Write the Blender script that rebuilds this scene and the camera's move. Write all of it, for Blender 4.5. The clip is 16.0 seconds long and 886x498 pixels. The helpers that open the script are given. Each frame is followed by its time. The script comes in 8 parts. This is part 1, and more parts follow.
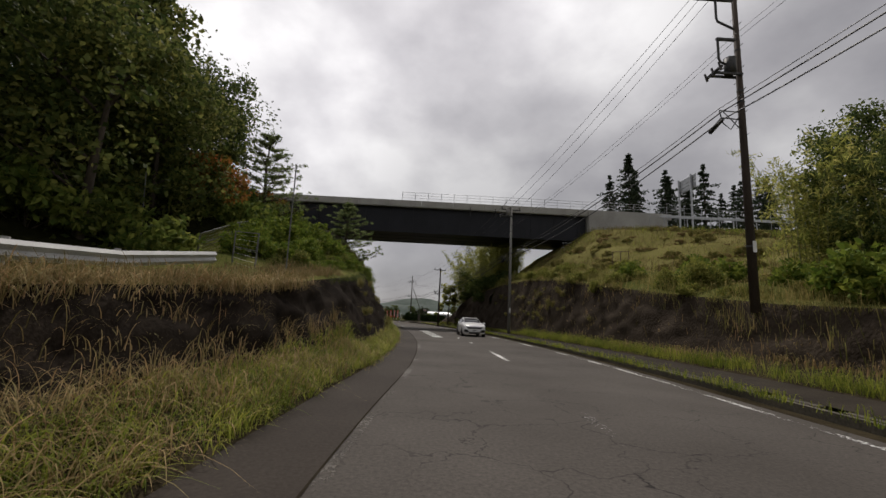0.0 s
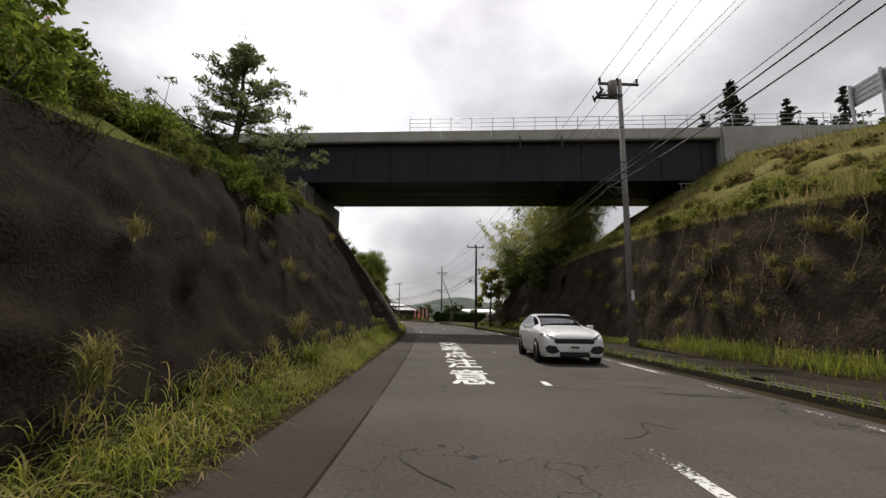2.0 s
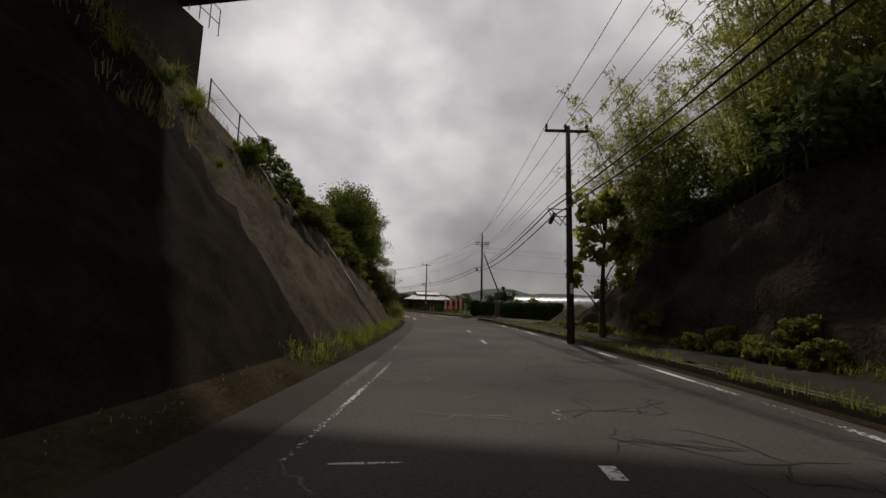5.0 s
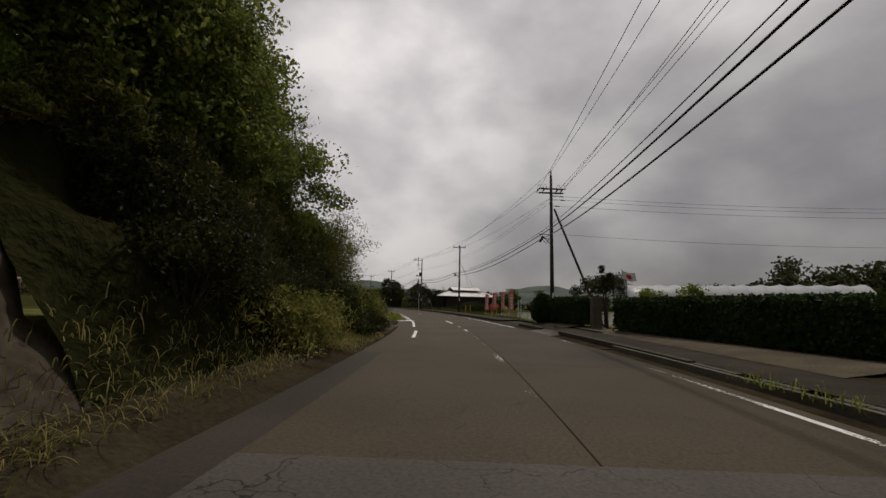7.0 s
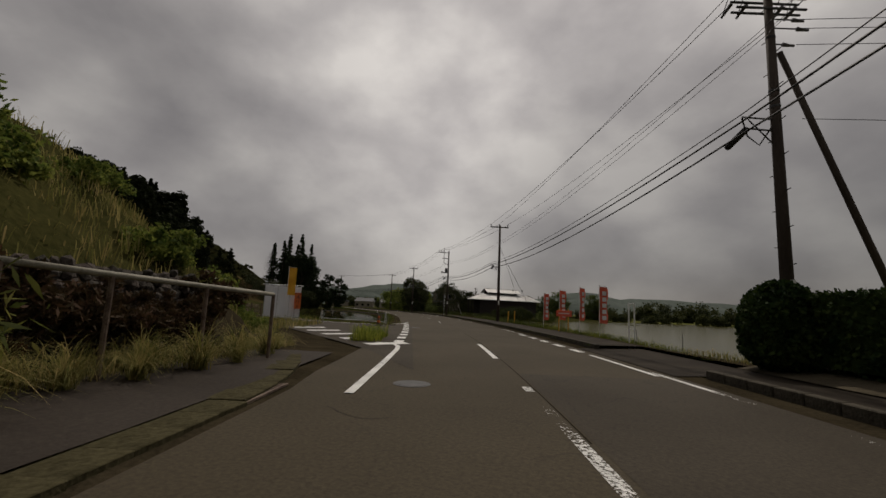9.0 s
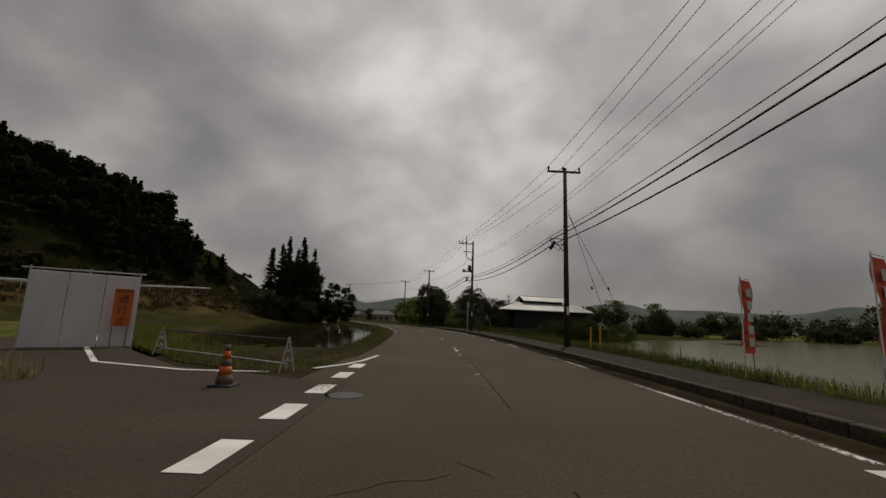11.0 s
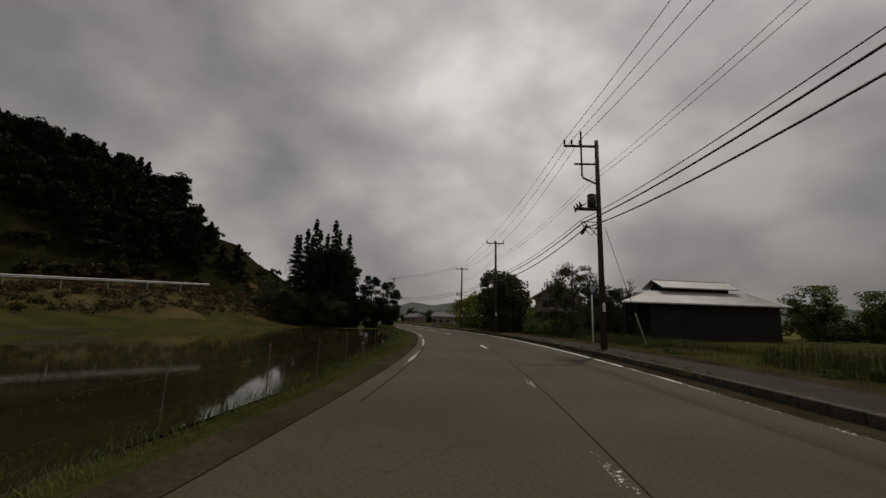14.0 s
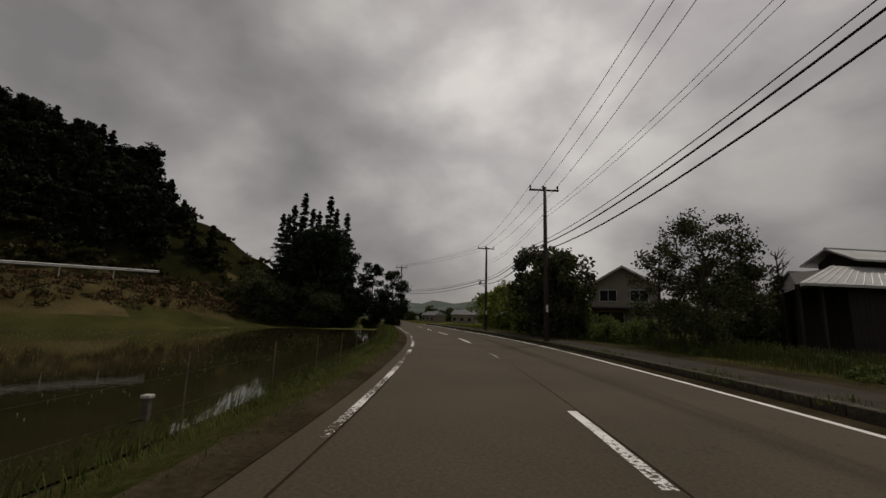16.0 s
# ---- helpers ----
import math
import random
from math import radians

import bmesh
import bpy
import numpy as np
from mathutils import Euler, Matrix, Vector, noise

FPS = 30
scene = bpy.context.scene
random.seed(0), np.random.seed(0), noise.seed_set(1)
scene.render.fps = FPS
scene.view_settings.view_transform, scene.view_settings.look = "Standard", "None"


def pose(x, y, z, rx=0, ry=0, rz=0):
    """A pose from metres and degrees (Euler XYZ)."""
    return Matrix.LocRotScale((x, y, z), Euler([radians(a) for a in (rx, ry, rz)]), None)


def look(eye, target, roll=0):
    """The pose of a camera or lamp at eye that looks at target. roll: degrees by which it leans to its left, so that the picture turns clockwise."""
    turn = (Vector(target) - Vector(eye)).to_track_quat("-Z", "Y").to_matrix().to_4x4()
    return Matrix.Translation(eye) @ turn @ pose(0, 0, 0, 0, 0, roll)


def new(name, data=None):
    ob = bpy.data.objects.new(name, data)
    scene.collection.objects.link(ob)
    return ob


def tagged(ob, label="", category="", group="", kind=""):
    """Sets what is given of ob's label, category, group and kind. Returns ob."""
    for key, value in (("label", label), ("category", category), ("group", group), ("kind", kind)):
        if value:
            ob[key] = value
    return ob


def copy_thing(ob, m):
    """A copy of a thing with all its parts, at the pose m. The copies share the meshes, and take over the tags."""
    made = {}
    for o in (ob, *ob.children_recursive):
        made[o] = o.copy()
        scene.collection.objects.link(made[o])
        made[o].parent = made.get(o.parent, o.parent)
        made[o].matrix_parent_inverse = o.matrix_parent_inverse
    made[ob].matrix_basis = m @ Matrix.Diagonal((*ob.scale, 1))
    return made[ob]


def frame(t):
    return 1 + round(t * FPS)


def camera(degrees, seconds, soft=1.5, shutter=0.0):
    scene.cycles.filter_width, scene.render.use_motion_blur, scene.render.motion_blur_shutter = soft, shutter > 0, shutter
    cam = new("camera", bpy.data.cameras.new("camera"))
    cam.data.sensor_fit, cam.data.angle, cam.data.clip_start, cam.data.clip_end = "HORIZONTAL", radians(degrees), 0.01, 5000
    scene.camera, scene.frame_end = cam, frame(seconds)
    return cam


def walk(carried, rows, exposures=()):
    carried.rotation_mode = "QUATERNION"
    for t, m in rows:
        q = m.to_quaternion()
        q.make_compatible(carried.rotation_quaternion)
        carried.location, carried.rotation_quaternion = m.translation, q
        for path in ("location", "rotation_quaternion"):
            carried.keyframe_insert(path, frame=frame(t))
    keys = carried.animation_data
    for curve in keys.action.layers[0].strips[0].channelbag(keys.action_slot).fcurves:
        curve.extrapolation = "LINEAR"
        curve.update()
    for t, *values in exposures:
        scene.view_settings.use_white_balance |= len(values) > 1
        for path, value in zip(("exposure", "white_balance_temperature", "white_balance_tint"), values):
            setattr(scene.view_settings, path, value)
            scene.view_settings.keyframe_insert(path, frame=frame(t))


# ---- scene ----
cam = camera(92.7, 16.0)
PATH = [
    (0, (0.0, 0.0, 1.312), (-0.001, 1.974, 1.633), 2.8),
    (0.5, (0.312, 4.931, 1.317), (0.26, 6.905, 1.637), 2.7),
    (1, (0.362, 9.929, 1.312), (0.264, 11.901, 1.626), 2.6),
    (1.5, (0.157, 15.108, 1.304), (0.019, 17.081, 1.604), 2.0),
    (2, (0.01, 20.448, 1.3), (-0.158, 22.416, 1.613), 0.9),
    (2.5, (-0.398, 25.479, 1.288), (-0.584, 27.447, 1.588), 0.7),
    (3, (-0.583, 29.993, 1.267), (-0.793, 31.958, 1.572), 0.7),
    (3.5, (-0.875, 34.688, 1.326), (-1.108, 36.652, 1.627), 0.9),
    (4, (-1.181, 39.134, 1.279), (-1.45, 41.095, 1.567), 1.2),
    (4.5, (-1.341, 43.409, 1.252), (-1.669, 45.362, 1.532), 0.5),
    (5, (-2.146, 47.744, 1.292), (-2.508, 49.693, 1.561), 1.5),
    (7.5, (-7.223, 76.552, 1.349), (-7.822, 78.444, 1.6), 1.5),
    (8, (-8.344, 80.806, 1.312), (-8.986, 82.684, 1.556), 2.0),
    (8.5, (-9.485, 84.899, 1.23), (-10.172, 86.76, 1.482), 1.7),
    (9, (-11.094, 89.006, 1.259), (-11.797, 90.858, 1.534), 2.5),
    (11.5, (-18.909, 110.635, 1.279), (-19.765, 112.411, 1.614), 1.7),
    (12, (-20.642, 114.243, 1.299), (-21.553, 115.995, 1.617), 1.5),
    (12.5, (-22.664, 118.318, 1.286), (-23.623, 120.042, 1.615), 1.9),
    (13, (-24.711, 122.385, 1.293), (-25.714, 124.084, 1.619), 1.6),
    (13.5, (-26.866, 126.46, 1.293), (-27.906, 128.133, 1.637), 1.4),
    (14, (-29.051, 130.498, 1.306), (-30.128, 132.15, 1.638), 1.4),
    (14.5, (-31.297, 134.256, 1.347), (-32.403, 135.89, 1.673), 2.0),
    (15, (-33.537, 137.77, 1.333), (-34.658, 139.392, 1.668), 1.6),
    (15.5, (-35.546, 141.41, 1.296), (-36.686, 143.018, 1.637), 1.5),
    (16, (-37.841, 145.046, 1.298), (-39.005, 146.64, 1.621), 1.6),
]
EXPOSURES = [(0, 0.58, 6550, 13), (1.0, 0.92, 6550, 13), (2.0, 1.06, 6550, 13), (2.5, 0.98, 6600, 13), (3.5, 0.58, 6650, 13), (5, 0.15, 6750, 14), (7.5, 0.15, 6800, 14), (8.0, 0.02, 6850, 14), (9, -0.14, 7000, 13), (16, -0.1, 7000, 12.5)]
walk(cam, [(t, look(eye, target, roll)) for t, eye, target, roll in PATH],
     EXPOSURES)


SUN_AZ, SUN_EL = 4.0, 56.0     # degrees to the left of +y, degrees above the horizon
world = bpy.data.worlds.new("overcast_sky")
scene.world = world
world.use_nodes = True


def build_sky():
    nt = world.node_tree
    nt.nodes.clear()
    N, L = nt.nodes.new, nt.links.new
    out, bg = N("ShaderNodeOutputWorld"), N("ShaderNodeBackground")
    sky = N("ShaderNodeTexSky")
    sky.sky_type, sky.sun_disc = "NISHITA", False
    sky.sun_elevation, sky.sun_rotation = radians(SUN_EL), radians(-SUN_AZ)
    co = N("ShaderNodeTexCoord")
    # banks of cloud, flattened towards the horizon, broken by smaller ragged tufts
    flat = N("ShaderNodeVectorMath"); flat.operation = "MULTIPLY"; flat.inputs[1].default_value = (1.0, 1.0, 1.5)
    L(co.outputs["Generated"], flat.inputs[0])
    n1, n2 = N("ShaderNodeTexNoise"), N("ShaderNodeTexNoise")
    n1.inputs["Scale"].default_value, n1.inputs["Detail"].default_value, n1.inputs["Roughness"].default_value = 3.0, 8, 0.52
    n1.inputs["Distortion"].default_value = 0.0
    n2.inputs["Scale"].default_value, n2.inputs["Detail"].default_value = 1.5, 3
    L(flat.outputs[0], n1.inputs["Vector"]); L(flat.outputs[0], n2.inputs["Vector"])
    add = N("ShaderNodeMath"); add.operation = "MULTIPLY_ADD"; add.inputs[1].default_value = 0.6
    half = N("ShaderNodeMath"); half.operation = "MULTIPLY"; half.inputs[1].default_value = 0.4
    L(n2.outputs["Fac"], half.inputs[0]); L(n1.outputs["Fac"], add.inputs[0]); L(half.outputs[0], add.inputs[2])
    ramp = N("ShaderNodeValToRGB")
    e = ramp.color_ramp.elements
    e[0].position, e[0].color = 0.37, (0.215, 0.212, 0.22, 1)
    e[1].position, e[1].color = 0.63, (0.46, 0.46, 0.455, 1)
    m = e.new(0.5); m.color = (0.315, 0.312, 0.317, 1)
    L(add.outputs[0], ramp.inputs[0])
    # the cloud cover is brighter where the sun stands behind it
    sun = Vector((-math.sin(radians(SUN_AZ + 5)) * math.cos(radians(37)), math.cos(radians(SUN_AZ + 5)) * math.cos(radians(37)), math.sin(radians(37))))
    dot = N("ShaderNodeVectorMath"); dot.operation = "DOT_PRODUCT"; dot.inputs[1].default_value = sun
    L(co.outputs["Generated"], dot.inputs[0])
    glow = N("ShaderNodeMapRange"); glow.interpolation_type = "SMOOTHSTEP"
    glow.inputs["From Min"].default_value, glow.inputs["From Max"].default_value = 0.72, 1.0
    glow.inputs["To Min"].default_value, glow.inputs["To Max"].default_value = 0.94, 1.75
    L(dot.outputs["Value"], glow.inputs["Value"])
    lit = N("ShaderNodeVectorMath"); lit.operation = "SCALE"
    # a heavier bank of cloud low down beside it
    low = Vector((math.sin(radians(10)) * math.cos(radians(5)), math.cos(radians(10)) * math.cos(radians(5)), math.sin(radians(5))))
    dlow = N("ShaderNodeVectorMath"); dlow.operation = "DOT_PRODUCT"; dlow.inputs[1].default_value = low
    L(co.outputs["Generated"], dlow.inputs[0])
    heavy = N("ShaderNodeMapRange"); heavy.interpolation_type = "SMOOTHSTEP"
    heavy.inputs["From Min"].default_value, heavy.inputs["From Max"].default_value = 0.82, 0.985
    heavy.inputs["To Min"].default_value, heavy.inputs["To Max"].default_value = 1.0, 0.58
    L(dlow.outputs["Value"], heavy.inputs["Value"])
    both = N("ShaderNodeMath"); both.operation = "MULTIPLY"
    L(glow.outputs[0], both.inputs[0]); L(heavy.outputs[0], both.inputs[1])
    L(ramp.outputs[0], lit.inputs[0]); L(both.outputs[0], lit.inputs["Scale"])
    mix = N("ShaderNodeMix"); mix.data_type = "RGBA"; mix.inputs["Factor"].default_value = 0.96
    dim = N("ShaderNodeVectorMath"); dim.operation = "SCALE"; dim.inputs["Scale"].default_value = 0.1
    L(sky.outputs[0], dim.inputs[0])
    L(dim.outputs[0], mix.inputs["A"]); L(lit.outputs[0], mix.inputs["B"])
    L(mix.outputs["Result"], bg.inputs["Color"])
    bg.inputs["Strength"].default_value = 0.95
    L(bg.outputs[0], out.inputs[0])


build_sky()
sun_lamp = bpy.data.lights.new("sun", "SUN")
sun_lamp.energy, sun_lamp.angle, sun_lamp.color = 1.75, radians(2.0), (1.0, 0.95, 0.88)
sun_ob = new("sun", sun_lamp)
sun_dir = Vector((-math.sin(radians(SUN_AZ)) * math.cos(radians(SUN_EL)), math.cos(radians(SUN_AZ)) * math.cos(radians(SUN_EL)), math.sin(radians(SUN_EL))))
sun_ob.matrix_world = look(sun_dir * 100, (0, 0, 0))


# ---------------------------------------------------------------- materials
def material(name, low, high, scale=1.0, rough=0.85, bump=0.3, metal=0.0, fine=40.0, stretch=(1, 1, 1), rand=0.0, island=False, spec=0.3, dist=0.02):
    """Two scales of noise between two base colours, with a fine relief. rand: change from piece to piece."""
    m = bpy.data.materials.new(name)
    m.use_nodes = True
    nt = m.node_tree
    N, L = nt.nodes.new, nt.links.new
    b = nt.nodes["Principled BSDF"]
    co, mp = N("ShaderNodeTexCoord"), N("ShaderNodeMapping")
    mp.inputs["Scale"].default_value = stretch
    L(co.outputs["Object"], mp.inputs[0])
    n1, n2 = N("ShaderNodeTexNoise"), N("ShaderNodeTexNoise")
    n1.inputs["Scale"].default_value, n1.inputs["Detail"].default_value = scale, 5
    n2.inputs["Scale"].default_value, n2.inputs["Detail"].default_value = fine, 4
    L(mp.outputs[0], n1.inputs["Vector"]); L(mp.outputs[0], n2.inputs["Vector"])
    av = N("ShaderNodeMix"); av.data_type = "FLOAT"; av.inputs[0].default_value = 0.4
    L(n1.outputs["Fac"], av.inputs["A"]); L(n2.outputs["Fac"], av.inputs["B"])
    r = N("ShaderNodeValToRGB")
    r.color_ramp.elements[0].position, r.color_ramp.elements[1].position = 0.34, 0.66
    r.color_ramp.elements[0].color, r.color_ramp.elements[1].color = (*low, 1), (*high, 1)
    L(av.outputs["Result"], r.inputs[0])
    col = r.outputs[0]
    if rand:
        src = N("ShaderNodeNewGeometry").outputs["Random Per Island"] if island else N("ShaderNodeObjectInfo").outputs["Random"]
        mr = N("ShaderNodeMapRange")
        mr.inputs["To Min"].default_value, mr.inputs["To Max"].default_value = 1 - rand, 1 + rand
        L(src, mr.inputs["Value"])
        hs = N("ShaderNodeHueSaturation")
        L(col, hs.inputs["Color"]); L(mr.outputs[0], hs.inputs["Value"])
        mh = N("ShaderNodeMapRange")
        mh.inputs["To Min"].default_value, mh.inputs["To Max"].default_value = 0.5 + 0.05 * rand, 0.5 - 0.07 * rand
        L(src, mh.inputs["Value"]); L(mh.outputs[0], hs.inputs["Hue"])
        col = hs.outputs[0]
    L(col, b.inputs["Base Color"])
    b.inputs["Roughness"].default_value, b.inputs["Metallic"].default_value = rough, metal
    b.inputs["Specular IOR Level"].default_value = spec
    if bump:
        bp = N("ShaderNodeBump")
        bp.inputs["Strength"].default_value, bp.inputs["Distance"].default_value = bump, dist
        L(n2.outputs["Fac"], bp.inputs["Height"]); L(bp.outputs[0], b.inputs["Normal"])
    return m


def leaf_material(name, low, high, rand=0.45, trans=0.3, scale=0.8):
    m = material(name, low, high, scale=scale, rough=0.7, bump=0, rand=rand, island=True, fine=3.0, spec=0.08)
    nt = m.node_tree
    b, out = nt.nodes["Principled BSDF"], nt.nodes["Material Output"]
    tr, mx = nt.nodes.new("ShaderNodeBsdfTranslucent"), nt.nodes.new("ShaderNodeMixShader")
    mx.inputs[0].default_value = trans
    nt.links.new(b.inputs["Base Color"].links[0].from_socket, tr.inputs["Color"])
    nt.links.new(b.outputs[0], mx.inputs[1]); nt.links.new(tr.outputs[0], mx.inputs[2])
    nt.links.new(mx.outputs[0], out.inputs[0])
    return m


def asphalt_material(name, low, high, crack=1.0):
    """Worn asphalt: coarse patches, stone grain, and thin wandering cracks."""
    m = material(name, low, high, scale=0.35, rough=0.82, bump=0.25, fine=120.0, spec=0.1, dist=0.004)
    nt = m.node_tree
    N, L = nt.nodes.new, nt.links.new
    b = nt.nodes["Principled BSDF"]
    co = N("ShaderNodeTexCoord")
    wob = N("ShaderNodeTexNoise"); wob.inputs["Scale"].default_value = 1.6; wob.inputs["Detail"].default_value = 6
    L(co.outputs["Object"], wob.inputs["Vector"])
    va = N("ShaderNodeVectorMath"); va.operation = "MULTIPLY_ADD"; va.inputs[1].default_value = (1.3, 1.3, 0)
    L(wob.outputs["Color"], va.inputs[0]); L(co.outputs["Object"], va.inputs[2])
    vo = N("ShaderNodeTexVoronoi"); vo.feature = "DISTANCE_TO_EDGE"; vo.inputs["Scale"].default_value = 0.75
    L(va.outputs[0], vo.inputs["Vector"])
    thin = N("ShaderNodeMapRange"); thin.inputs["From Min"].default_value, thin.inputs["From Max"].default_value = 0.0, 0.008
    thin.inputs["To Min"].default_value, thin.inputs["To Max"].default_value = 1, 0
    L(vo.outputs["Distance"], thin.inputs["Value"])
    msk = N("ShaderNodeTexNoise"); msk.inputs["Scale"].default_value = 0.16; msk.inputs["Detail"].default_value = 3
    L(co.outputs["Object"], msk.inputs["Vector"])
    ms = N("ShaderNodeMapRange"); ms.inputs["From Min"].default_value, ms.inputs["From Max"].default_value = 0.4, 0.52
    ms.inputs["To Max"].default_value = crack
    L(msk.outputs["Fac"], ms.inputs["Value"])
    mul = N("ShaderNodeMath"); mul.operation = "MULTIPLY"
    L(thin.outputs[0], mul.inputs[0]); L(ms.outputs[0], mul.inputs[1])
    mx = N("ShaderNodeMix"); mx.data_type = "RGBA"
    L(mul.outputs[0], mx.inputs["Factor"])
    L(b.inputs["Base Color"].links[0].from_socket, mx.inputs["A"])
    mx.inputs["B"].default_value = (0.012, 0.011, 0.01, 1)
    # mottling of worn stone and oil at hand size
    mot = N("ShaderNodeTexNoise"); mot.inputs["Scale"].default_value = 22; mot.inputs["Detail"].default_value = 9; mot.inputs["Roughness"].default_value = 0.75
    L(co.outputs["Object"], mot.inputs["Vector"])
    mr = N("ShaderNodeMapRange"); mr.inputs["From Min"].default_value, mr.inputs["From Max"].default_value = 0.3, 0.7
    mr.inputs["To Min"].default_value, mr.inputs["To Max"].default_value = 0.62, 1.38
    L(mot.outputs["Fac"], mr.inputs["Value"])
    sc = N("ShaderNodeVectorMath"); sc.operation = "SCALE"
    L(mx.outputs["Result"], sc.inputs[0]); L(mr.outputs[0], sc.inputs["Scale"])
    L(sc.outputs[0], b.inputs["Base Color"])
    return m


def worn_paint_material(name, wear=0.5, low=(0.5, 0.5, 0.47), high=(0.8, 0.8, 0.77)):
    """Road paint, flaked away to bare asphalt in places."""
    m = material(name, low, high, scale=1.5, rough=0.7, bump=0.2, fine=60)
    nt = m.node_tree
    N, L = nt.nodes.new, nt.links.new
    b = nt.nodes["Principled BSDF"]
    co = N("ShaderNodeTexCoord")
    n = N("ShaderNodeTexNoise"); n.inputs["Scale"].default_value = 17; n.inputs["Detail"].default_value = 7; n.inputs["Roughness"].default_value = 0.7
    L(co.outputs["Object"], n.inputs["Vector"])
    n0 = N("ShaderNodeTexNoise"); n0.inputs["Scale"].default_value = 0.35
    L(co.outputs["Object"], n0.inputs["Vector"])
    ad = N("ShaderNodeMath"); ad.operation = "ADD"
    L(n.outputs["Fac"], ad.inputs[0]); L(n0.outputs["Fac"], ad.inputs[1])
    t = N("ShaderNodeMapRange")
    t.inputs["From Min"].default_value, t.inputs["From Max"].default_value = 0.7 + 0.6 * wear, 0.76 + 0.6 * wear
    L(ad.outputs[0], t.inputs["Value"])
    L(t.outputs[0], b.inputs["Alpha"])
    return m


ASPHALT = asphalt_material("asphalt_old", (0.051, 0.0445, 0.038), (0.091, 0.081, 0.071))
ASPHALT_NEW = asphalt_material("asphalt_newer", (0.047, 0.038, 0.0235), (0.071, 0.058, 0.038), crack=0.4)
ASPHALT_SHOULDER = asphalt_material("asphalt_shoulder", (0.027, 0.0215, 0.017), (0.052, 0.043, 0.035), crack=0.3)
ASPHALT_DARK = asphalt_material("asphalt_patch", (0.037, 0.03, 0.021), (0.06, 0.05, 0.036), crack=0.5)
PAINT = worn_paint_material("road_paint_fresh", 0.12)
PAINT_WORN = worn_paint_material("road_paint_worn", 0.5)
PAINT_GREY = worn_paint_material("road_paint_grey", 0.5, (0.05, 0.044, 0.036), (0.13, 0.115, 0.095))
PAINT_FLAKED = worn_paint_material("road_paint_mostly_gone", 0.72)
PAINT_GONE = worn_paint_material("road_paint_flaked", 0.62)
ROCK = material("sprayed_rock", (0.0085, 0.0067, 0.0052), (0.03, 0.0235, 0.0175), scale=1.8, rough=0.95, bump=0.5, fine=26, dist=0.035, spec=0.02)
ROCK_PALE = material("sprayed_rock_pale", (0.03, 0.0245, 0.0175), (0.105, 0.087, 0.063), scale=0.5, rough=0.95, bump=0.4, fine=6, dist=0.05, spec=0.02)
ROCK_BROWN = material("weathered_brown_rock", (0.02, 0.0155, 0.0115), (0.07, 0.055, 0.041), scale=0.8, rough=0.95, bump=0.7, fine=9, dist=0.08, spec=0.02)
SOIL = material("verge_soil", (0.02, 0.016, 0.01), (0.055, 0.045, 0.028), scale=0.9, rough=0.95, bump=0.6, fine=14, dist=0.05, spec=0.0)
TURF = material("turf", (0.045, 0.06, 0.014), (0.15, 0.14, 0.05), scale=0.35, rough=0.95, bump=0.8, fine=10, dist=0.08, spec=0.0)
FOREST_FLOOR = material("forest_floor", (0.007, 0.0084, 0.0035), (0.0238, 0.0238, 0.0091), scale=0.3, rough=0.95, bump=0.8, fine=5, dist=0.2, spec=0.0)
SLOPE_TURF = material("embankment_turf", (0.07, 0.065, 0.02), (0.21, 0.19, 0.072), scale=0.3, rough=0.95, bump=0.7, fine=9, dist=0.08, spec=0.0)
RAIL_WHITE = material("weathered_white_rail", (0.3, 0.3, 0.29), (0.46, 0.46, 0.44), scale=2, rough=0.6, bump=0.05)
DRY_TURF = material("dry_turf", (0.032, 0.0248, 0.0104), (0.096, 0.0768, 0.036), scale=0.3, rough=0.95, bump=0.7, fine=9, dist=0.08, spec=0.0)
CONCRETE = material("concrete", (0.27, 0.26, 0.235), (0.42, 0.41, 0.38), scale=0.5, rough=0.85, bump=0.3, fine=18, dist=0.02, stretch=(1, 1, 0.5))
KERB = material("kerb_concrete", (0.028, 0.024, 0.017), (0.1, 0.088, 0.068), scale=1.3, rough=0.9, bump=0.6, fine=24, dist=0.02, spec=0.1)
CONCRETE_OLD = material("concrete_dirty", (0.045, 0.039, 0.028), (0.13, 0.115, 0.088), scale=0.7, rough=0.9, bump=0.5, fine=22, dist=0.02)
PAVING = material("sidewalk_surface", (0.017, 0.01275, 0.00935), (0.0425, 0.03485, 0.02465), scale=1.1, rough=0.88, bump=0.5, fine=50, dist=0.01, spec=0.08)
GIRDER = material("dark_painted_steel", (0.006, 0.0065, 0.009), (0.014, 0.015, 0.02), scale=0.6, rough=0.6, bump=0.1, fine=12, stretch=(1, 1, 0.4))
GALV = material("galvanised_steel", (0.3, 0.31, 0.32), (0.5, 0.51, 0.52), scale=3, rough=0.5, bump=0.1, metal=0.6, fine=30)
FENCE_GREY = material("weathered_fence_steel", (0.09, 0.09, 0.085), (0.2, 0.2, 0.19), scale=4, rough=0.7, bump=0.2, metal=0.3)
RAIL_RUST = material("rusty_pipe", (0.06, 0.035, 0.025), (0.2, 0.15, 0.11), scale=6, rough=0.8, bump=0.3, fine=40)
POLE_GREY = material("pole_concrete", (0.16, 0.155, 0.14), (0.27, 0.26, 0.24), scale=1.2, rough=0.85, bump=0.2, fine=30, stretch=(1, 1, 0.2))
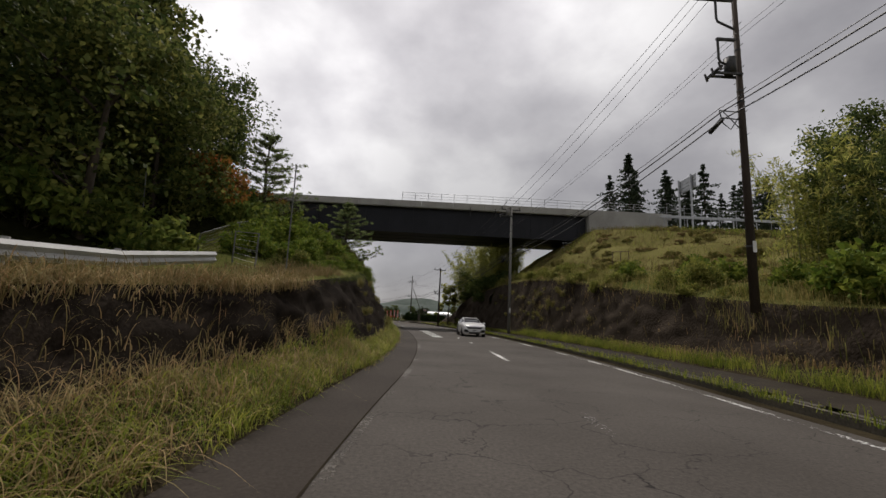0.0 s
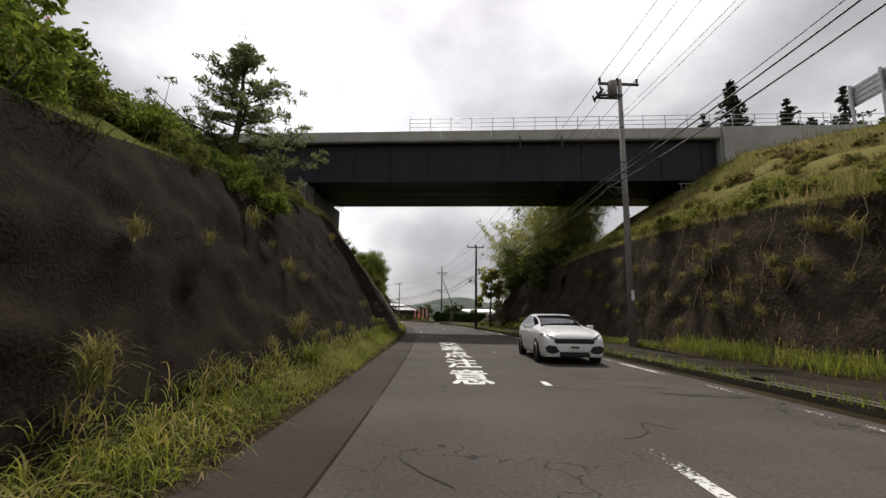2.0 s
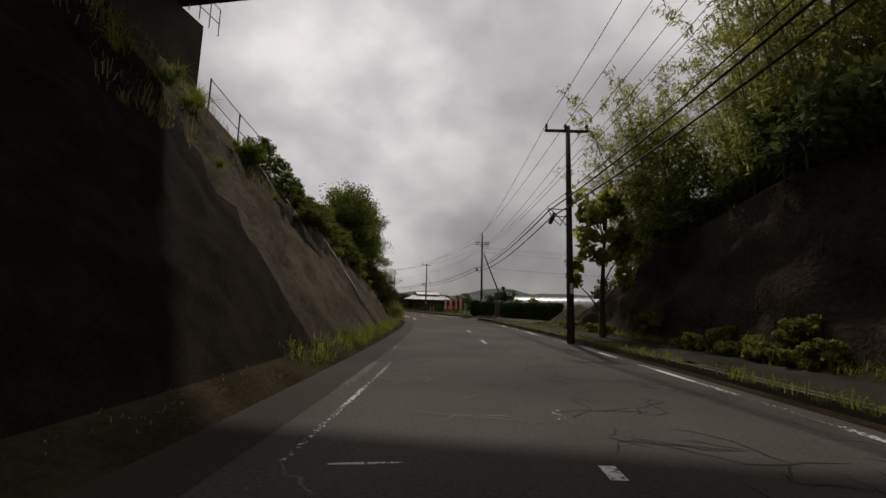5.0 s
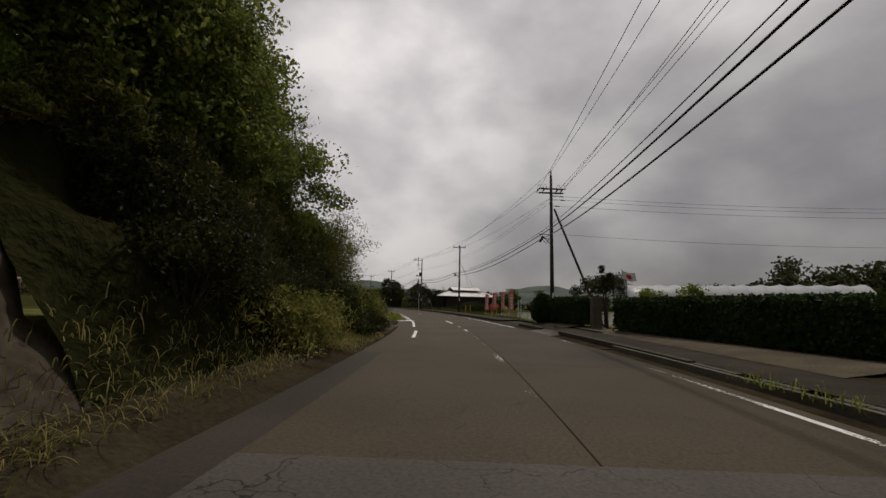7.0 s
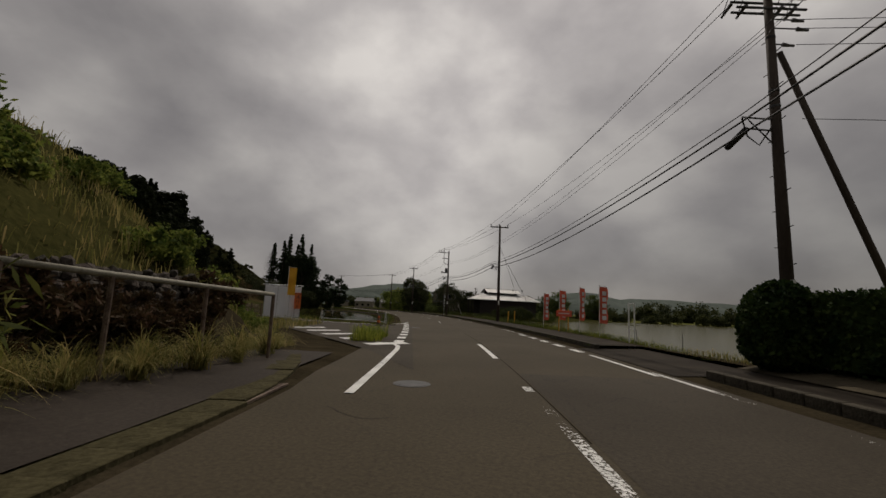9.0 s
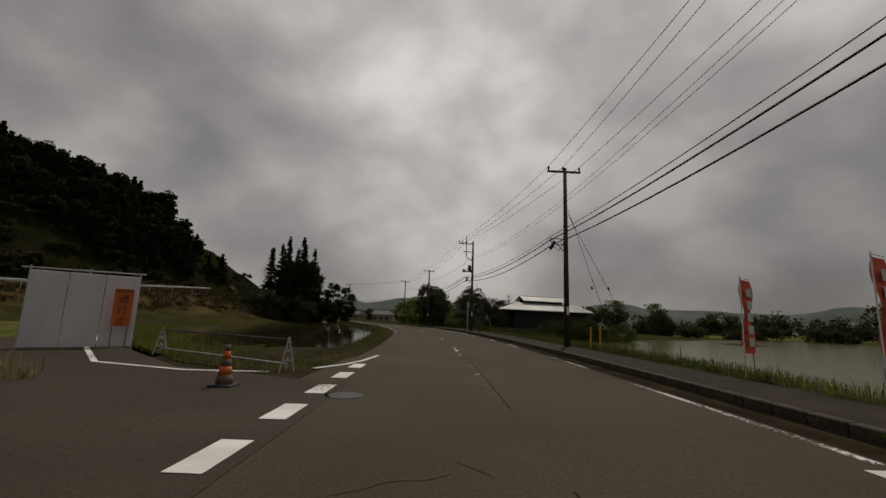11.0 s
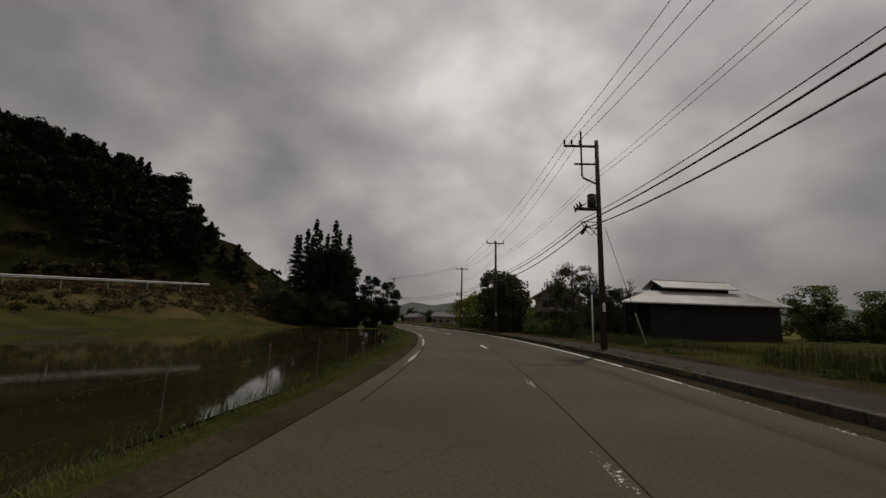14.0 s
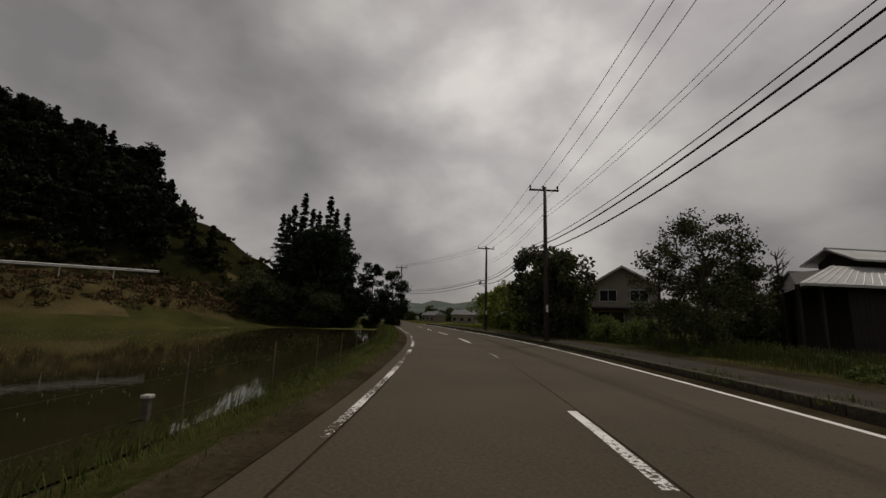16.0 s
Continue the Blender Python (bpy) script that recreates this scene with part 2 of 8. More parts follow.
POLE_BROWN = material("pole_brown", (0.035, 0.026, 0.02), (0.075, 0.058, 0.046), scale=1.2, rough=0.85, bump=0.2, fine=30, stretch=(1, 1, 0.2))
IRON = material("dark_iron", (0.035, 0.035, 0.036), (0.09, 0.088, 0.085), scale=4, rough=0.6, bump=0.1, metal=0.4)
CABLE = material("cable_rubber", (0.012, 0.012, 0.013), (0.03, 0.03, 0.03), scale=2, rough=0.6, bump=0)
PORCELAIN = material("porcelain", (0.05, 0.045, 0.045), (0.12, 0.11, 0.11), scale=5, rough=0.3, bump=0)
TAR = material("road_tar", (0.018, 0.015, 0.011), (0.036, 0.03, 0.022), scale=3, rough=0.95, bump=0.2, spec=0.0)
BARK = material("bark", (0.035, 0.027, 0.02), (0.1, 0.08, 0.06), scale=3, rough=0.95, bump=0.8, fine=16, stretch=(1, 1, 0.25), dist=0.03)
CULM = material("bamboo_culm", (0.1, 0.12, 0.04), (0.24, 0.24, 0.1), scale=1, rough=0.5, bump=0.05)
LEAF_BROAD = leaf_material("leaves_broad", (0.06, 0.1, 0.018), (0.2, 0.235, 0.055), trans=0.45)
LEAF_DARK = leaf_material("leaves_dark", (0.035, 0.06, 0.016), (0.115, 0.145, 0.042), trans=0.4)
LEAF_BANK = leaf_material("leaves_bank", (0.1, 0.13, 0.02), (0.3, 0.3, 0.08), trans=0.45)
# leaf colour with the shade of the bank's hollow put into it
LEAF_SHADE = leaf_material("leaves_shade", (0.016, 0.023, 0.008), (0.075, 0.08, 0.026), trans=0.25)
LEAF_WOOD = leaf_material("leaves_wood", (0.045, 0.07, 0.016), (0.17, 0.19, 0.055), rand=0.6, trans=0.42)
LEAF_FRESH = leaf_material("leaves_fresh", (0.07, 0.12, 0.014), (0.2, 0.25, 0.045), trans=0.4)
LEAF_BAMBOO = leaf_material("leaves_bamboo", (0.085, 0.106, 0.019), (0.31, 0.3, 0.085), trans=0.45)
LEAF_OLIVE = leaf_material("leaves_olive", (0.05, 0.064, 0.014), (0.22, 0.225, 0.06), rand=0.5, trans=0.45)
LEAF_MOUND = leaf_material("leaves_mound", (0.016, 0.026, 0.008), (0.062, 0.075, 0.022), trans=0.3)
LEAF_GROVE = leaf_material("leaves_bamboo_grove", (0.12, 0.15, 0.025), (0.42, 0.42, 0.12), trans=0.65)
SCRUB = leaf_material("scrub_leaves", (0.02, 0.024, 0.008), (0.07, 0.066, 0.024), trans=0.3)
GRASS_EDGE = leaf_material("grass_deep_green", (0.05, 0.078, 0.012), (0.17, 0.19, 0.04), trans=0.4)
LEAF_FAR = leaf_material("leaves_far", (0.025, 0.036, 0.014), (0.08, 0.09, 0.034), trans=0.3)
LEAF_AUTUMN = leaf_material("leaves_orange", (0.13, 0.075, 0.014), (0.3, 0.17, 0.035), rand=0.6, trans=0.4)
NEEDLE_RIDGE = leaf_material("needles_ridge", (0.007, 0.0115, 0.005), (0.024, 0.031, 0.012), rand=0.3, trans=0.15)
NEEDLE = leaf_material("needles_cedar", (0.008, 0.016, 0.007), (0.03, 0.045, 0.017), trans=0.15)
LEAF_GARDEN = leaf_material("leaves_garden", (0.02, 0.028, 0.012), (0.07, 0.08, 0.035), trans=0.25)
# cedar needles paled and greyed so their colour carries distance haze
NEEDLE_HAZE = leaf_material("needles_haze", (0.022, 0.034, 0.02), (0.065, 0.085, 0.05), trans=0.25)
NEEDLE_PINE = leaf_material("needles_pine", (0.09, 0.13, 0.045), (0.22, 0.27, 0.11), trans=0.4)
GRASS = leaf_material("grass_green", (0.1, 0.145, 0.016), (0.3, 0.33, 0.06), trans=0.45)
GRASS_DRY = leaf_material("grass_dry", (0.16, 0.115, 0.04), (0.4, 0.32, 0.15), trans=0.3)
GRASS_MIX = leaf_material("grass_mixed", (0.12, 0.13, 0.024), (0.36, 0.32, 0.12), rand=0.6, trans=0.42)
GRASS_STRAW = leaf_material("grass_dull_straw", (0.08, 0.064, 0.025), (0.27, 0.21, 0.095), trans=0.3)
GRASS_DULL = leaf_material("grass_dull_green", (0.035, 0.055, 0.012), (0.11, 0.13, 0.035), trans=0.35)
HEDGE = leaf_material("hedge_leaves", (0.012, 0.028, 0.008), (0.045, 0.075, 0.018), trans=0.15)
WHITE_PAINT = material("white_paint", (0.62, 0.62, 0.6), (0.8, 0.8, 0.78), scale=2, rough=0.5, bump=0.05)


# ---------------------------------------------------------------- tools
class Build:
    """Collects simple solids into one mesh."""

    def __init__(self):
        self.v, self.f = [], []

    def raw(self, verts, faces):
        n = len(self.v)
        self.v.extend(tuple(p) for p in verts)
        self.f.extend(tuple(n + i for i in q) for q in faces)
        return self

    def box(self, lo, hi, m=None, cut=0.0):
        """A box; cut: the chamfer along its edges."""
        lo, hi = Vector(lo), Vector(hi)
        if cut:
            bm = bmesh.new()
            bmesh.ops.create_cube(bm, size=1.0)
            for p in bm.verts:
                p.co = Vector(((p.co[i] + 0.5) * (hi[i] - lo[i]) + lo[i] for i in range(3)))
            bmesh.ops.bevel(bm, geom=bm.edges[:], offset=cut, segments=1, affect="EDGES")
            vs = [p.co.copy() for p in bm.verts]
            bm.verts.index_update()
            fs = [[p.index for p in q.verts] for q in bm.faces]
            bm.free()
        else:
            vs = [Vector((x, y, z)) for z in (lo.z, hi.z) for y in (lo.y, hi.y) for x in (lo.x, hi.x)]
            fs = [(0, 2, 3, 1), (4, 5, 7, 6), (0, 1, 5, 4), (1, 3, 7, 5), (3, 2, 6, 7), (2, 0, 4, 6)]
        return self.raw([m @ p for p in vs] if m else vs, fs)

    def rod(self, a, b, ra, rb=None, n=8):
        return self.tube([a, b], [ra, ra if rb is None else rb], n)

    def tube(self, pts, radius, n=6, caps=True):
        pts = [Vector(p) for p in pts]
        rs = radius if isinstance(radius, (list, tuple)) else [radius] * len(pts)
        vs, fs = [], []
        side = None
        for i, p in enumerate(pts):
            way = (pts[min(i + 1, len(pts) - 1)] - pts[max(i - 1, 0)]).normalized()
            if side is None:
                side = way.orthogonal().normalized()
            side = (side - way * side.dot(way)).normalized()
            up = way.cross(side)
            vs += [p + (side * math.cos(a) + up * math.sin(a)) * rs[i] for a in (2 * math.pi * k / n for k in range(n))]
        for i in range(len(pts) - 1):
            fs += [(i * n + k, i * n + (k + 1) % n, (i + 1) * n + (k + 1) % n, (i + 1) * n + k) for k in range(n)]
        if caps:
            fs += [tuple(range(n))[::-1], tuple((len(pts) - 1) * n + k for k in range(n))]
        return self.raw(vs, fs)

    def mesh(self, name, mat, smooth=False):
        me = bpy.data.meshes.new(name)
        me.from_pydata(self.v, [], self.f)
        me.materials.append(mat)
        if smooth:
            me.polygons.foreach_set("use_smooth", [True] * len(me.polygons))
        me.update()
        return me


def array_mesh(name, verts, quads, mat, smooth=False, tris=None):
    """A mesh from numpy arrays of places and of quads (and triangles)."""
    me = bpy.data.meshes.new(name)
    verts = np.asarray(verts, np.float32).reshape(-1, 3)
    quads = np.asarray(quads, np.int32).reshape(-1, 4) if quads is not None else np.zeros((0, 4), np.int32)
    tris = np.asarray(tris, np.int32).reshape(-1, 3) if tris is not None else np.zeros((0, 3), np.int32)
    me.vertices.add(len(verts)); me.vertices.foreach_set("co", verts.ravel())
    loops = np.concatenate([quads.ravel(), tris.ravel()])
    me.loops.add(len(loops)); me.loops.foreach_set("vertex_index", loops)
    me.polygons.add(len(quads) + len(tris))
    starts = np.concatenate([np.arange(len(quads)) * 4, len(quads) * 4 + np.arange(len(tris)) * 3]).astype(np.int32)
    me.polygons.foreach_set("loop_start", starts)
    me.polygons.foreach_set("use_smooth", np.full(len(starts), smooth))
    me.materials.append(mat)
    me.update(calc_edges=True)
    me.validate()
    return me


def part(name, shape, mat=None, parent=None, label="", smooth=False):
    """One mesh object, under a thing or a part."""
    me = shape.mesh(name, mat, smooth) if isinstance(shape, Build) else shape
    ob = new(name, me)
    ob.parent = parent
    return tagged(ob, label)


def thing(name, label, category, group="", m=None):
    """An Empty at the base of a thing, which parents its parts."""
    ob = new(name)
    ob.empty_display_size = 0.2
    if m is not None:
        ob.matrix_world = m
    return tagged(ob, label, category, group)


def structure(name, shape, mat=None, label="", category="", smooth=False):
    return tagged(part(name, shape, mat, None, label, smooth), category=category or name.split("_")[0], kind="structure")


# ---------------------------------------------------------------- the road's centre line
CENTRE = [(2.2, -40), (2.2, -15), (2.15, 3.3), (2.35, 12.4), (2.04, 21.4), (1.24, 30.4), (0.22, 39.4), (-0.96, 48.4), (-2.34, 57.4),
          (-3.96, 66.3), (-5.9, 75.1), (-8.2, 83.8), (-10.9, 92.4), (-14, 100.9), (-17.44, 109.3), (-21.18, 117.5), (-25.16, 125.7),
          (-29.36, 133.7), (-33.8, 141.6), (-38.6, 149.25), (-43.8, 156.6), (-49.3, 163.7), (-55.2, 170.5), (-61.4, 177), (-75, 191), (-90, 206), (-150, 266)]


def trace_centre():
    P, out = np.array(CENTRE, float), []
    for i in range(len(P) - 1):
        a, b, c, d = P[max(i - 1, 0)], P[i], P[i + 1], P[min(i + 2, len(P) - 1)]
        for t in np.arange(12) / 12:
            out.append(0.5 * (2 * b + (c - a) * t + (2 * a - 5 * b + 4 * c - d) * t * t + (3 * b - a - 3 * c + d) * t**3))
    out = np.array(out + [P[-1]])
    run = np.r_[0, np.cumsum(np.hypot(*np.diff(out, axis=0).T))]
    run -= np.interp(0, out[:, 1], run)
    way = np.gradient(out, axis=0)
    return run, out, way / np.linalg.norm(way, axis=1)[:, None]


RUN, LINE, WAY = trace_centre()


def along(s, d):
    """Plan places s metres along the centre line and d metres to its right (numbers or arrays)."""
    x, y = np.interp(s, RUN, LINE[:, 0]), np.interp(s, RUN, LINE[:, 1])
    wx, wy = np.interp(s, RUN, WAY[:, 0]), np.interp(s, RUN, WAY[:, 1])
    return x + d * wy, y - d * wx


def at(s, d, z=0.0):
    x, y = along(s, d)
    return Vector((float(x), float(y), z))


def heading(s):
    """Degrees by which the road has turned to the left of +y."""
    return math.degrees(math.atan2(-np.interp(s, RUN, WAY[:, 0]), np.interp(s, RUN, WAY[:, 1])))


def on_road(s, d, z=0.0, turn=0.0):
    return pose(*at(s, d, z), 0, 0, heading(s) + turn)


def bumpy(x, y, z, size):
    return noise.fractal(Vector((x / size, y / size, z / size)), 1.0, 2.0, 4)


# ---------------------------------------------------------------- the lie of the land, in cross-sections
# station: then (offset, height) of the foot, the brow, the upper shelf and the far end of each side
LEFT = {
    -40: ((-4.2, 0), (-7, .6), (-9, 1.0), (-14, 2), (-45, 6)),
    0: ((-4.1, 0), (-6.0, .5), (-7, 1.1), (-13, .9), (-40, 18)),
    8: ((-4.1, 0), (-5.2, .4), (-6.0, 1.75), (-13, 1.6), (-40, 20)),
    15: ((-4.1, 0), (-4.9, .35), (-6.1, 2.5), (-13, 3.0), (-40, 21)),
    20: ((-4.1, 0), (-4.8, .3), (-6.2, 3.0), (-12.5, 5.0), (-40, 21)),
    26: ((-4.0, 0), (-4.7, .3), (-6.6, 3.6), (-12.5, 6.2), (-40, 20)),
    33: ((-4.0, 0), (-4.7, .3), (-7.7, 5.1), (-13, 8.0), (-40, 18)),
    40: ((-3.9, 0), (-4.6, .3), (-8.5, 6.3), (-13, 8.8), (-40, 16)),
    47: ((-3.9, 0), (-4.5, .3), (-9.4, 7.5), (-13.5, 9.9), (-40, 15)),
    52: ((-3.8, 0), (-4.4, .3), (-10.2, 8.7), (-14.5, 11.2), (-40, 15)),
    58: ((-3.8, 0), (-4.4, .3), (-10.6, 9.2), (-14.5, 11.2), (-40, 14.5)),
    62: ((-3.8, 0), (-4.4, .3), (-9.0, 6.9), (-13.5, 9.5), (-40, 13)),
    66: ((-3.8, 0), (-4.4, .3), (-8.0, 5.6), (-13, 8), (-40, 12)),
    75: ((-3.7, 0), (-4.5, .3), (-8.0, 5.0), (-13, 8), (-40, 12)),
    85: ((-3.7, 0), (-4.8, .3), (-8.0, 4.2), (-13, 7.5), (-40, 12)),
    92: ((-3.6, 0), (-6.0, .25), (-8.2, 1.9), (-13.5, 7), (-40, 12)),
    97: ((-3.6, 0), (-6.8, .2), (-7.9, 1.3), (-13.5, 6.3), (-40, 10.5)),
    104: ((-3.5, -.03), (-6.9, -.02), (-8.4, 1.3), (-14.5, 6.2), (-45, 9.5)),
    112: ((-3.5, -.03), (-11.6, -.05), (-13, .9), (-18.5, 6.2), (-55, 9)),
    120: ((-3.5, -.03), (-17.5, -.1), (-19, .6), (-25, 5), (-60, 8)),
}
RIGHT = {
    -40: ((5.8, .2), (9.5, .5), (10, .9), (15, 1.3), (27, 2.5), (60, 5)),
    0: ((5.8, .2), (8.8, .5), (9.3, 1.3), (14, 1.9), (25, 3.5), (60, 7)),
    9: ((5.8, .2), (8.4, .5), (9.1, 1.95), (14, 2.5), (25, 4.2), (60, 8)),
    14: ((5.8, .2), (8.1, .5), (8.9, 2.3), (13.5, 3.0), (25, 5), (60, 8.5)),
    20: ((5.8, .2), (7.6, .5), (8.6, 3.0), (13, 3.8), (25, 6.3), (60, 9.5)),
    28: ((5.8, .2), (6.9, .5), (8.3, 4.1), (12.5, 5.2), (23, 8.2), (60, 11)),
    33: ((5.8, .2), (6.7, .5), (8.2, 4.8), (12.5, 6), (22, 9.5), (60, 12)),
    40: ((5.8, .2), (6.5, .45), (8.2, 5.3), (12.5, 7), (20, 11.2), (60, 14)),
    47: ((5.8, .2), (6.3, .4), (7.9, 5.4), (12.5, 7.6), (19, 12.6), (60, 15)),
    51: ((5.8, .2), (6.2, .35), (7.7, 5.2), (12.5, 7.6), (19.5, 12.8), (60, 15)),
    60: ((5.8, .2), (6.2, .35), (7.7, 4.9), (12, 7), (19.5, 12), (60, 15)),
    66: ((5.8, .2), (6.2, .35), (7.4, 3.8), (11, 5.2), (19, 9), (60, 9)),
    72: ((5.8, .2), (6.2, .3), (7.2, 1.6), (11, 2.5), (19, 4), (60, 3)),
    78: ((5.8, .2), (6.4, .25), (7.5, .5), (11, .5), (19, .4), (60, .2)),
    88: ((5.8, .2), (6.4, .2), (7.5, .2), (11, .2), (19, .2), (60, .1)),
    101: ((5.8, .2), (6.4, .2), (7.5, .2), (11, .1), (19, 0), (60, -.2)),
    105: ((5.8, .2), (6.4, .15), (7.5, -.1), (9, -.6), (19, -.8), (60, -.8)),
    117: ((5.8, .2), (6.8, .15), (8.0, -.1), (10, -.6), (19, -.8), (60, -.8)),
    127: ((5.8, .2), (6.8, .15), (8.2, .05), (10, -.6), (19, -.8), (60, -.8)),
    137: ((5.8, .2), (6.8, .15), (8.4, .05), (10.5, -.6), (19, -.8), (60, -.8)),
    146: ((5.8, .2), (6.8, .2), (8, .15), (12, .05), (18, -.3), (60, -.8)),
    158: ((5.8, .2), (6.8, .2), (8, .15), (12, .1), (22, 0), (60, -.8)),
    168: ((5.8, .2), (6.8, .2), (8, .15), (12, .1), (36, .05), (60, -.6)),
    240: ((5.8, .2), (6.8, .2), (8, .15), (12, .1), (22, .1), (60, 0)),
}


def section(table, s):
    keys = sorted(table)
    rows = np.array([table[k] for k in keys], float)
    return np.array([[np.interp(s, keys, rows[:, k, c]) for c in (0, 1)] for k in range(rows.shape[1])])


def land(s, d):
    """The height of the banks at a place."""
    if d < 0:
        row = section(LEFT, s)[::-1]
        return float(np.interp(d, row[:, 0], row[:, 1]))
    row = section(RIGHT, s)
    return float(np.interp(d, row[:, 0], row[:, 1]))


def bank(name, table, k0, k1, s0, s1, ds, nd, mat, label, rough=0.0, size=1.5, category="bank"):
    """The sheet between two lines of the cross-sections."""
    ss, ts = np.arange(s0, s1 + ds * 0.5, ds), np.linspace(0, 1, nd + 1)
    verts = []
    for s in ss:
        row = section(table, s)
        (d0, z0), (d1, z1) = row[k0], row[k1]
        n = np.array([-(z1 - z0), d1 - d0]); n /= np.linalg.norm(n) + 1e-9
        if n[1] < 0:
            n = -n
        for t in ts:
            d, z = d0 + (d1 - d0) * t, z0 + (z1 - z0) * t
            x, y = along(s, d)
            w = rough * min(1.0, 4 * t, 4 * (1 - t)) * (bumpy(x, y, z, size) + 0.8 * bumpy(x, y, z, size * 4)) if rough else 0
            x, y = along(s, d + n[0] * w)
            verts.append((float(x), float(y), z + n[1] * w))
    c = nd + 1
    quads = [(i * c + j, i * c + j + 1, (i + 1) * c + j + 1, (i + 1) * c + j) for i in range(len(ss) - 1) for j in range(nd)]
    if table is LEFT:
        quads = [q[::-1] for q in quads]
    quads = [q[::-1] for q in quads]
    return structure(name, array_mesh(name, verts, quads, mat, True), None, label, category)


def ribbon(d0, d1, z0, z1, s0, s1, ds=1.0):
    """A strip that follows the road: places and quads."""
    ss = np.linspace(s0, s1, max(2, int(abs(s1 - s0) / ds) + 2))
    a, b = along(ss, d0), along(ss, d1)
    v = np.empty((len(ss), 2, 3))
    v[:, 0, 0], v[:, 0, 1], v[:, 0, 2] = a[0], a[1], z0
    v[:, 1, 0], v[:, 1, 1], v[:, 1, 2] = b[0], b[1], z1
    return v.reshape(-1, 3).tolist(), [(2 * i, 2 * i + 1, 2 * i + 3, 2 * i + 2) for i in range(len(ss) - 1)]


# the wide ground with the wooded ridge beyond the fields
RIDGE = [(-230, 40, 44), (-165, 116, 37.5), (-137, 147, 34), (-125, 173, 26), (-117, 190, 13), (-112, 204, 2)]


TERRACE = [(-70, 60, 2.0), (-80, 105, 2.4), (-87, 137, 3.4), (-96, 166, 4.9), (-101, 182, 4.8), (-106, 200, 2.0), (-112, 215, 0)]


def plain(x, y):
    z = -0.45
    best = 0.0
    # the shelf that carries the upper road: flat behind its line, a dry bank before it
    near, lift = 1e9, 0.0
    for (ax, ay, az), (bx, by, bz) in zip(TERRACE, TERRACE[1:]):
        t = max(0.0, min(1.0, ((x - ax) * (bx - ax) + (y - ay) * (by - ay)) / ((bx - ax) ** 2 + (by - ay) ** 2)))
        far = math.hypot(x - ax - t * (bx - ax), y - ay - t * (by - ay))
        if far < near:
            near = far
            behind = (bx - ax) * (y - ay) - (by - ay) * (x - ax) > 0
            lift = az + t * (bz - az) + 0.4 - (0 if behind else 0.42 * far)
    if y > 55:
        best = max(0.0, min(lift, 6.0))
    for (ax, ay, az), (bx, by, bz) in zip(RIDGE, RIDGE[1:]):
        t = max(0.0, min(1.0, ((x - ax) * (bx - ax) + (y - ay) * (by - ay)) / ((bx - ax) ** 2 + (by - ay) ** 2)))
        far = math.hypot(x - ax - t * (bx - ax), y - ay - t * (by - ay))
        top = az + t * (bz - az)
        best = max(best, top - far * (0.95 if top > 20 else 0.7))
    return z + max(0.0, best)


def build_ground():
    near = np.r_[-4000, -2200, -1200, -700, -400, -300, np.arange(-240, 101, 4.0), 140, 200, 300, 500, 900, 1800, 4000]
    far = np.r_[-1500, -700, -300, -150, -80, np.arange(-40, 301, 4.0), 340, 420, 600, 900, 1500, 2500, 4000]
    verts = []
    for y in far:
        for x in near:
            z = plain(x, y)
            if z > 0:
                z += 0.8 * bumpy(x, y, 0, 14)
            verts.append((x, y, z))
    n = len(near)
    quads = [(j * n + i, j * n + i + 1, (j + 1) * n + i + 1, (j + 1) * n + i) for j in range(len(far) - 1) for i in range(n - 1)]
    me = array_mesh("ground", verts, quads, TURF, True)
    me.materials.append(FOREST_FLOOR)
    me.materials.append(DRY_TURF)
    me.materials.append(GREEN_DARK)
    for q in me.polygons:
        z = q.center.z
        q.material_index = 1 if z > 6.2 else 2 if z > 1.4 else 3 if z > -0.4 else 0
    return structure("ground", me, None, "flat grassy valley floor with a wooded ridge", "ground")


GREEN_DARK = material("rough_field_grass", (0.019, 0.021, 0.007), (0.06, 0.056, 0.02), scale=0.25, rough=0.95, bump=0.8, fine=8, dist=0.06, spec=0.0)
ground = build_ground()

road = structure("road", Build().raw(*ribbon(-4.2, 3.6, 0.0, 0.0, -38, 76)), ASPHALT, "worn two-lane asphalt road with cracks", "road")
part("newer_surface", Build().raw(*ribbon(-3.75, 3.6, 0.0, 0.0, 76, 330)), ASPHALT_NEW, road, "smoother darker asphalt surface")

bank("bank_verge_left", LEFT, 0, 1, -40, 120, 1.0, 3, SOIL, "soil verge under tall roadside grass", 0.05, 0.8, "verge")
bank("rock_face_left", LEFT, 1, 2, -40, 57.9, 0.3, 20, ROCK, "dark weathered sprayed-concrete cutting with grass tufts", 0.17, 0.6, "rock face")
# lighter rock from here also stands in for sun past the bridge's shadow
bank("rock_face_pale", LEFT, 1, 2, 57.8, 76, 0.3, 20, ROCK_PALE, "pale weathered concrete cutting beyond the bridge, colour lifted as sunlit", 0.17, 0.6, "rock face")
# forest-floor colour here stands in for deep shade under the overhanging foliage
bank("bank_overgrown_left", LEFT, 1, 2, 76, 92, 0.5, 10, FOREST_FLOOR, "steep overgrown earth bank, coloured near-black as deep shade", 0.4, 1.6)
bank("bank_foot_left", LEFT, 1, 2, 92, 120, 1.0, 6, SOIL, "low stony bank beside the side road", 0.1, 1.0)
bank("bank_upper_left", LEFT, 2, 3, -40, 86, 1.0, 8, TURF, "grassy shelf above the cutting", 0.3, 2.5)
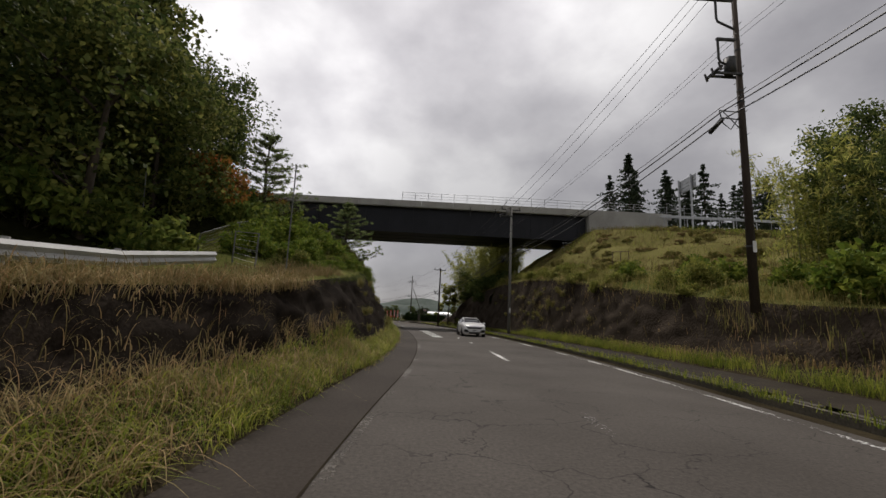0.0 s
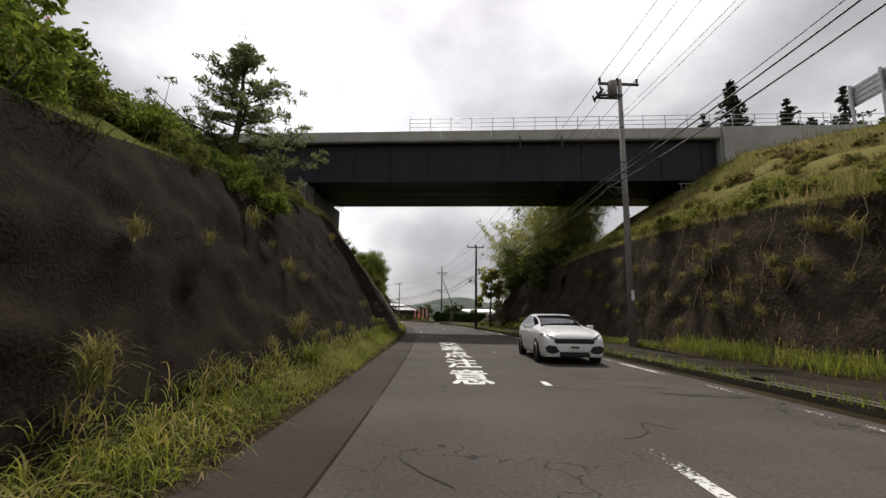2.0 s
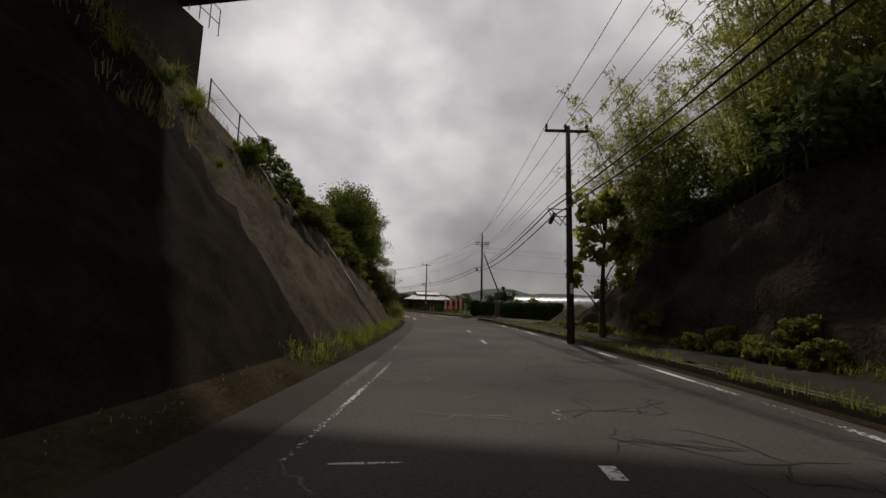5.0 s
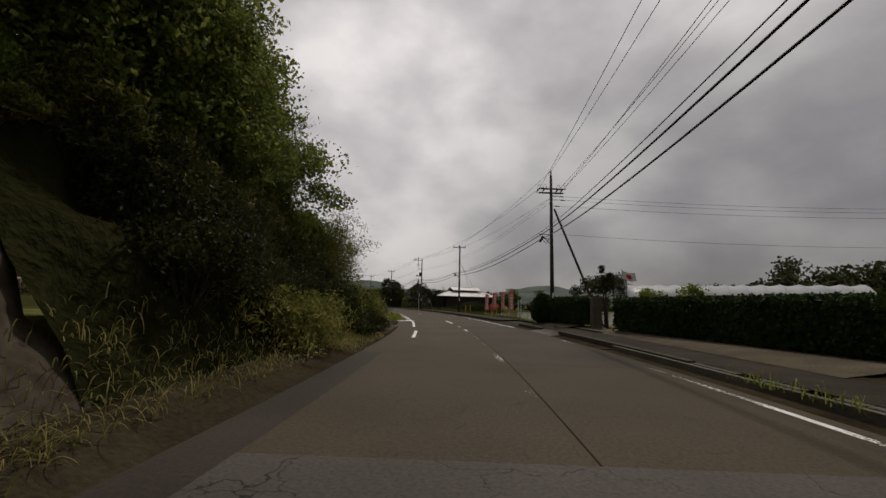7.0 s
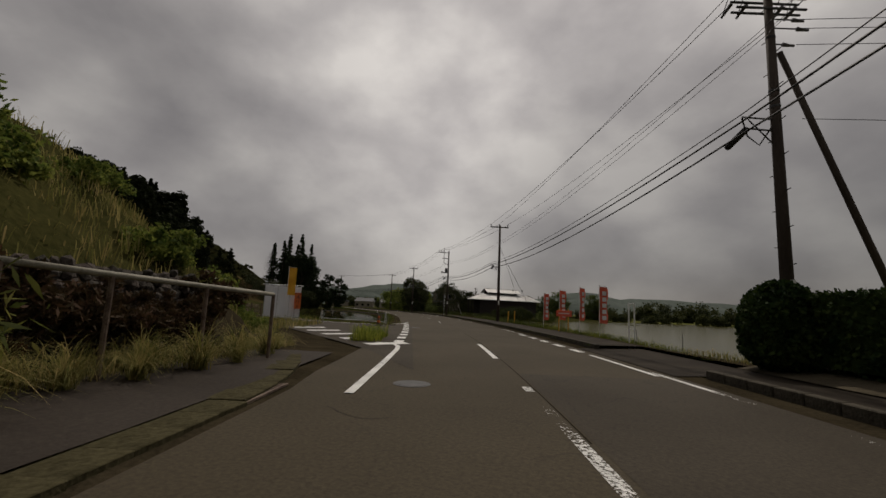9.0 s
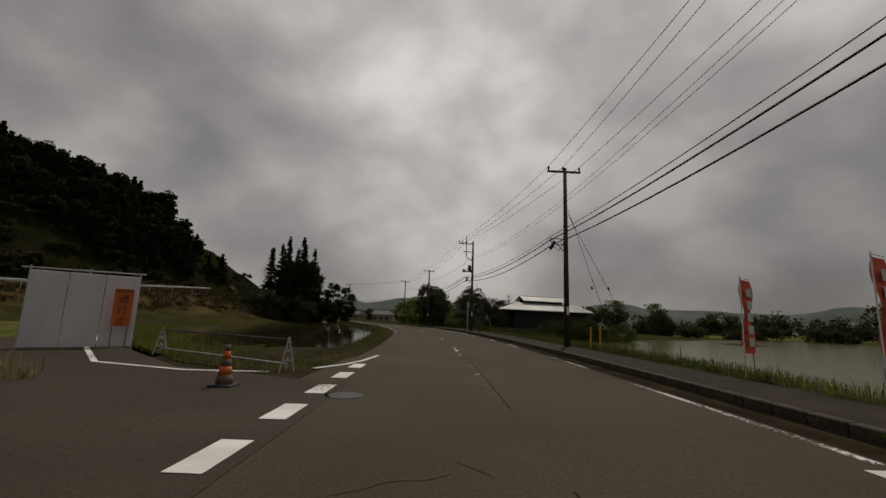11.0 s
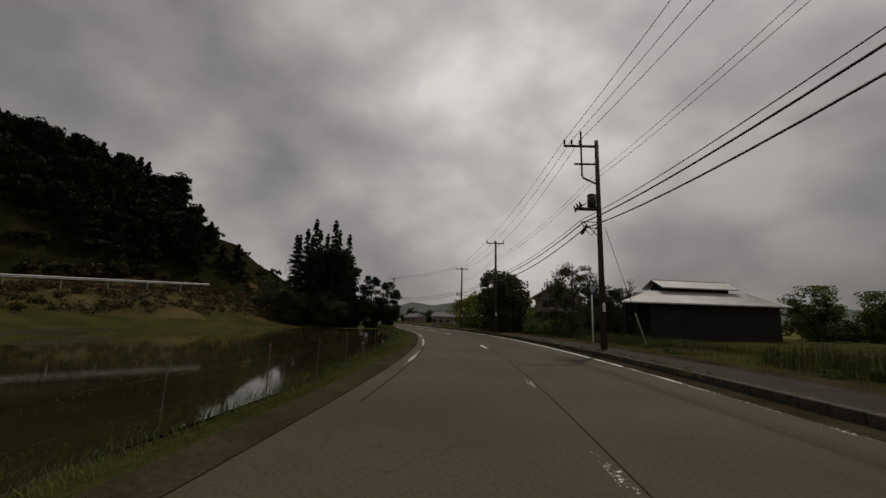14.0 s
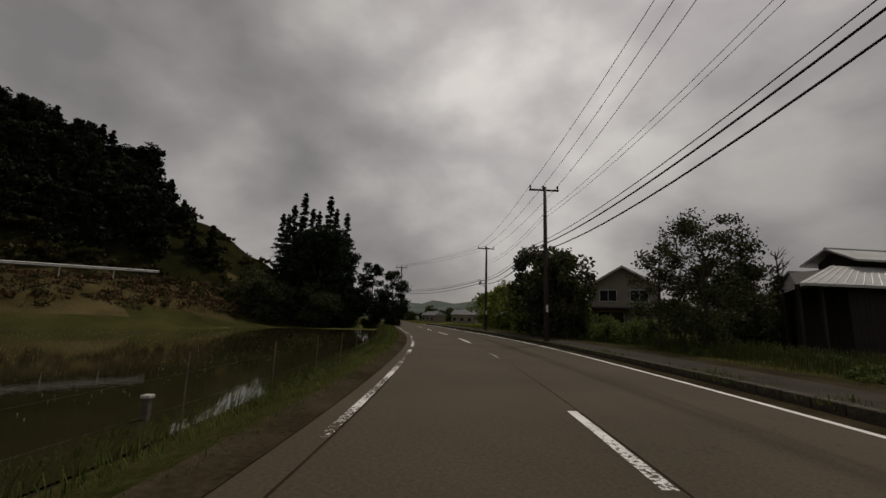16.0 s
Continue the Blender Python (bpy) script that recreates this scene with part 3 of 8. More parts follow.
bank("bank_hill_left", LEFT, 2, 3, 86, 120, 1.0, 10, GREEN_DARK, "steep grassy hillside above the side road", 0.5, 2.5)
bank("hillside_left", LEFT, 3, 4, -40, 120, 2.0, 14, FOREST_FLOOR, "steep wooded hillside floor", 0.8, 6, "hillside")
bank("bank_verge_right", RIGHT, 0, 1, -40, 240, 1.0, 3, SOIL, "soil verge between sidewalk and cutting", 0.04, 0.8, "verge")
bank("rock_face_right", RIGHT, 1, 2, -40, 50, 0.3, 18, ROCK_BROWN, "dark brown weathered cutting with dry roots", 0.15, 0.9, "rock face")
bank("rock_face_shaded", RIGHT, 1, 2, 50, 78, 0.5, 12, ROCK_BROWN, "damp brown cutting beneath the bamboo", 0.4, 1.2, "rock face")
bank("bank_edge_right", RIGHT, 1, 2, 78, 240, 2.0, 3, GREEN_DARK, "grassy edge of the sidewalk", 0.03, 1.0)
bank("bank_upper_right", RIGHT, 2, 3, -40, 104, 1.0, 6, TURF, "grassy slope above the cutting", 0.25, 2.0)
bank("bank_paddy_right", RIGHT, 2, 3, 104, 240, 1.0, 6, GREEN_DARK, "rough grassy bank beside the paddy", 0.12, 2.0)
bank("field_rough_right", RIGHT, 3, 4, 138.5, 240, 1.5, 10, GREEN_DARK, "rough weedy field before the barn", 0.12, 2.5, "field")
bank("embankment_right", RIGHT, 3, 4, -40, 138.5, 1.5, 10, SLOPE_TURF, "embankment of dry and green grass below the bridge road", 0.35, 2.5)
bank("field_right", RIGHT, 4, 5, -40, 240, 2.5, 10, GREEN_DARK, "grassy land behind the embankment", 0.3, 5, "field")


# ---------------------------------------------------------------- the overbridge
def build_bridge():
    br = thing("road_bridge", "concrete road bridge on dark steel girders over the cutting", "bridge", m=pose(0, 52, 0, 0, 0, 1.0))
    x0, x1, w = -23.0, 18.2, 8.6
    for y in (0.55, 2.9, 5.2, 7.6):
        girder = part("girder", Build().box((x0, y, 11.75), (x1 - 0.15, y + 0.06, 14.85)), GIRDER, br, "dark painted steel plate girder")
        part("flange", Build().box((x0, y - 0.25, 11.7), (x1 - 0.15, y + 0.31, 11.76)), GIRDER, girder)
        part("flange", Build().box((x0, y - 0.2, 14.85), (x1 - 0.15, y + 0.26, 14.9)), GIRDER, girder)
        stiff = Build().box((0, y - 0.07, 11.76), (0.02, y, 14.85)).mesh("stiffener", GIRDER)
        for k in range(14):
            part("stiffener", stiff, None, girder).location.x = x0 + 1 + 3 * k
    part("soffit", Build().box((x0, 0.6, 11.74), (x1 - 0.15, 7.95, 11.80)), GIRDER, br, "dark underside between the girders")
    part("deck", Build().box((x0 - 8, 0, 14.92), (x1 + 9, w, 15.2), cut=0.03), CONCRETE, br, "concrete deck slab with stained edge")
    for y in (-0.04, w - 0.26):
        x = x0 - 8.0
        while x < x1 + 9:
            part("parapet", Build().box((x, y, 15.0), (x + 3.97, y + 0.3, 15.78), cut=0.015), CONCRETE, br, "pale stained concrete parapet block")
            x += 4.0
    for y in (0.1, w - 0.1):
        left = -5.5 if y < 1 else x0
        rail = Build()
        for z in (16.15, 16.5, 16.85):
            rail.rod((left, y, z), (x1 + 8, y, z), 0.022, n=6)
        part("handrail", rail, GALV, br, "thin grey steel handrail")
        n = int((x1 + 8 - left) / 1.65)
        post = Build().rod((0, 0, 0), (0, 0, 1.12), 0.028, n=6).box((-0.06, -0.06, 0), (0.06, 0.06, 0.02)).mesh("rail_post", GALV)
        for i in range(n + 1):
            ob = part("rail_post", post, None, br)
            ob.location = (left + i * 1.65, y, 15.78)
    # abutments, wing wall and bearing pedestals
    part("abutment", Build().box((x1, -0.02, 6.0), (x1 + 3.0, w, 14.9), cut=0.04), CONCRETE, br, "pale concrete abutment")
    wing = Build().raw([(x1 + 0.05, -0.35, 6), (x1 + 10, -0.35, 12.0), (x1 + 10, -0.35, 15.7), (x1 + 0.05, -0.35, 15.7),
                        (x1 + 0.05, 0.0, 6), (x1 + 10, 0.0, 12.0), (x1 + 10, 0.0, 15.7), (x1 + 0.05, 0.0, 15.7)],
                       [(0, 1, 2, 3), (7, 6, 5, 4), (0, 4, 5, 1), (1, 5, 6, 2), (2, 6, 7, 3), (3, 7, 4, 0)])
    part("wing_wall", wing, CONCRETE, br, "smooth concrete wing wall")
    part("bearing_seat", Build().box((x1 - 2.2, -0.3, 6), (x1 - 0.05, w, 11.45), cut=0.04), CONCRETE, br, "concrete bearing seat")
    part("bearing_seat", Build().box((x0 + 0.6, 0, 8.0), (-13.6, w, 11.4), cut=0.04), CONCRETE_OLD, br, "concrete bearing seat")
    ab = Build().box((x0 - 2, 0, 8), (x0 + 0.6, w, 14.9), cut=0.04)
    part("abutment", ab, CONCRETE, br, "pale concrete abutment")
    bars = [((x, -0.2, 10.0), (x, -0.2, 11.3)) for x in (15.0, 15.35, 15.7)] + [((14.8, -0.2, z), (15.9, -0.2, z)) for z in (10.05, 10.7, 11.3)]
    bars += [((-13.5, 7.2 + 0.5 * k, 11.4), (-13.5, 7.2 + 0.5 * k, 12.5)) for k in range(5)] + [((-13.5, 7.2, z), (-13.5, 9.2, z)) for z in (11.9, 12.5)]
    for a, b in bars:
        part("access_rail", Build().rod(a, b, 0.02, n=5), GALV, br, "galvanised access railing bar")
    part("carriageway", Build().box((x0 - 8, 0.3, 15.2), (x1 + 9, w - 0.3, 15.23)), ASPHALT_DARK, br, "asphalt surface on the deck")
    pipe = Build().tube([(3.2, -0.12, 15.2), (3.2, -0.12, 14.2)], 0.05, 7)
    part("drain_pipe", pipe, IRON, br, "short dark drain spout")
    pipe = Build().tube([(6.4, -0.12, 15.2), (6.4, -0.12, 14.2)], 0.05, 7)
    part("drain_pipe", pipe, IRON, br, "short dark drain spout")
    return br


bridge = build_bridge()


# ---------------------------------------------------------------- utility poles and cables
def insulator(b, p, h=0.22):
    p = Vector(p)
    b.rod(p, p + Vector((0, 0, h)), 0.03, 0.03, 6)
    for k in (0.35, 0.65, 0.95):
        b.rod(p + Vector((0, 0, h * k - 0.02)), p + Vector((0, 0, h * k + 0.02)), 0.06, 0.045, 8)


def utility_pole(spot, top, turn, mat, kind, label):
    """A pole whose crossarms stand square to the road. kind: straight, bracket or strain."""
    h = top - spot[2]
    po = thing("utility_pole", label, "utility pole", "roadside utility poles", pose(*spot, 0, 0, turn))
    part("shaft", Build().rod((0, 0, -0.4), (0, 0, h), 0.155, 0.09, 14), mat, po, smooth=True)
    peg = Build().rod((0, 0.12, 0), (0, 0.3, 0.02), 0.012, n=5).mesh("climbing_peg", IRON)
    for k in range(int((h - 2.2) / 0.45)):
        ob = part("climbing_peg", peg, None, po)
        ob.matrix_basis = pose(0, 0, 2 + 0.45 * k, 0, 0, 180 * (k % 2))
    for z in (h * 0.62, h * 0.66, h * 0.8, 1.9):
        r = 0.155 - 0.065 * z / h + 0.008
        part("band", Build().rod((0, 0, z), (0, 0, z + 0.06), r, n=12), IRON, po)
    if kind in ("straight", "light"):
        arm = Build().box((-0.95, -0.05, h - 0.25), (0.85, 0.05, h - 0.15), cut=0.008)
        part("crossarm", arm, IRON, po)
        for x in (-0.88, -0.1, 0.78):
            b = Build()
            insulator(b, (x, 0, h - 0.15))
            part("insulator", b, PORCELAIN, po, smooth=True)
    if kind == "strain":
        for z in (h - 1.0, h - 1.3):
            part("crossarm", Build().box((-0.9, -0.13, z), (0.9, -0.08, z + 0.05), cut=0.006).box((-0.9, 0.08, z), (0.9, 0.13, z + 0.05), cut=0.006), IRON, po)
        part("peak", Build().rod((0, 0, h - 0.2), (0, 0, h + 0.35), 0.05, n=8), IRON, po)
        for x in (-0.85, -0.45, 0.5, 0.85):
            b = Build()
            for a in (1, -1):
                b.rod((x, 0.15 * a, h - 1.0), (x, 0.55 * a, h - 1.1), 0.05, 0.03, 7)
            b.tube([(x, -0.5, h - 1.05), (x, -0.2, h - 0.7), (x, 0.2, h - 0.7), (x, 0.5, h - 1.05)], 0.012, 5)
            part("strain_insulator", b, PORCELAIN, po)
        for z, x in ((h - 1.5, 0.9), (h - 1.75, 1.0), (h - 2.2, 0.6)):
            part("strain_insulator", Build().rod((0.1, 0, z), (x, 0, z), 0.02, n=5).rod((x - 0.3, 0, z), (x, 0, z - 0.03), 0.055, 0.02, 7), PORCELAIN, po)
    if kind in ("bracket", "double"):
        # offset frame that carries the high lines on the road side
        for z0 in ((h - 0.3,) if kind == "bracket" else (h - 0.2, h - 1.9)):
            low = 1.8 if kind == "bracket" else 1.15
            fr = Build().box((-1.6 if z0 > h - 1 else -0.8, -0.05, z0 - 0.05), (0.1, 0.05, z0 + 0.05), cut=0.008)
            fr.tube([(-0.75, 0, z0 + (0.75 if kind == "bracket" else 0.0)), (-0.75, 0, z0 - low + 0.35), (-0.7, 0, z0 - low + 0.2), (-0.05, 0, z0 - low - 0.1)], 0.045, 8)
            if kind == "bracket":
                fr.box((-1.1, -0.04, z0 - 0.95), (0.1, 0.04, z0 - 0.87), cut=0.006)
            part("line_bracket", fr, IRON, po, "steel offset bracket for the high lines")
        for x in (-1.55, -1.2, -0.8):
            b = Build()
            insulator(b, (x, 0, h - 0.25), 0.25)
            part("insulator", b, PORCELAIN, po, smooth=True)
    if kind in ("bracket", "double", "light"):
        z, a = h * (0.66 if kind == "bracket" else 0.72), -1
        if kind == "light":
            z = h - 0.75
        part("transformer", Build().rod((-0.33, 0, z), (-0.33, 0, z + 0.62), 0.2, n=14).rod((-0.33, 0, z + 0.62), (-0.33, 0, z + 0.68), 0.21, 0.12, 14), POLE_GREY if kind == "light" else IRON, po, "grey drum transformer", smooth=True)
        sup = Build().box((-1.05, -0.16, z - 0.1), (0.05, -0.08, z - 0.02)).box((-1.05, 0.08, z - 0.1), (0.05, 0.16, z - 0.02))
        sup.box((-1.0, -0.45, z - 0.02), (-0.92, 0.45, z + 0.06)).rod((-0.95, 0.4, z), (-0.35, 0.1, z + 0.4), 0.02, n=5)
        part("transformer_rack", sup, IRON, po)
        for y in (-0.4, 0, 0.4):
            part("cutout_switch", Build().rod((-0.96, y, z - 0.12), (-1.05, y, z + 0.18), 0.045, 0.04, 7), PORCELAIN, po)
    # bracket of the thick lower cables
    z = h * 0.59
    lb = Build().rod((0, 0, z), (-0.85, 0, z + 0.03), 0.022, n=6).rod((0, 0, z - 0.3), (-0.75, 0, z - 0.26), 0.022, n=6).rod((0, 0, z - 0.75), (-0.7, 0, z - 0.02), 0.018, n=6)
    part("cable_bracket", lb, IRON, po)
    part("splice_case", Build().rod((-0.5, 0.35, z - 0.12), (-0.45, 1.15, z - 0.3), 0.085, n=10), CABLE, po, "black cable splice case")
    part("down_lead", Build().tube([(-0.85, 0, z), (-0.55, 0.25, z - 0.35), (-0.3, 0.2, z - 0.6), (-0.12, 0, z - 0.2)], 0.02, 6), CABLE, po)
    part("number_plate", Build().box((-0.06, -0.19, 1.7), (0.06, -0.165, 2.1)), WHITE_PAINT, po, "small pale plate strip")
    return po


POLES = [  # plan place, foot height, top, lines' height, kind
    ((10.9, 14.7), 2.4, 14.3, POLE_BROWN, "double", "tall brown utility pole with brackets and transformer on the bank"),
    ((6.2, 38.35), 0.35, 11.75, POLE_GREY, "light", "grey concrete utility pole with a drum transformer"),
    ((-0.25, 64.9), 0.2, 8.75, POLE_BROWN, "straight", "slender dark utility pole half hidden by leaves"),
    ((-7.0, 101.2), 0.15, 10.5, POLE_BROWN, "strain", "brown utility pole with strain insulators and a raking strut"),
    ((-20.4, 129.0), 0.05, 9.5, POLE_BROWN, "straight", "brown utility pole beside the flooded paddy"),
    ((-33.5, 150.75), 0.15, 10.1, POLE_BROWN, "bracket", "brown utility pole with offset bracket and transformer"),
    ((-47.35, 168.2), 0.1, 9.2, POLE_BROWN, "straight", "brown utility pole in front of dark trees"),
    ((-60.5, 184.0), 0.1, 9.0, POLE_BROWN, "straight", "distant brown utility pole"),
    ((-84.5, 197.5), 0.1, 9.6, POLE_BROWN, "straight", "distant brown utility pole"),
    ((-107.0, 222.0), 0.1, 9.6, POLE_BROWN, "straight", "distant brown utility pole"),
    ((-135.0, 246.0), 0.1, 9.6, POLE_BROWN, "straight", "distant brown utility pole"),
]


def nearest_s(x, y):
    return float(RUN[np.hypot(LINE[:, 0] - x, LINE[:, 1] - y).argmin()])


def wire_points(k):
    """Where the lines are fixed at a pole: three high, two middle, three low, each as (place, radius)."""
    (x, y), z0, top, _, kind, _ = POLES[k]
    m = pose(x, y, 0, 0, 0, heading(nearest_s(x, y)))
    h = top - z0
    if kind in ("bracket", "double"):
        hi = [(-1.55, top - 0.0), (-1.2, top + 0.0), (-0.8, top + 0.0)]
    elif kind == "strain":
        hi = [(-0.85, top - 1.0), (0.0, top + 0.3), (0.85, top - 1.0)]
    else:
        hi = [(-0.88, top + 0.08), (-0.1, top + 0.08), (0.78, top + 0.08)]
    mid = [(-0.15, top - 1.75), (-0.15, top - 2.0)]
    low = [(-0.85, z0 + h * 0.59 + 0.1), (-0.8, z0 + h * 0.59 - 0.05), (-0.7, z0 + h * 0.59 - 0.3)]
    return [m @ Vector((a, 0, z)) for a, z in hi + mid + low]


def span(a, b, sag, r, label, name="overhead_cable"):
    a, b = Vector(a), Vector(b)
    pts = [a.lerp(b, t) - Vector((0, 0, sag * 4 * t * (1 - t))) for t in np.linspace(0, 1, 17)]
    c = Build().tube(pts, r, 5)
    return tagged(part(name, c, CABLE), label, "cable", "overhead cables")


for (xy, z0, top, mat, kind, label) in POLES:
    utility_pole((*xy, z0), top, heading(nearest_s(*xy)), mat, kind, label)
ends = [wire_points(k) for k in range(len(POLES))]
back = [p + Vector((2.5, -32, 0.8)) for p in ends[0]]
for a, b in zip([back] + ends, ends):
    far = b[0].y > 190
    for i, (p, q) in enumerate(zip(a, b)):
        if far and i in (3, 4):
            continue
        r = 0.011 if i < 3 else 0.008 if i < 5 else (0.014, 0.026, 0.026)[i - 5]
        sag = (0.35, 0.35, 0.35, 0.45, 0.45, 0.5, 0.55, 0.65)[i]
        span(p, q, sag, r, "thin black power line between roadside poles" if i < 5 else "thick black communication cable between roadside poles")
# branch lines to the right from the strut pole
for dz, ex in ((-1.5, 0), (-1.75, 0.3), (-2.2, -0.3), (-4.2, 0.5)):
    span((-6.4, 101.4, 10.5 + dz), (38, 108 + ex, 9.8 + dz * 0.8), 0.9, 0.009, "thin branch line crossing the gardens")
tagged(part("pole_strut", Build().rod((-6.8, 101.3, 8.1), (-3.6, 103.0, -0.1), 0.07, 0.095, 12), POLE_BROWN, smooth=True), "brown raking strut that props the utility pole", "pole strut")
tagged(part("guy_wire", Build().rod((-20.3, 129.1, 7.3), (-18.2, 131.8, 0.0), 0.012, n=5).rod((-19.3, 130.4, 3.3), (-19.25, 130.45, 3.15), 0.05, n=6), CABLE), "thin guy wire with a ball marker", "guy wire")
tagged(part("guy_wire", Build().rod((-20.3, 129.1, 7.0), (-17.0, 132.3, 0.0), 0.012, n=5).rod((-18.5, 130.8, 3.3), (-18.45, 130.85, 3.15), 0.05, n=6), CABLE), "thin guy wire with a ball marker", "guy wire")
tagged(part("guy_wire", Build().rod((-33.3, 150.9, 5.8), (-32.2, 154.6, 0.05), 0.012, n=5).rod((-32.75, 152.75, 2.93), (-32.72, 152.85, 2.77), 0.05, n=6), CABLE), "thin guy wire with a ball marker", "guy wire")


# ---------------------------------------------------------------- sidewalk, kerb, drain
def kerb_run(s0, s1, d, name, mat, w=0.18, h=0.2, step=0.6):
    """Kerb stones one by one, sharing one mesh."""
    me = Build().box((-w / 2, 0, -0.15), (w / 2, step - 0.012, h), cut=0.015).mesh(name, mat)
    k = int((s1 - s0) / step)
    for i in range(k):
        ob = part(name, me, None, sidewalk)
        ob.matrix_basis = on_road(s0 + i * step, d)


walk_mesh = Build()
for s0, s1 in ((-38, 91.5), (106, 240)):
    walk_mesh.raw(*ribbon(4.28, 5.85, 0.17, 0.2, s0, s1))
walk_mesh.raw(*ribbon(3.6, 5.85, 0.02, 0.1, 100, 106.2))
walk_mesh.raw(*ribbon(4.28, 8.5, 0.17, 0.2, 91.4, 100))
sidewalk = structure("sidewalk", walk_mesh, PAVING, "narrow worn asphalt sidewalk with weeds at its edges", "sidewalk")
part("drain_channel", Build().raw(*ribbon(3.6, 4.2, 0.0, -0.02, -38, 86)), SOIL, sidewalk, "silted roadside drain")
# drain lip between grass strip and sidewalk
lip = Build()
for s0, s1 in ((-38, 86),):
    lip.raw(*ribbon(4.0, 4.12, 0.14, 0.14, s0, s1)).raw(*ribbon(4.0, 4.0, 0.14, -0.05, s0, s1)).raw(*ribbon(4.12, 4.12, 0.14, -0.05, s0, s1))
part("drain_lip", lip, CONCRETE_OLD, sidewalk, "weathered concrete drain edge")
slab = Build().box((-0.28, 0, 0.1), (0.28, 0.49, 0.16), cut=0.012).mesh("drain_cover", CONCRETE_OLD)
for k in range(160):
    if (k * 7) % 11 in (2, 3):
        continue
    ob = part("drain_cover", slab, None, sidewalk)
    ob.matrix_basis = on_road(6 + 0.5 * k, 4.42)
part("dropped_kerb", Build().raw(*ribbon(3.6, 4.0, 0.004, 0.03, 91.8, 95.6)).raw(*ribbon(4.0, 4.32, 0.03, 0.172, 91.8, 95.6)), CONCRETE_OLD, sidewalk, "pale concrete ramp where the kerb is lowered")
kerb_run(82.0, 92.4, 4.2, "kerb_stone", KERB)
kerb_run(95.0, 100.2, 4.2, "kerb_stone", KERB)
kerb_run(106, 190, 4.2, "kerb_stone", KERB)
part("kerb_stone", Build().raw(*ribbon(4.1, 4.28, 0.2, 0.2, 190, 240)).raw(*ribbon(4.1, 4.1, 0.0, 0.2, 190, 240)), KERB, sidewalk)
bank("strip_edge_right", {k: ((3.6, 0.0), (4.15, 0.02)) for k in (86, 240)}, 0, 1, 86, 240, 1.0, 2, SOIL, "gritty dirt along the kerb", 0.02, 0.6, "verge")

# left edge of the later road: dirt, then a grassy lip to the paddy
PADDY_LIP = {118: ((-3.75, -.045), (-4.6, -.046), (-5.4, -.3), (-6.2, -.6)), 121.5: ((-3.7, -.045), (-4.6, -.046), (-5.4, -.3), (-6.2, -.6)), 124: ((-3.5, 0.012), (-4.0, .05), (-5.1, -.22), (-6.2, -.6)), 240: ((-3.42, 0.012), (-4.0, .05), (-5.2, -.22), (-6.4, -.6))}
bank("dirt_edge_left", PADDY_LIP, 0, 1, 120.5, 240, 1.0, 3, SOIL, "muddy dirt edge of the road", 0.03, 0.7, "verge")
bank("grass_lip_left", PADDY_LIP, 1, 2, 120.5, 240, 1.0, 4, GREEN_DARK, "grassy lip above the paddy", 0.06, 0.8, "verge")
bank("grass_foot_left", PADDY_LIP, 2, 3, 120.5, 240, 1.0, 3, SOIL, "muddy foot of the paddy bank", 0.05, 0.8, "verge")

# ---------------------------------------------------------------- road paint
def stripe(s0, s1, d0, d1, mat, label, name="road_line", z=0.005, ds=0.5):
    return part(name, Build().raw(*ribbon(d0, d1, z, z, s0, s1, ds)), mat, road, label)


for s0, s1, m in ((-30, -25, PAINT_GONE), (-20, -15, PAINT_GONE), (-9, -4, PAINT_GONE), (4.0, 9.0, PAINT_GONE), (14.4, 18.6, PAINT_WORN), (24.0, 25.2, PAINT_WORN), (21.0, 24.0, PAINT_FLAKED),
                  (29.1, 29.6, PAINT), (29.6, 32.2, PAINT_FLAKED), (36.5, 39.5, PAINT_GONE), (46.5, 50.5, PAINT_GONE), (51.6, 51.9, PAINT), (51.9, 54.2, PAINT_FLAKED), (62, 66, PAINT_GONE), (70, 73.5, PAINT_GONE)):
    stripe(s0, s1, -0.07, 0.07, m, "flaked white centre line")
for s0, s1, m in ((78, 84, PAINT_FLAKED), (86.5, 90.4, PAINT_GONE), (93.8, 97.2, PAINT_GONE), (97.6, 98.0, PAINT), (102.0, 106.3, PAINT), (114, 118.5, PAINT_FLAKED), (120, 126, PAINT_FLAKED), (127.7, 128.4, PAINT), (129.3, 130.5, PAINT_WORN), (137, 141, PAINT_GONE),
                  (144.2, 147.0, PAINT_GONE), (147.0, 150, PAINT_FLAKED), (156.9, 159.8, PAINT), (168, 171, PAINT_GONE), (177, 182, PAINT), (188, 193, PAINT), (199, 204, PAINT), (210, 215, PAINT)):
    stripe(s0, s1, -0.07, 0.07, m, "worn white centre line dash")
# a dark sealed joint runs beside the centre line
for s0, s1 in ((76, 92), (95, 113), (116, 131), (136, 166), (168, 176)):
    stripe(s0, s1, 0.1, 0.118, TAR, "dark tar joint", "tar_joint", 0.004)
for s0, s1 in ((-6, 12), (13, 26), (28, 38), (55, 62)):
    stripe(s0, s1, -3.1, -2.96, PAINT_GREY, "almost vanished grey edge line")
for s0, s1 in ((-6, 10), (11, 27), (28, 40)):
    stripe(s0, s1, -3.11, -3.085, TAR, "dark ragged joint along the shoulder", "tar_joint", 0.006)
stripe(47.5, 49.1, -2.72, -2.56, PAINT_WORN, "flaking white edge line")
stripe(49.1, 58, -2.72, -2.65, PAINT_GONE, "faint edge line")
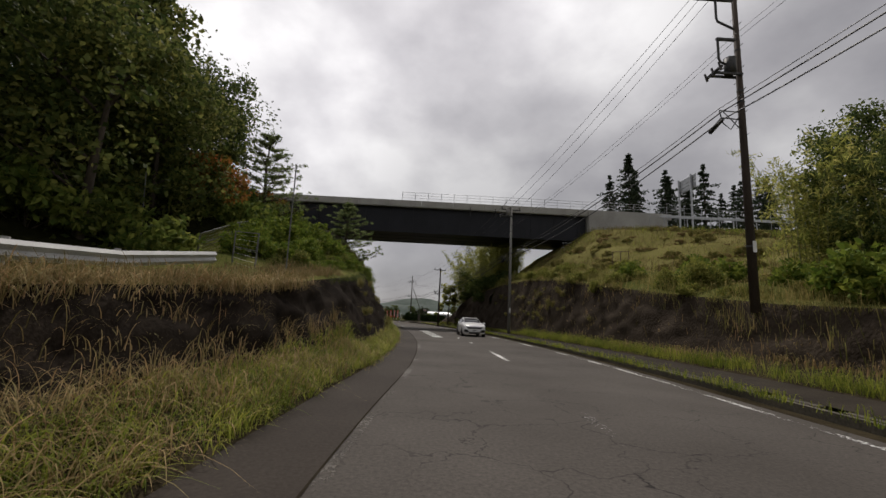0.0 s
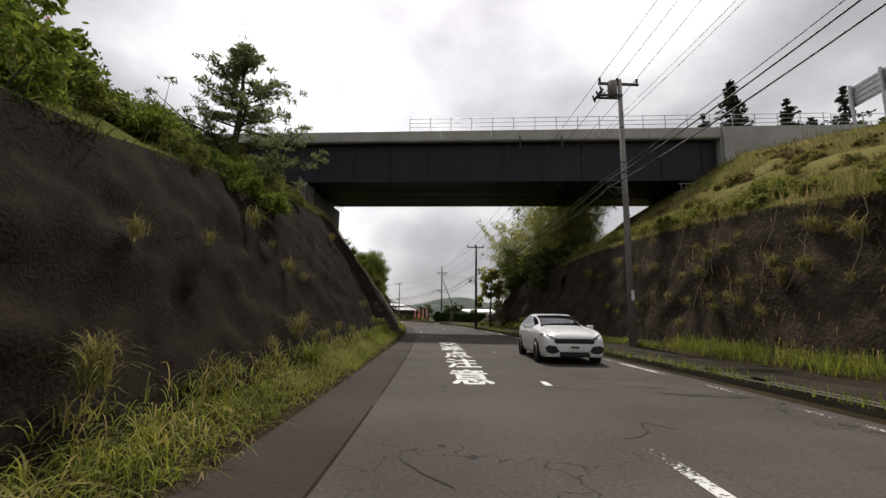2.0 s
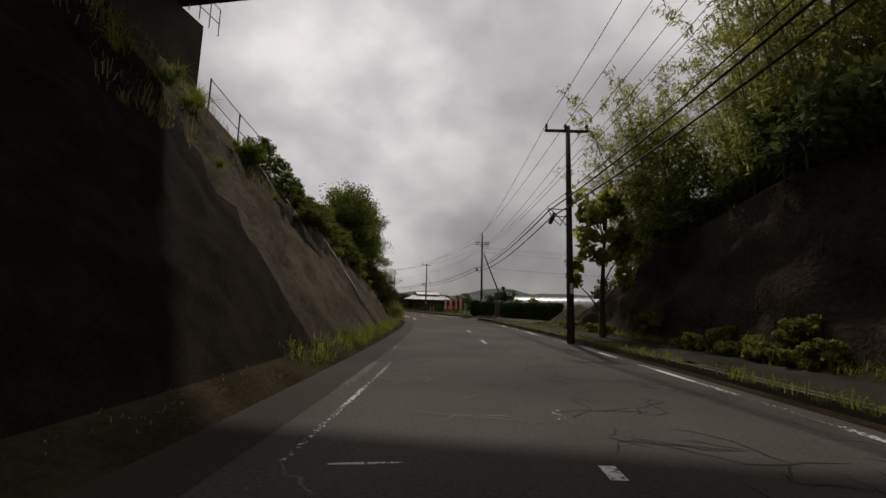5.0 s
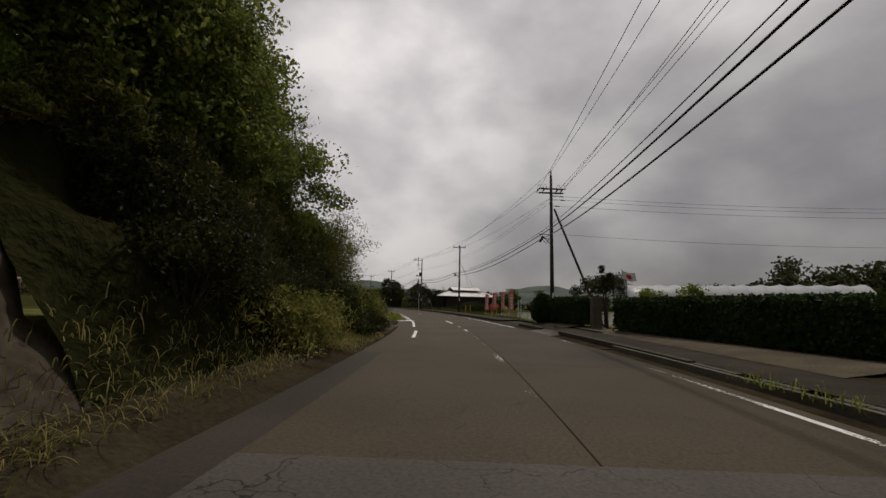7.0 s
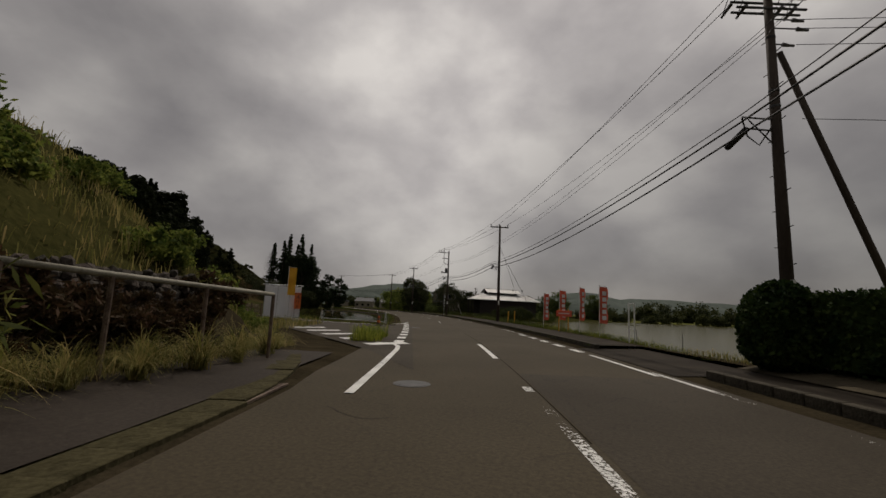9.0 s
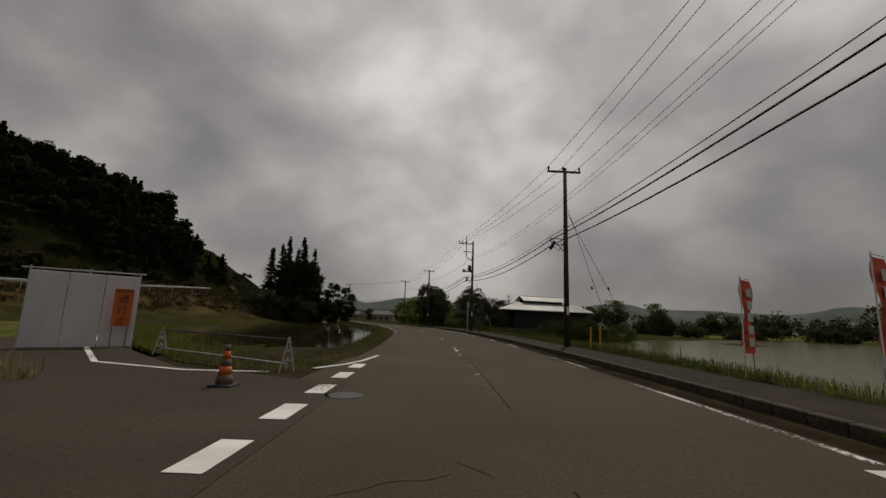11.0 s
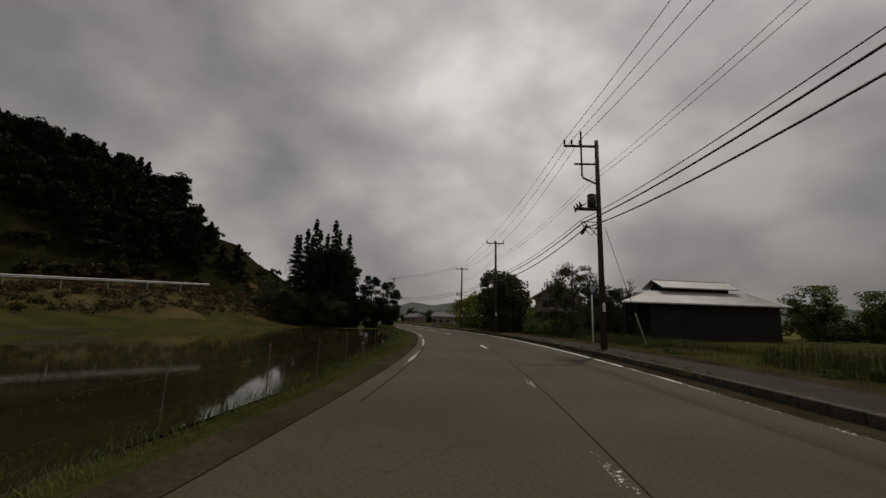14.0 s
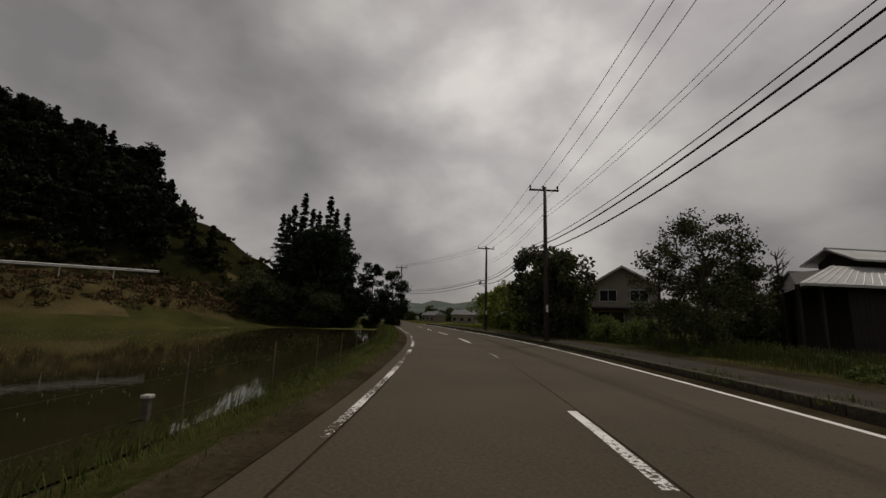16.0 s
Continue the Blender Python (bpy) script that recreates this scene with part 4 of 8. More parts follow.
# pale lime-filled cracks in the lane
for line in (((-2.3, 51.7), (-2.0, 51.75), (-1.7, 51.8)), ((-1.3, 51.0), (-1.0, 51.05), (-0.6, 50.9), (-0.5, 50.75), (0.0, 50.7)), ((-1.1, 49.8), (-0.65, 49.9), (-0.55, 49.65), (-0.45, 49.85), (-0.3, 49.6), (-0.1, 49.4), (0.0, 49.0)), ((-2.0, 48.0), (-1.6, 48.0), (-1.2, 48.12), (-0.8, 48.1), (-0.4, 48.05), (-0.1, 48.2)), ((-1.9, 49.7), (-1.5, 49.75))):
    v = []
    for k, (d, s) in enumerate(line):
        w = 0.018 + 0.01 * math.sin(2.1 * k)
        v += [tuple(at(s - w, d, 0.005)), tuple(at(s + w, d, 0.005))]
    part("lime_crack", Build().raw(v, [(2 * i, 2 * i + 1, 2 * i + 3, 2 * i + 2) for i in range(len(line) - 1)]), PAINT_WORN, road, "pale lime-filled crack")
CRACK = material("open_crack", (0.012, 0.01, 0.008), (0.03, 0.025, 0.02), scale=6, rough=0.95, bump=0.1)
CRACK_PALE = worn_paint_material("silted_crack", 0.36, (0.08, 0.072, 0.058), (0.16, 0.145, 0.118))


def crack_run(s, d, way, length, mat, rng, width):
    """One wandering crack in the asphalt."""
    v, n, turn = [], max(3, int(length / 0.16)), way
    for i in range(n + 1):
        if i % 4 == 0:
            turn = way + rng.normal() * 0.75
        s, d = s + 0.16 * math.cos(turn + 0.3 * rng.normal()), d + 0.16 * math.sin(turn + 0.3 * rng.normal())
        if not -2.9 < d < 3.15:
            break
        w = width * rng.uniform(0.4, 1.2) * (0.3 if i in (0, n) else 1.0)
        p, q = math.sin(turn) * w, math.cos(turn) * w
        v += [tuple(at(s - p, d + q, 0.0035)), tuple(at(s + p, d - q, 0.0035))]
    if len(v) > 5:
        part("crack", Build().raw(v, [(2 * i, 2 * i + 1, 2 * i + 3, 2 * i + 2) for i in range(len(v) // 2 - 1)]), mat, road, "open crack in the asphalt")


rngc = np.random.default_rng(248)
for s0, s1, d0, d1, n in ((49.5, 57, 0.3, 3.1, 40), (49, 55.5, -2.6, -0.2, 14), (57, 74, 0.3, 3.1, 26), (57, 72, -2.6, -0.3, 10), (12, 48, 0.2, 3.0, 22), (22, 48, -2.6, 0, 10), (78, 92, -2.4, 3.0, 10), (92, 150, -2.6, 3.2, 16)):
    for k in range(n):
        crack_run(rngc.uniform(s0, s1), rngc.uniform(d0, d1), rngc.choice([0.0, math.pi / 2, -math.pi / 2, 0.6]) + rngc.normal() * 0.25, rngc.uniform(0.7, 2.6), CRACK_PALE if s0 == 49 or (s0 == 57 and k % 3) else CRACK, rngc, 0.013 if s0 < 76 else 0.007)
stripe(-30, 86, 3.22, 3.34, PAINT_WORN, "worn white edge line")
stripe(89.2, 93.4, -2.62, -2.48, PAINT, "white edge line")
stripe(88, 101, 3.3, 3.42, PAINT_GONE, "flaked white edge line")
stripe(100, 104, 3.15, 3.28, PAINT, "white edge line")
for k in range(5):
    stripe(104.8 + 2.0 * k, 105.8 + 2.0 * k, 3.1, 3.34, PAINT, "short white junction dash", "junction_dash")
for k in range(9):
    stripe(105.6 + 1.86 * k, 106.55 + 1.86 * k, -3.05 - 0.02 * k, -2.72 - 0.02 * k, PAINT, "short white junction dash", "junction_dash", 0.013)
stripe(114, 119.5, 3.4, 3.52, PAINT_WORN, "worn white edge line")
stripe(119.5, 150, 3.5, 3.62, PAINT_GONE, "flaked white edge line")
stripe(150, 240, 3.5, 3.63, PAINT, "white edge line")
stripe(147, 158, -3.2, -3.08, PAINT_GONE, "flaked white edge line")
stripe(158, 169, -3.2, -3.07, PAINT_WORN, "worn white edge line")
stripe(143, 163, -3.07, -3.04, TAR, "dark crack along the edge line", "tar_joint", 0.004)
stripe(169, 240, -3.2, -3.06, PAINT_WORN, "worn white edge line")

# warning words painted along the lane, to be read from below; each stroke laid twice for breadth
KANJI = "交差点注意"
for k, ch in enumerate(KANJI):
    cu = bpy.data.curves.new("road_character", "FONT")
    cu.body, cu.size, cu.align_x = ch, 1.0, "CENTER"
    tmp = bpy.data.objects.new("tmp", cu)
    scene.collection.objects.link(tmp)
    me = bpy.data.meshes.new_from_object(tmp.evaluated_get(bpy.context.evaluated_depsgraph_get()))
    bpy.data.objects.remove(tmp)
    base = [p.co.copy() for p in me.vertices]
    faces = [tuple(q.vertices) for q in me.polygons]
    bold = Build()
    for n, (dx, dy) in enumerate(((0, 0), (0.028, 0.012), (-0.028, -0.012), (0.028, -0.012), (-0.028, 0.012))):
        bold.raw([(p.x + dx, p.y + dy, 0.0006 * n) for p in base], faces)
    ob = part("road_character", bold, PAINT, road, "white painted warning character")
    ob.matrix_basis = on_road(40.1 - 2.7 * k, -1.44, 0.008) @ Matrix.Diagonal((0.92, 2.4, 1, 1))

# patches, manholes and the side road
part("asphalt_patch", Build().raw(*ribbon(-4.2, -3.08, 0.003, 0.003, -38, 84)), ASPHALT_SHOULDER, road, "dark shoulder asphalt")
part("asphalt_patch", Build().raw(*ribbon(0.15, 3.6, 0.003, 0.003, 82, 99.5)), ASPHALT_DARK, road, "darker repaired lane")
ss, ds = np.arange(90.5, 101.6, 0.5), np.linspace(-4.15, -5.9, 7)
v = [tuple(at(s, d, land(s, d) + 0.035 + 0.01 * noise.noise(Vector((s, d * 2, 0))))) for s in ss for d in ds]
part("asphalt_apron", Build().raw(v, [(i * 7 + j, i * 7 + 7 + j, i * 7 + 8 + j, i * 7 + 1 + j) for i in range(len(ss) - 1) for j in range(6)]), ASPHALT_SHOULDER, road, "dark asphalt apron beside the gutter")
for s, d in ((97.8, -1.9), (116.7, -2.5)):
    b = Build().rod((0, 0, 0), (0, 0, 0.006), 0.31, n=20).rod((0, 0, 0.006), (0, 0, 0.009), 0.26, n=20)
    ob = part("manhole_cover", b, IRON, road, "round iron manhole cover")
    ob.matrix_basis = on_road(s, d, 0.0)
near_edge = [(-14.6, 96.9), (-17.4, 99.8), (-20.5, 102.2), (-26, 106.2), (-34, 111.8), (-46, 119), (-60, 126)]
far_edge = [(-22.3, 113.6), (-22.9, 113.5), (-24.5, 113.6), (-27, 113.4), (-35, 116.4), (-46, 122.6), (-60, 130)]
side = Build()
side.raw([(x, y, 0.006) for i, (x, y) in enumerate(near_edge)] + [(x, y, 0.006) for i, (x, y) in enumerate(far_edge)],
         [(i, i + 1, i + 8, i + 7) for i in range(6)])
side_road = structure("road_side", side, ASPHALT_DARK, "narrow asphalt side road joining from the fields", "road")
for k in range(5):
    x, y = -17.9 - 1.75 * k, 100.9 + 1.25 * k
    quad = [(x, y, 0.012), (x + 0.75, y + 1.35, 0.012), (x + 0.3, y + 1.75, 0.012), (x - 0.5, y + 0.36, 0.012)]
    part("hatch_stripe", Build().raw(quad, [(0, 1, 2, 3)]), PAINT, side_road, "white hatched stripe")


def painted(line, w, label):
    pts = [Vector((*p, 0.014)) for p in line]
    v, q = [], []
    for i, p in enumerate(pts):
        way = (pts[min(i + 1, len(pts) - 1)] - pts[max(i - 1, 0)]).normalized()
        off = Vector((-way.y, way.x, 0)) * w / 2
        v += [tuple(p - off), tuple(p + off)]
        if i:
            q.append((2 * i - 2, 2 * i - 1, 2 * i + 1, 2 * i))
    return part("road_line", Build().raw(v, q), PAINT, side_road, label)


painted([(-24.7, 114.0), (-25.5, 113.5), (-26.3, 113.1), (-29.0, 112.8), (-33, 114.6), (-45, 121.4)], 0.14, "white edge line")
for bend in (((96.8, -2.71), (100, -2.71), (103.2, -2.71), (104.2, -2.76), (104.8, -2.93), (105.15, -3.25), (105.25, -3.6)), ((120.1, -3.95), (121.2, -3.42), (122.4, -3.12), (124.2, -2.92))):
    painted([tuple(at(s, d)[:2]) for s, d in bend], 0.14, "white edge line curving in")
structure("ground_junction", Build().raw([(*at(s, d)[:2], -0.05) for s, d in ((112, -3.3), (128, -3.3), (128, -6.4), (122, -9), (114, -7))], [(0, 1, 2, 3, 4)]), SOIL, "muddy ground at the mouth of the side road", "ground")
# concrete gutter slabs at the left before the junction
MOSSY = material("mossy_concrete", (0.028, 0.025, 0.012), (0.095, 0.083, 0.045), scale=1.6, rough=0.95, bump=0.6, fine=18, dist=0.03, spec=0.05)
slab = Build().box((-0.24, 0, -0.1), (0.24, 0.592, 0.035), cut=0.008).mesh("gutter_slab", MOSSY)
rngs = np.random.default_rng(250)
for k in range(17):
    s, d = 90.4 + 0.6 * k, -3.95 - 0.012 * max(0, k - 8) ** 2
    ob = part("gutter_slab", slab, None, road)
    ob.matrix_basis = on_road(s, d, land(s, d) + 0.002 + 0.008 * rngs.normal(), 1.5 * rngs.normal() + (2.4 * max(0, k - 8)))

# ---------------------------------------------------------------- paddies
WATER = bpy.data.materials.new("paddy_water")
WATER.use_nodes = True


def build_water(low, high, mat, rough=0.04):
    nt = mat.node_tree
    b = nt.nodes["Principled BSDF"]
    N, L = nt.nodes.new, nt.links.new
    co, n = N("ShaderNodeTexCoord"), N("ShaderNodeTexNoise")
    n.inputs["Scale"].default_value, n.inputs["Detail"].default_value = 0.25, 5
    L(co.outputs["Object"], n.inputs["Vector"])
    r = N("ShaderNodeValToRGB")
    r.color_ramp.elements[0].position, r.color_ramp.elements[1].position = 0.35, 0.65
    r.color_ramp.elements[0].color, r.color_ramp.elements[1].color = (*low, 1), (*high, 1)
    L(n.outputs["Fac"], r.inputs[0]); L(r.outputs[0], b.inputs["Base Color"])
    b.inputs["Roughness"].default_value = rough
    b.inputs["IOR"].default_value = 1.33
    w = N("ShaderNodeTexNoise"); w.inputs["Scale"].default_value = 7
    L(co.outputs["Object"], w.inputs["Vector"])
    bp = N("ShaderNodeBump"); bp.inputs["Strength"].default_value, bp.inputs["Distance"].default_value = 0.05, 0.02
    L(w.outputs["Fac"], bp.inputs["Height"]); L(bp.outputs[0], b.inputs["Normal"])


build_water((0.06, 0.056, 0.016), (0.085, 0.078, 0.024), WATER, 0.14)
MUD = material("paddy_mud", (0.015, 0.0138, 0.006), (0.038, 0.034, 0.014), scale=0.25, rough=0.85, bump=0.6, fine=7, dist=0.06, spec=0.05)
GREEN_FIELD = material("seedling_field", (0.03, 0.034, 0.01), (0.07, 0.068, 0.022), scale=0.12, rough=0.95, bump=0.8, fine=8, dist=0.06, spec=0.0)


def sheet(name, corners, z, mat, label, category="field"):
    n = len(corners)
    return structure(name, Build().raw([(x, y, z) for x, y in corners], [tuple(range(n))]), mat, label, category)


sheet("water_paddy_right", [tuple(at(s, d)[:2]) for s, d in ((103, 8.2), (120, 8.4), (141, 9), (147, 17), (158, 30), (166, 62), (100, 70), (96, 20))], -0.13, WATER, "flooded paddy with still greenish water", "water")
sheet("field_far_right", [(-18, 195), (60, 150), (140, 190), (60, 260)], -0.38, GREEN_FIELD, "green field behind the flooded paddy")


def side_edge(x):
    """The far edge of the side road, as y over x."""
    xs, ys = [-140, -60, -46, -35, -28, -24.5, -22.9, -22.3], [172, 130.4, 123.1, 116.9, 114.0, 113.9, 113.9, 114.0]
    return float(np.interp(x, xs, ys))


POOLS = ((146.5, -8.7, 7.5, 2.5, 1.0), (146, -7.0, 7, 1.3, 0.7), (177, -6.9, 9, 1.5, 0.8), (138, -12.5, 5, 2.0, 0.6), (164, -8.1, 4.5, 1.3, 1.0), (159.5, -8.0, 3.0, 1.4, 0.62), (140.5, -6.9, 3.5, 1.0, 0.8))


def paddy_left():
    """Muddy paddies: an uneven bed that lifts out of shallow water, with a grassy rim and a dyke."""
    ss, ds = np.r_[116:206:1.0], np.r_[-5.6:-14:-0.7, -14:-62:-1.6]
    verts = []
    for s in ss:
        for d in ds:
            p = at(s, d)
            edge = side_edge(p.x) + 0.2
            y = max(p.y, edge)
            rim = min(1.0, max(0.0, (y - edge) / 3.0))
            dyke = math.exp(-((d + 33 - 0.03 * (s - 160)) / 0.9) ** 2)
            z = -0.372 + 0.05 * bumpy(p.x, y, 0, 7) - 0.01 * (d > -20)
            z -= 0.13 * sum(k * math.exp(-((s - a) / w) ** 2 - ((d - b) / h) ** 2) for a, b, w, h, k in POOLS)
            z += 0.012 * math.sin(d * 5.0) * (d < -9) + 0.22 * dyke + 0.05 * (d < -34)
            z += 0.06 * min(1.0, max(0.0, (136 - s) / 8))
            z = z * rim - 0.03 * (1 - rim)
            verts.append((p.x, y, z))
    c = len(ds)
    quads = [(i * c + j, i * c + j + 1, (i + 1) * c + j + 1, (i + 1) * c + j) for i in range(len(ss) - 1) for j in range(c - 1)]
    me = array_mesh("field_paddy_left", verts, quads, MUD, True)
    me.materials.append(GREEN_DARK)
    for q in me.polygons:
        q.material_index = 1 if q.center.z > -0.2 or (ss[q.index // (c - 1)] < 133 and q.center.z > -0.34) or ds[min(q.index % (c - 1), c - 1)] < -33 else 0
    structure("field_paddy_left", me, None, "muddy spring paddies with a grassy dyke", "field")
    line = [tuple(at(s, -5.5)[:2]) for s in range(122, 207, 12)] + [tuple(at(206, -50)[:2])]
    line += [(x, side_edge(x) + 0.3) for x in (-75, -60, -46, -35, -28, -25)]
    sheet("water_paddy_left", line, -0.345, POND, "shallow water lying in the paddy", "water")


POND = bpy.data.materials.new("shallow_water")
POND.use_nodes = True
build_water((0.014, 0.013, 0.006), (0.028, 0.025, 0.011), POND, 0.03)
WATER.node_tree.nodes["Principled BSDF"].inputs["Specular IOR Level"].default_value = 0.05
paddy_left()

# ---------------------------------------------------------------- plants
def leaf_quads(centres, size, rng, long=1.6, droop=0.0, spread=1.0):
    """Small pointed leaves at the given places, each a quad of its own."""
    n = len(centres)
    a, b = rng.normal(size=(n, 3)), rng.normal(size=(n, 3))
    a[:, 2] = a[:, 2] * spread - droop
    a /= np.linalg.norm(a, axis=1)[:, None]
    b -= a * (a * b).sum(1)[:, None]
    b /= np.linalg.norm(b, axis=1)[:, None]
    s = size * rng.uniform(0.6, 1.3, (n, 1))
    L, W = a * s * long * 0.5, b * s * 0.5
    v = np.stack([centres - L, centres + W - L * 0.1, centres + L, centres - W - L * 0.1], 1)
    return v.reshape(-1, 3), np.arange(4 * n).reshape(-1, 4)


def clumps(centres, radius, count, rng, flat=1.0):
    """Places for leaves, in loose ragged clumps."""
    out = []
    for c, r in zip(centres, radius):
        p = np.clip(rng.normal(size=(count, 3)), -1.6, 1.6) * r * 0.64 * rng.uniform(0.7, 1.25, 3)
        p[:, 2] *= flat
        out.append(np.asarray(c) + p)
    return np.concatenate(out)


def broad_tree(name, h, width, mat, seed, label, leaves=70, size=0.32, n=42, clear=0.25):
    rng = np.random.default_rng(seed)
    t = thing(name, label, "tree", "roadside trees")
    wood = Build()
    bend = rng.uniform(-0.06, 0.06, 2) * h
    stem = [(bend[0] * k * k, bend[1] * k * k, h * 0.85 * k) for k in np.linspace(0, 1, 6)]
    wood.tube([(0, 0, -0.4)] + stem, [0.045 * h * 0.5 + 0.02] + [0.022 * h * (1 - 0.85 * k) + 0.01 for k in np.linspace(0, 1, 6)], 8)
    cs, rs = [], []
    for i in range(n):
        u = rng.uniform(clear, 1.0)
        ang = rng.uniform(0, 2 * math.pi)
        reach = width * 0.5 * math.sqrt(max(0.05, 1 - ((u - 0.55) / 0.52) ** 2)) * rng.uniform(0.35, 1.0)
        c = np.array([math.cos(ang) * reach, math.sin(ang) * reach, h * u])
        cs.append(c)
        rs.append(width * rng.uniform(0.08, 0.19))
        if i % 3 == 0:
            z = h * max(0.15, u - 0.22)
            wood.tube([(bend[0] * (z / h) ** 2, bend[1] * (z / h) ** 2, z), tuple(c * [0.5, 0.5, 0] + [0, 0, (z + c[2]) / 2 + 0.1]), tuple(c)], [0.008 * h, 0.005 * h, 0.004], 5)
    part("trunk", wood, BARK, t, smooth=True)
    v, q = leaf_quads(clumps(cs, rs, leaves, rng, 0.75), size, rng)
    part("crown", array_mesh("crown", v, q, mat), None, t)
    return t


def conifer(name, h, width, mat, seed, label, tiers=22, per=7, bare=0.18, size=0.5, fill=9, ragged=0.0):
    """A cedar: whorls of drooping boughs that shorten to the tip."""
    rng = np.random.default_rng(seed)
    t = thing(name, label, "tree", "cedars")
    wood = Build().rod((0, 0, -0.5), (0, 0, h * 0.97), 0.014 * h, 0.02, 7)
    pts = []
    for i in range(tiers):
        u = bare + (1 - bare) * min(1.0, (i + rng.uniform(0, 0.9)) / tiers)
        reach = width * 0.5 * (1 - u) ** 0.75 * rng.uniform(0.75 - 0.5 * ragged, 1.15 + 0.3 * ragged) / (1 - bare) ** 0.75 + 0.12
        for k in range(per):
            if rng.random() < 0.12 + 0.3 * ragged:
                continue
            ang = 2 * math.pi * (k + rng.uniform(-0.35, 0.35)) / per + i
            r = reach * rng.uniform(0.55, 1.15)
            drop = rng.uniform(-0.05, 0.25) * r
            way = np.array([math.cos(ang), math.sin(ang), 0])
            for f in np.linspace(0.25, 1.0, fill):
                pts.append(way * r * f + [0, 0, h * u - drop * f * f] + rng.normal(size=3) * 0.1 * (0.4 + r * 0.25))
            if per * tiers < 260 and k % 2 == 0:
                wood.rod((0, 0, h * u), tuple(way * r * 0.8 + [0, 0, h * u - drop * 0.6]), 0.02, 0.008, 4)
    pts += [np.array([0, 0, h * f]) for f in np.linspace(0.93, 1.0, 8)]
    part("trunk", wood, BARK, t, smooth=True)
    v, q = leaf_quads(np.array(pts), size, rng, 2.0, 0.35, 0.6)
    part("crown", array_mesh("crown", v, q, mat), None, t)
    return t


def pine(h, seed, label, boughs=36):
    """An open pine: boughs in loose whorls, each with upswept tufts of needles."""
    rng = np.random.default_rng(seed)
    t = thing("pine_tree", label, "tree", "roadside trees")
    wood = Build().tube([(0, 0, -0.4), (0.1, 0, h * 0.3), (-0.05, 0.05, h * 0.65), (0.05, 0, h)], [0.13, 0.1, 0.07, 0.015], 8)
    pts = []
    for i in range(boughs):
        u = 0.06 + 0.92 * (i // 3 * 3 + 0.4 * (i % 3) + rng.uniform(0, 0.6)) / boughs
        ang = 2.4 * i + rng.uniform(-0.5, 0.5)
        r = (0.2 + 0.56 * h * (1 - u) ** 0.8) * rng.uniform(0.55, 1.1)
        way = np.array([math.cos(ang), math.sin(ang), 0.16])
        base = np.array([0, 0, h * u])
        wood.tube([tuple(base), tuple(base + way * r * 0.6), tuple(base + way * r + [0, 0, 0.14 * r])], [0.04 * (1.2 - u), 0.022, 0.006], 5)
        for f in np.linspace(0.3, 1.0, 8):
            for k in range(2):
                side = np.cross(way, [0, 0, 1]) * rng.uniform(-0.6, 0.6) * r * f
                c = base + way * r * f + side + [0, 0, 0.08 + 0.14 * r * f * f]
                wood.rod(tuple(base + way * r * max(0.1, f - 0.12)), tuple(c), 0.012, 0.004, 3)
                pts.append(c + rng.normal(size=(18, 3)) * [0.075, 0.075, 0.03])
    pts.append(rng.normal(size=(60, 3)) * [0.1, 0.1, 0.25] + [0.05, 0, h])
    part("trunk", wood, BARK, t, smooth=True)
    v, q = leaf_quads(np.concatenate(pts), 0.04, rng, 5.5, -0.5)
    part("crown", array_mesh("crown", v, q, NEEDLE_PINE), None, t)
    return t


def bamboo(h, seed, label, n=9, mat=None, leaf=0.066, each=3):
    """A stand of arching culms with feathery sprays."""
    rng = np.random.default_rng(seed)
    t = thing("bamboo_clump", label, "bamboo", "bamboo grove")
    pts = []
    for i in range(n):
        a, r0 = rng.uniform(0, 2 * math.pi), rng.uniform(0.1, 1.4)
        base = np.array([math.cos(a) * r0, math.sin(a) * r0, -0.3])
        hh, lean = h * rng.uniform(0.7, 1.05), rng.uniform(0.08, 0.3) * h
        way = np.array([math.cos(a + rng.normal() * 0.5), math.sin(a + rng.normal() * 0.5), 0])
        line = [base + way * lean * k**2.6 + [0, 0, hh * (k - 0.1 * k**4)] for k in np.linspace(0, 1, 9)]
        part("culm", Build().tube([tuple(p) for p in line], [0.04 * (1 - 0.88 * k) for k in np.linspace(0, 1, 9)], 5), CULM, t, smooth=True)
        for k in np.linspace(0.12, 1.0, 28):
            c = base + way * lean * k**2.6 + [0, 0, hh * (k - 0.1 * k**4)]
            out = rng.normal(size=3) * [1, 1, 0.35]
            out /= np.linalg.norm(out)
            reach = 1.15 * (1.15 - 0.6 * k)
            for f in np.linspace(0.2, 1, 6):
                pts.append(c + out * reach * f + [0, 0, -0.25 * f * f] + rng.normal(size=(each, 3)) * 0.12)
    v, q = leaf_quads(np.concatenate(pts), leaf, rng, 5.5, 0.6)
    part("foliage", array_mesh("foliage", v, q, mat or LEAF_GROVE), None, t)
    return t


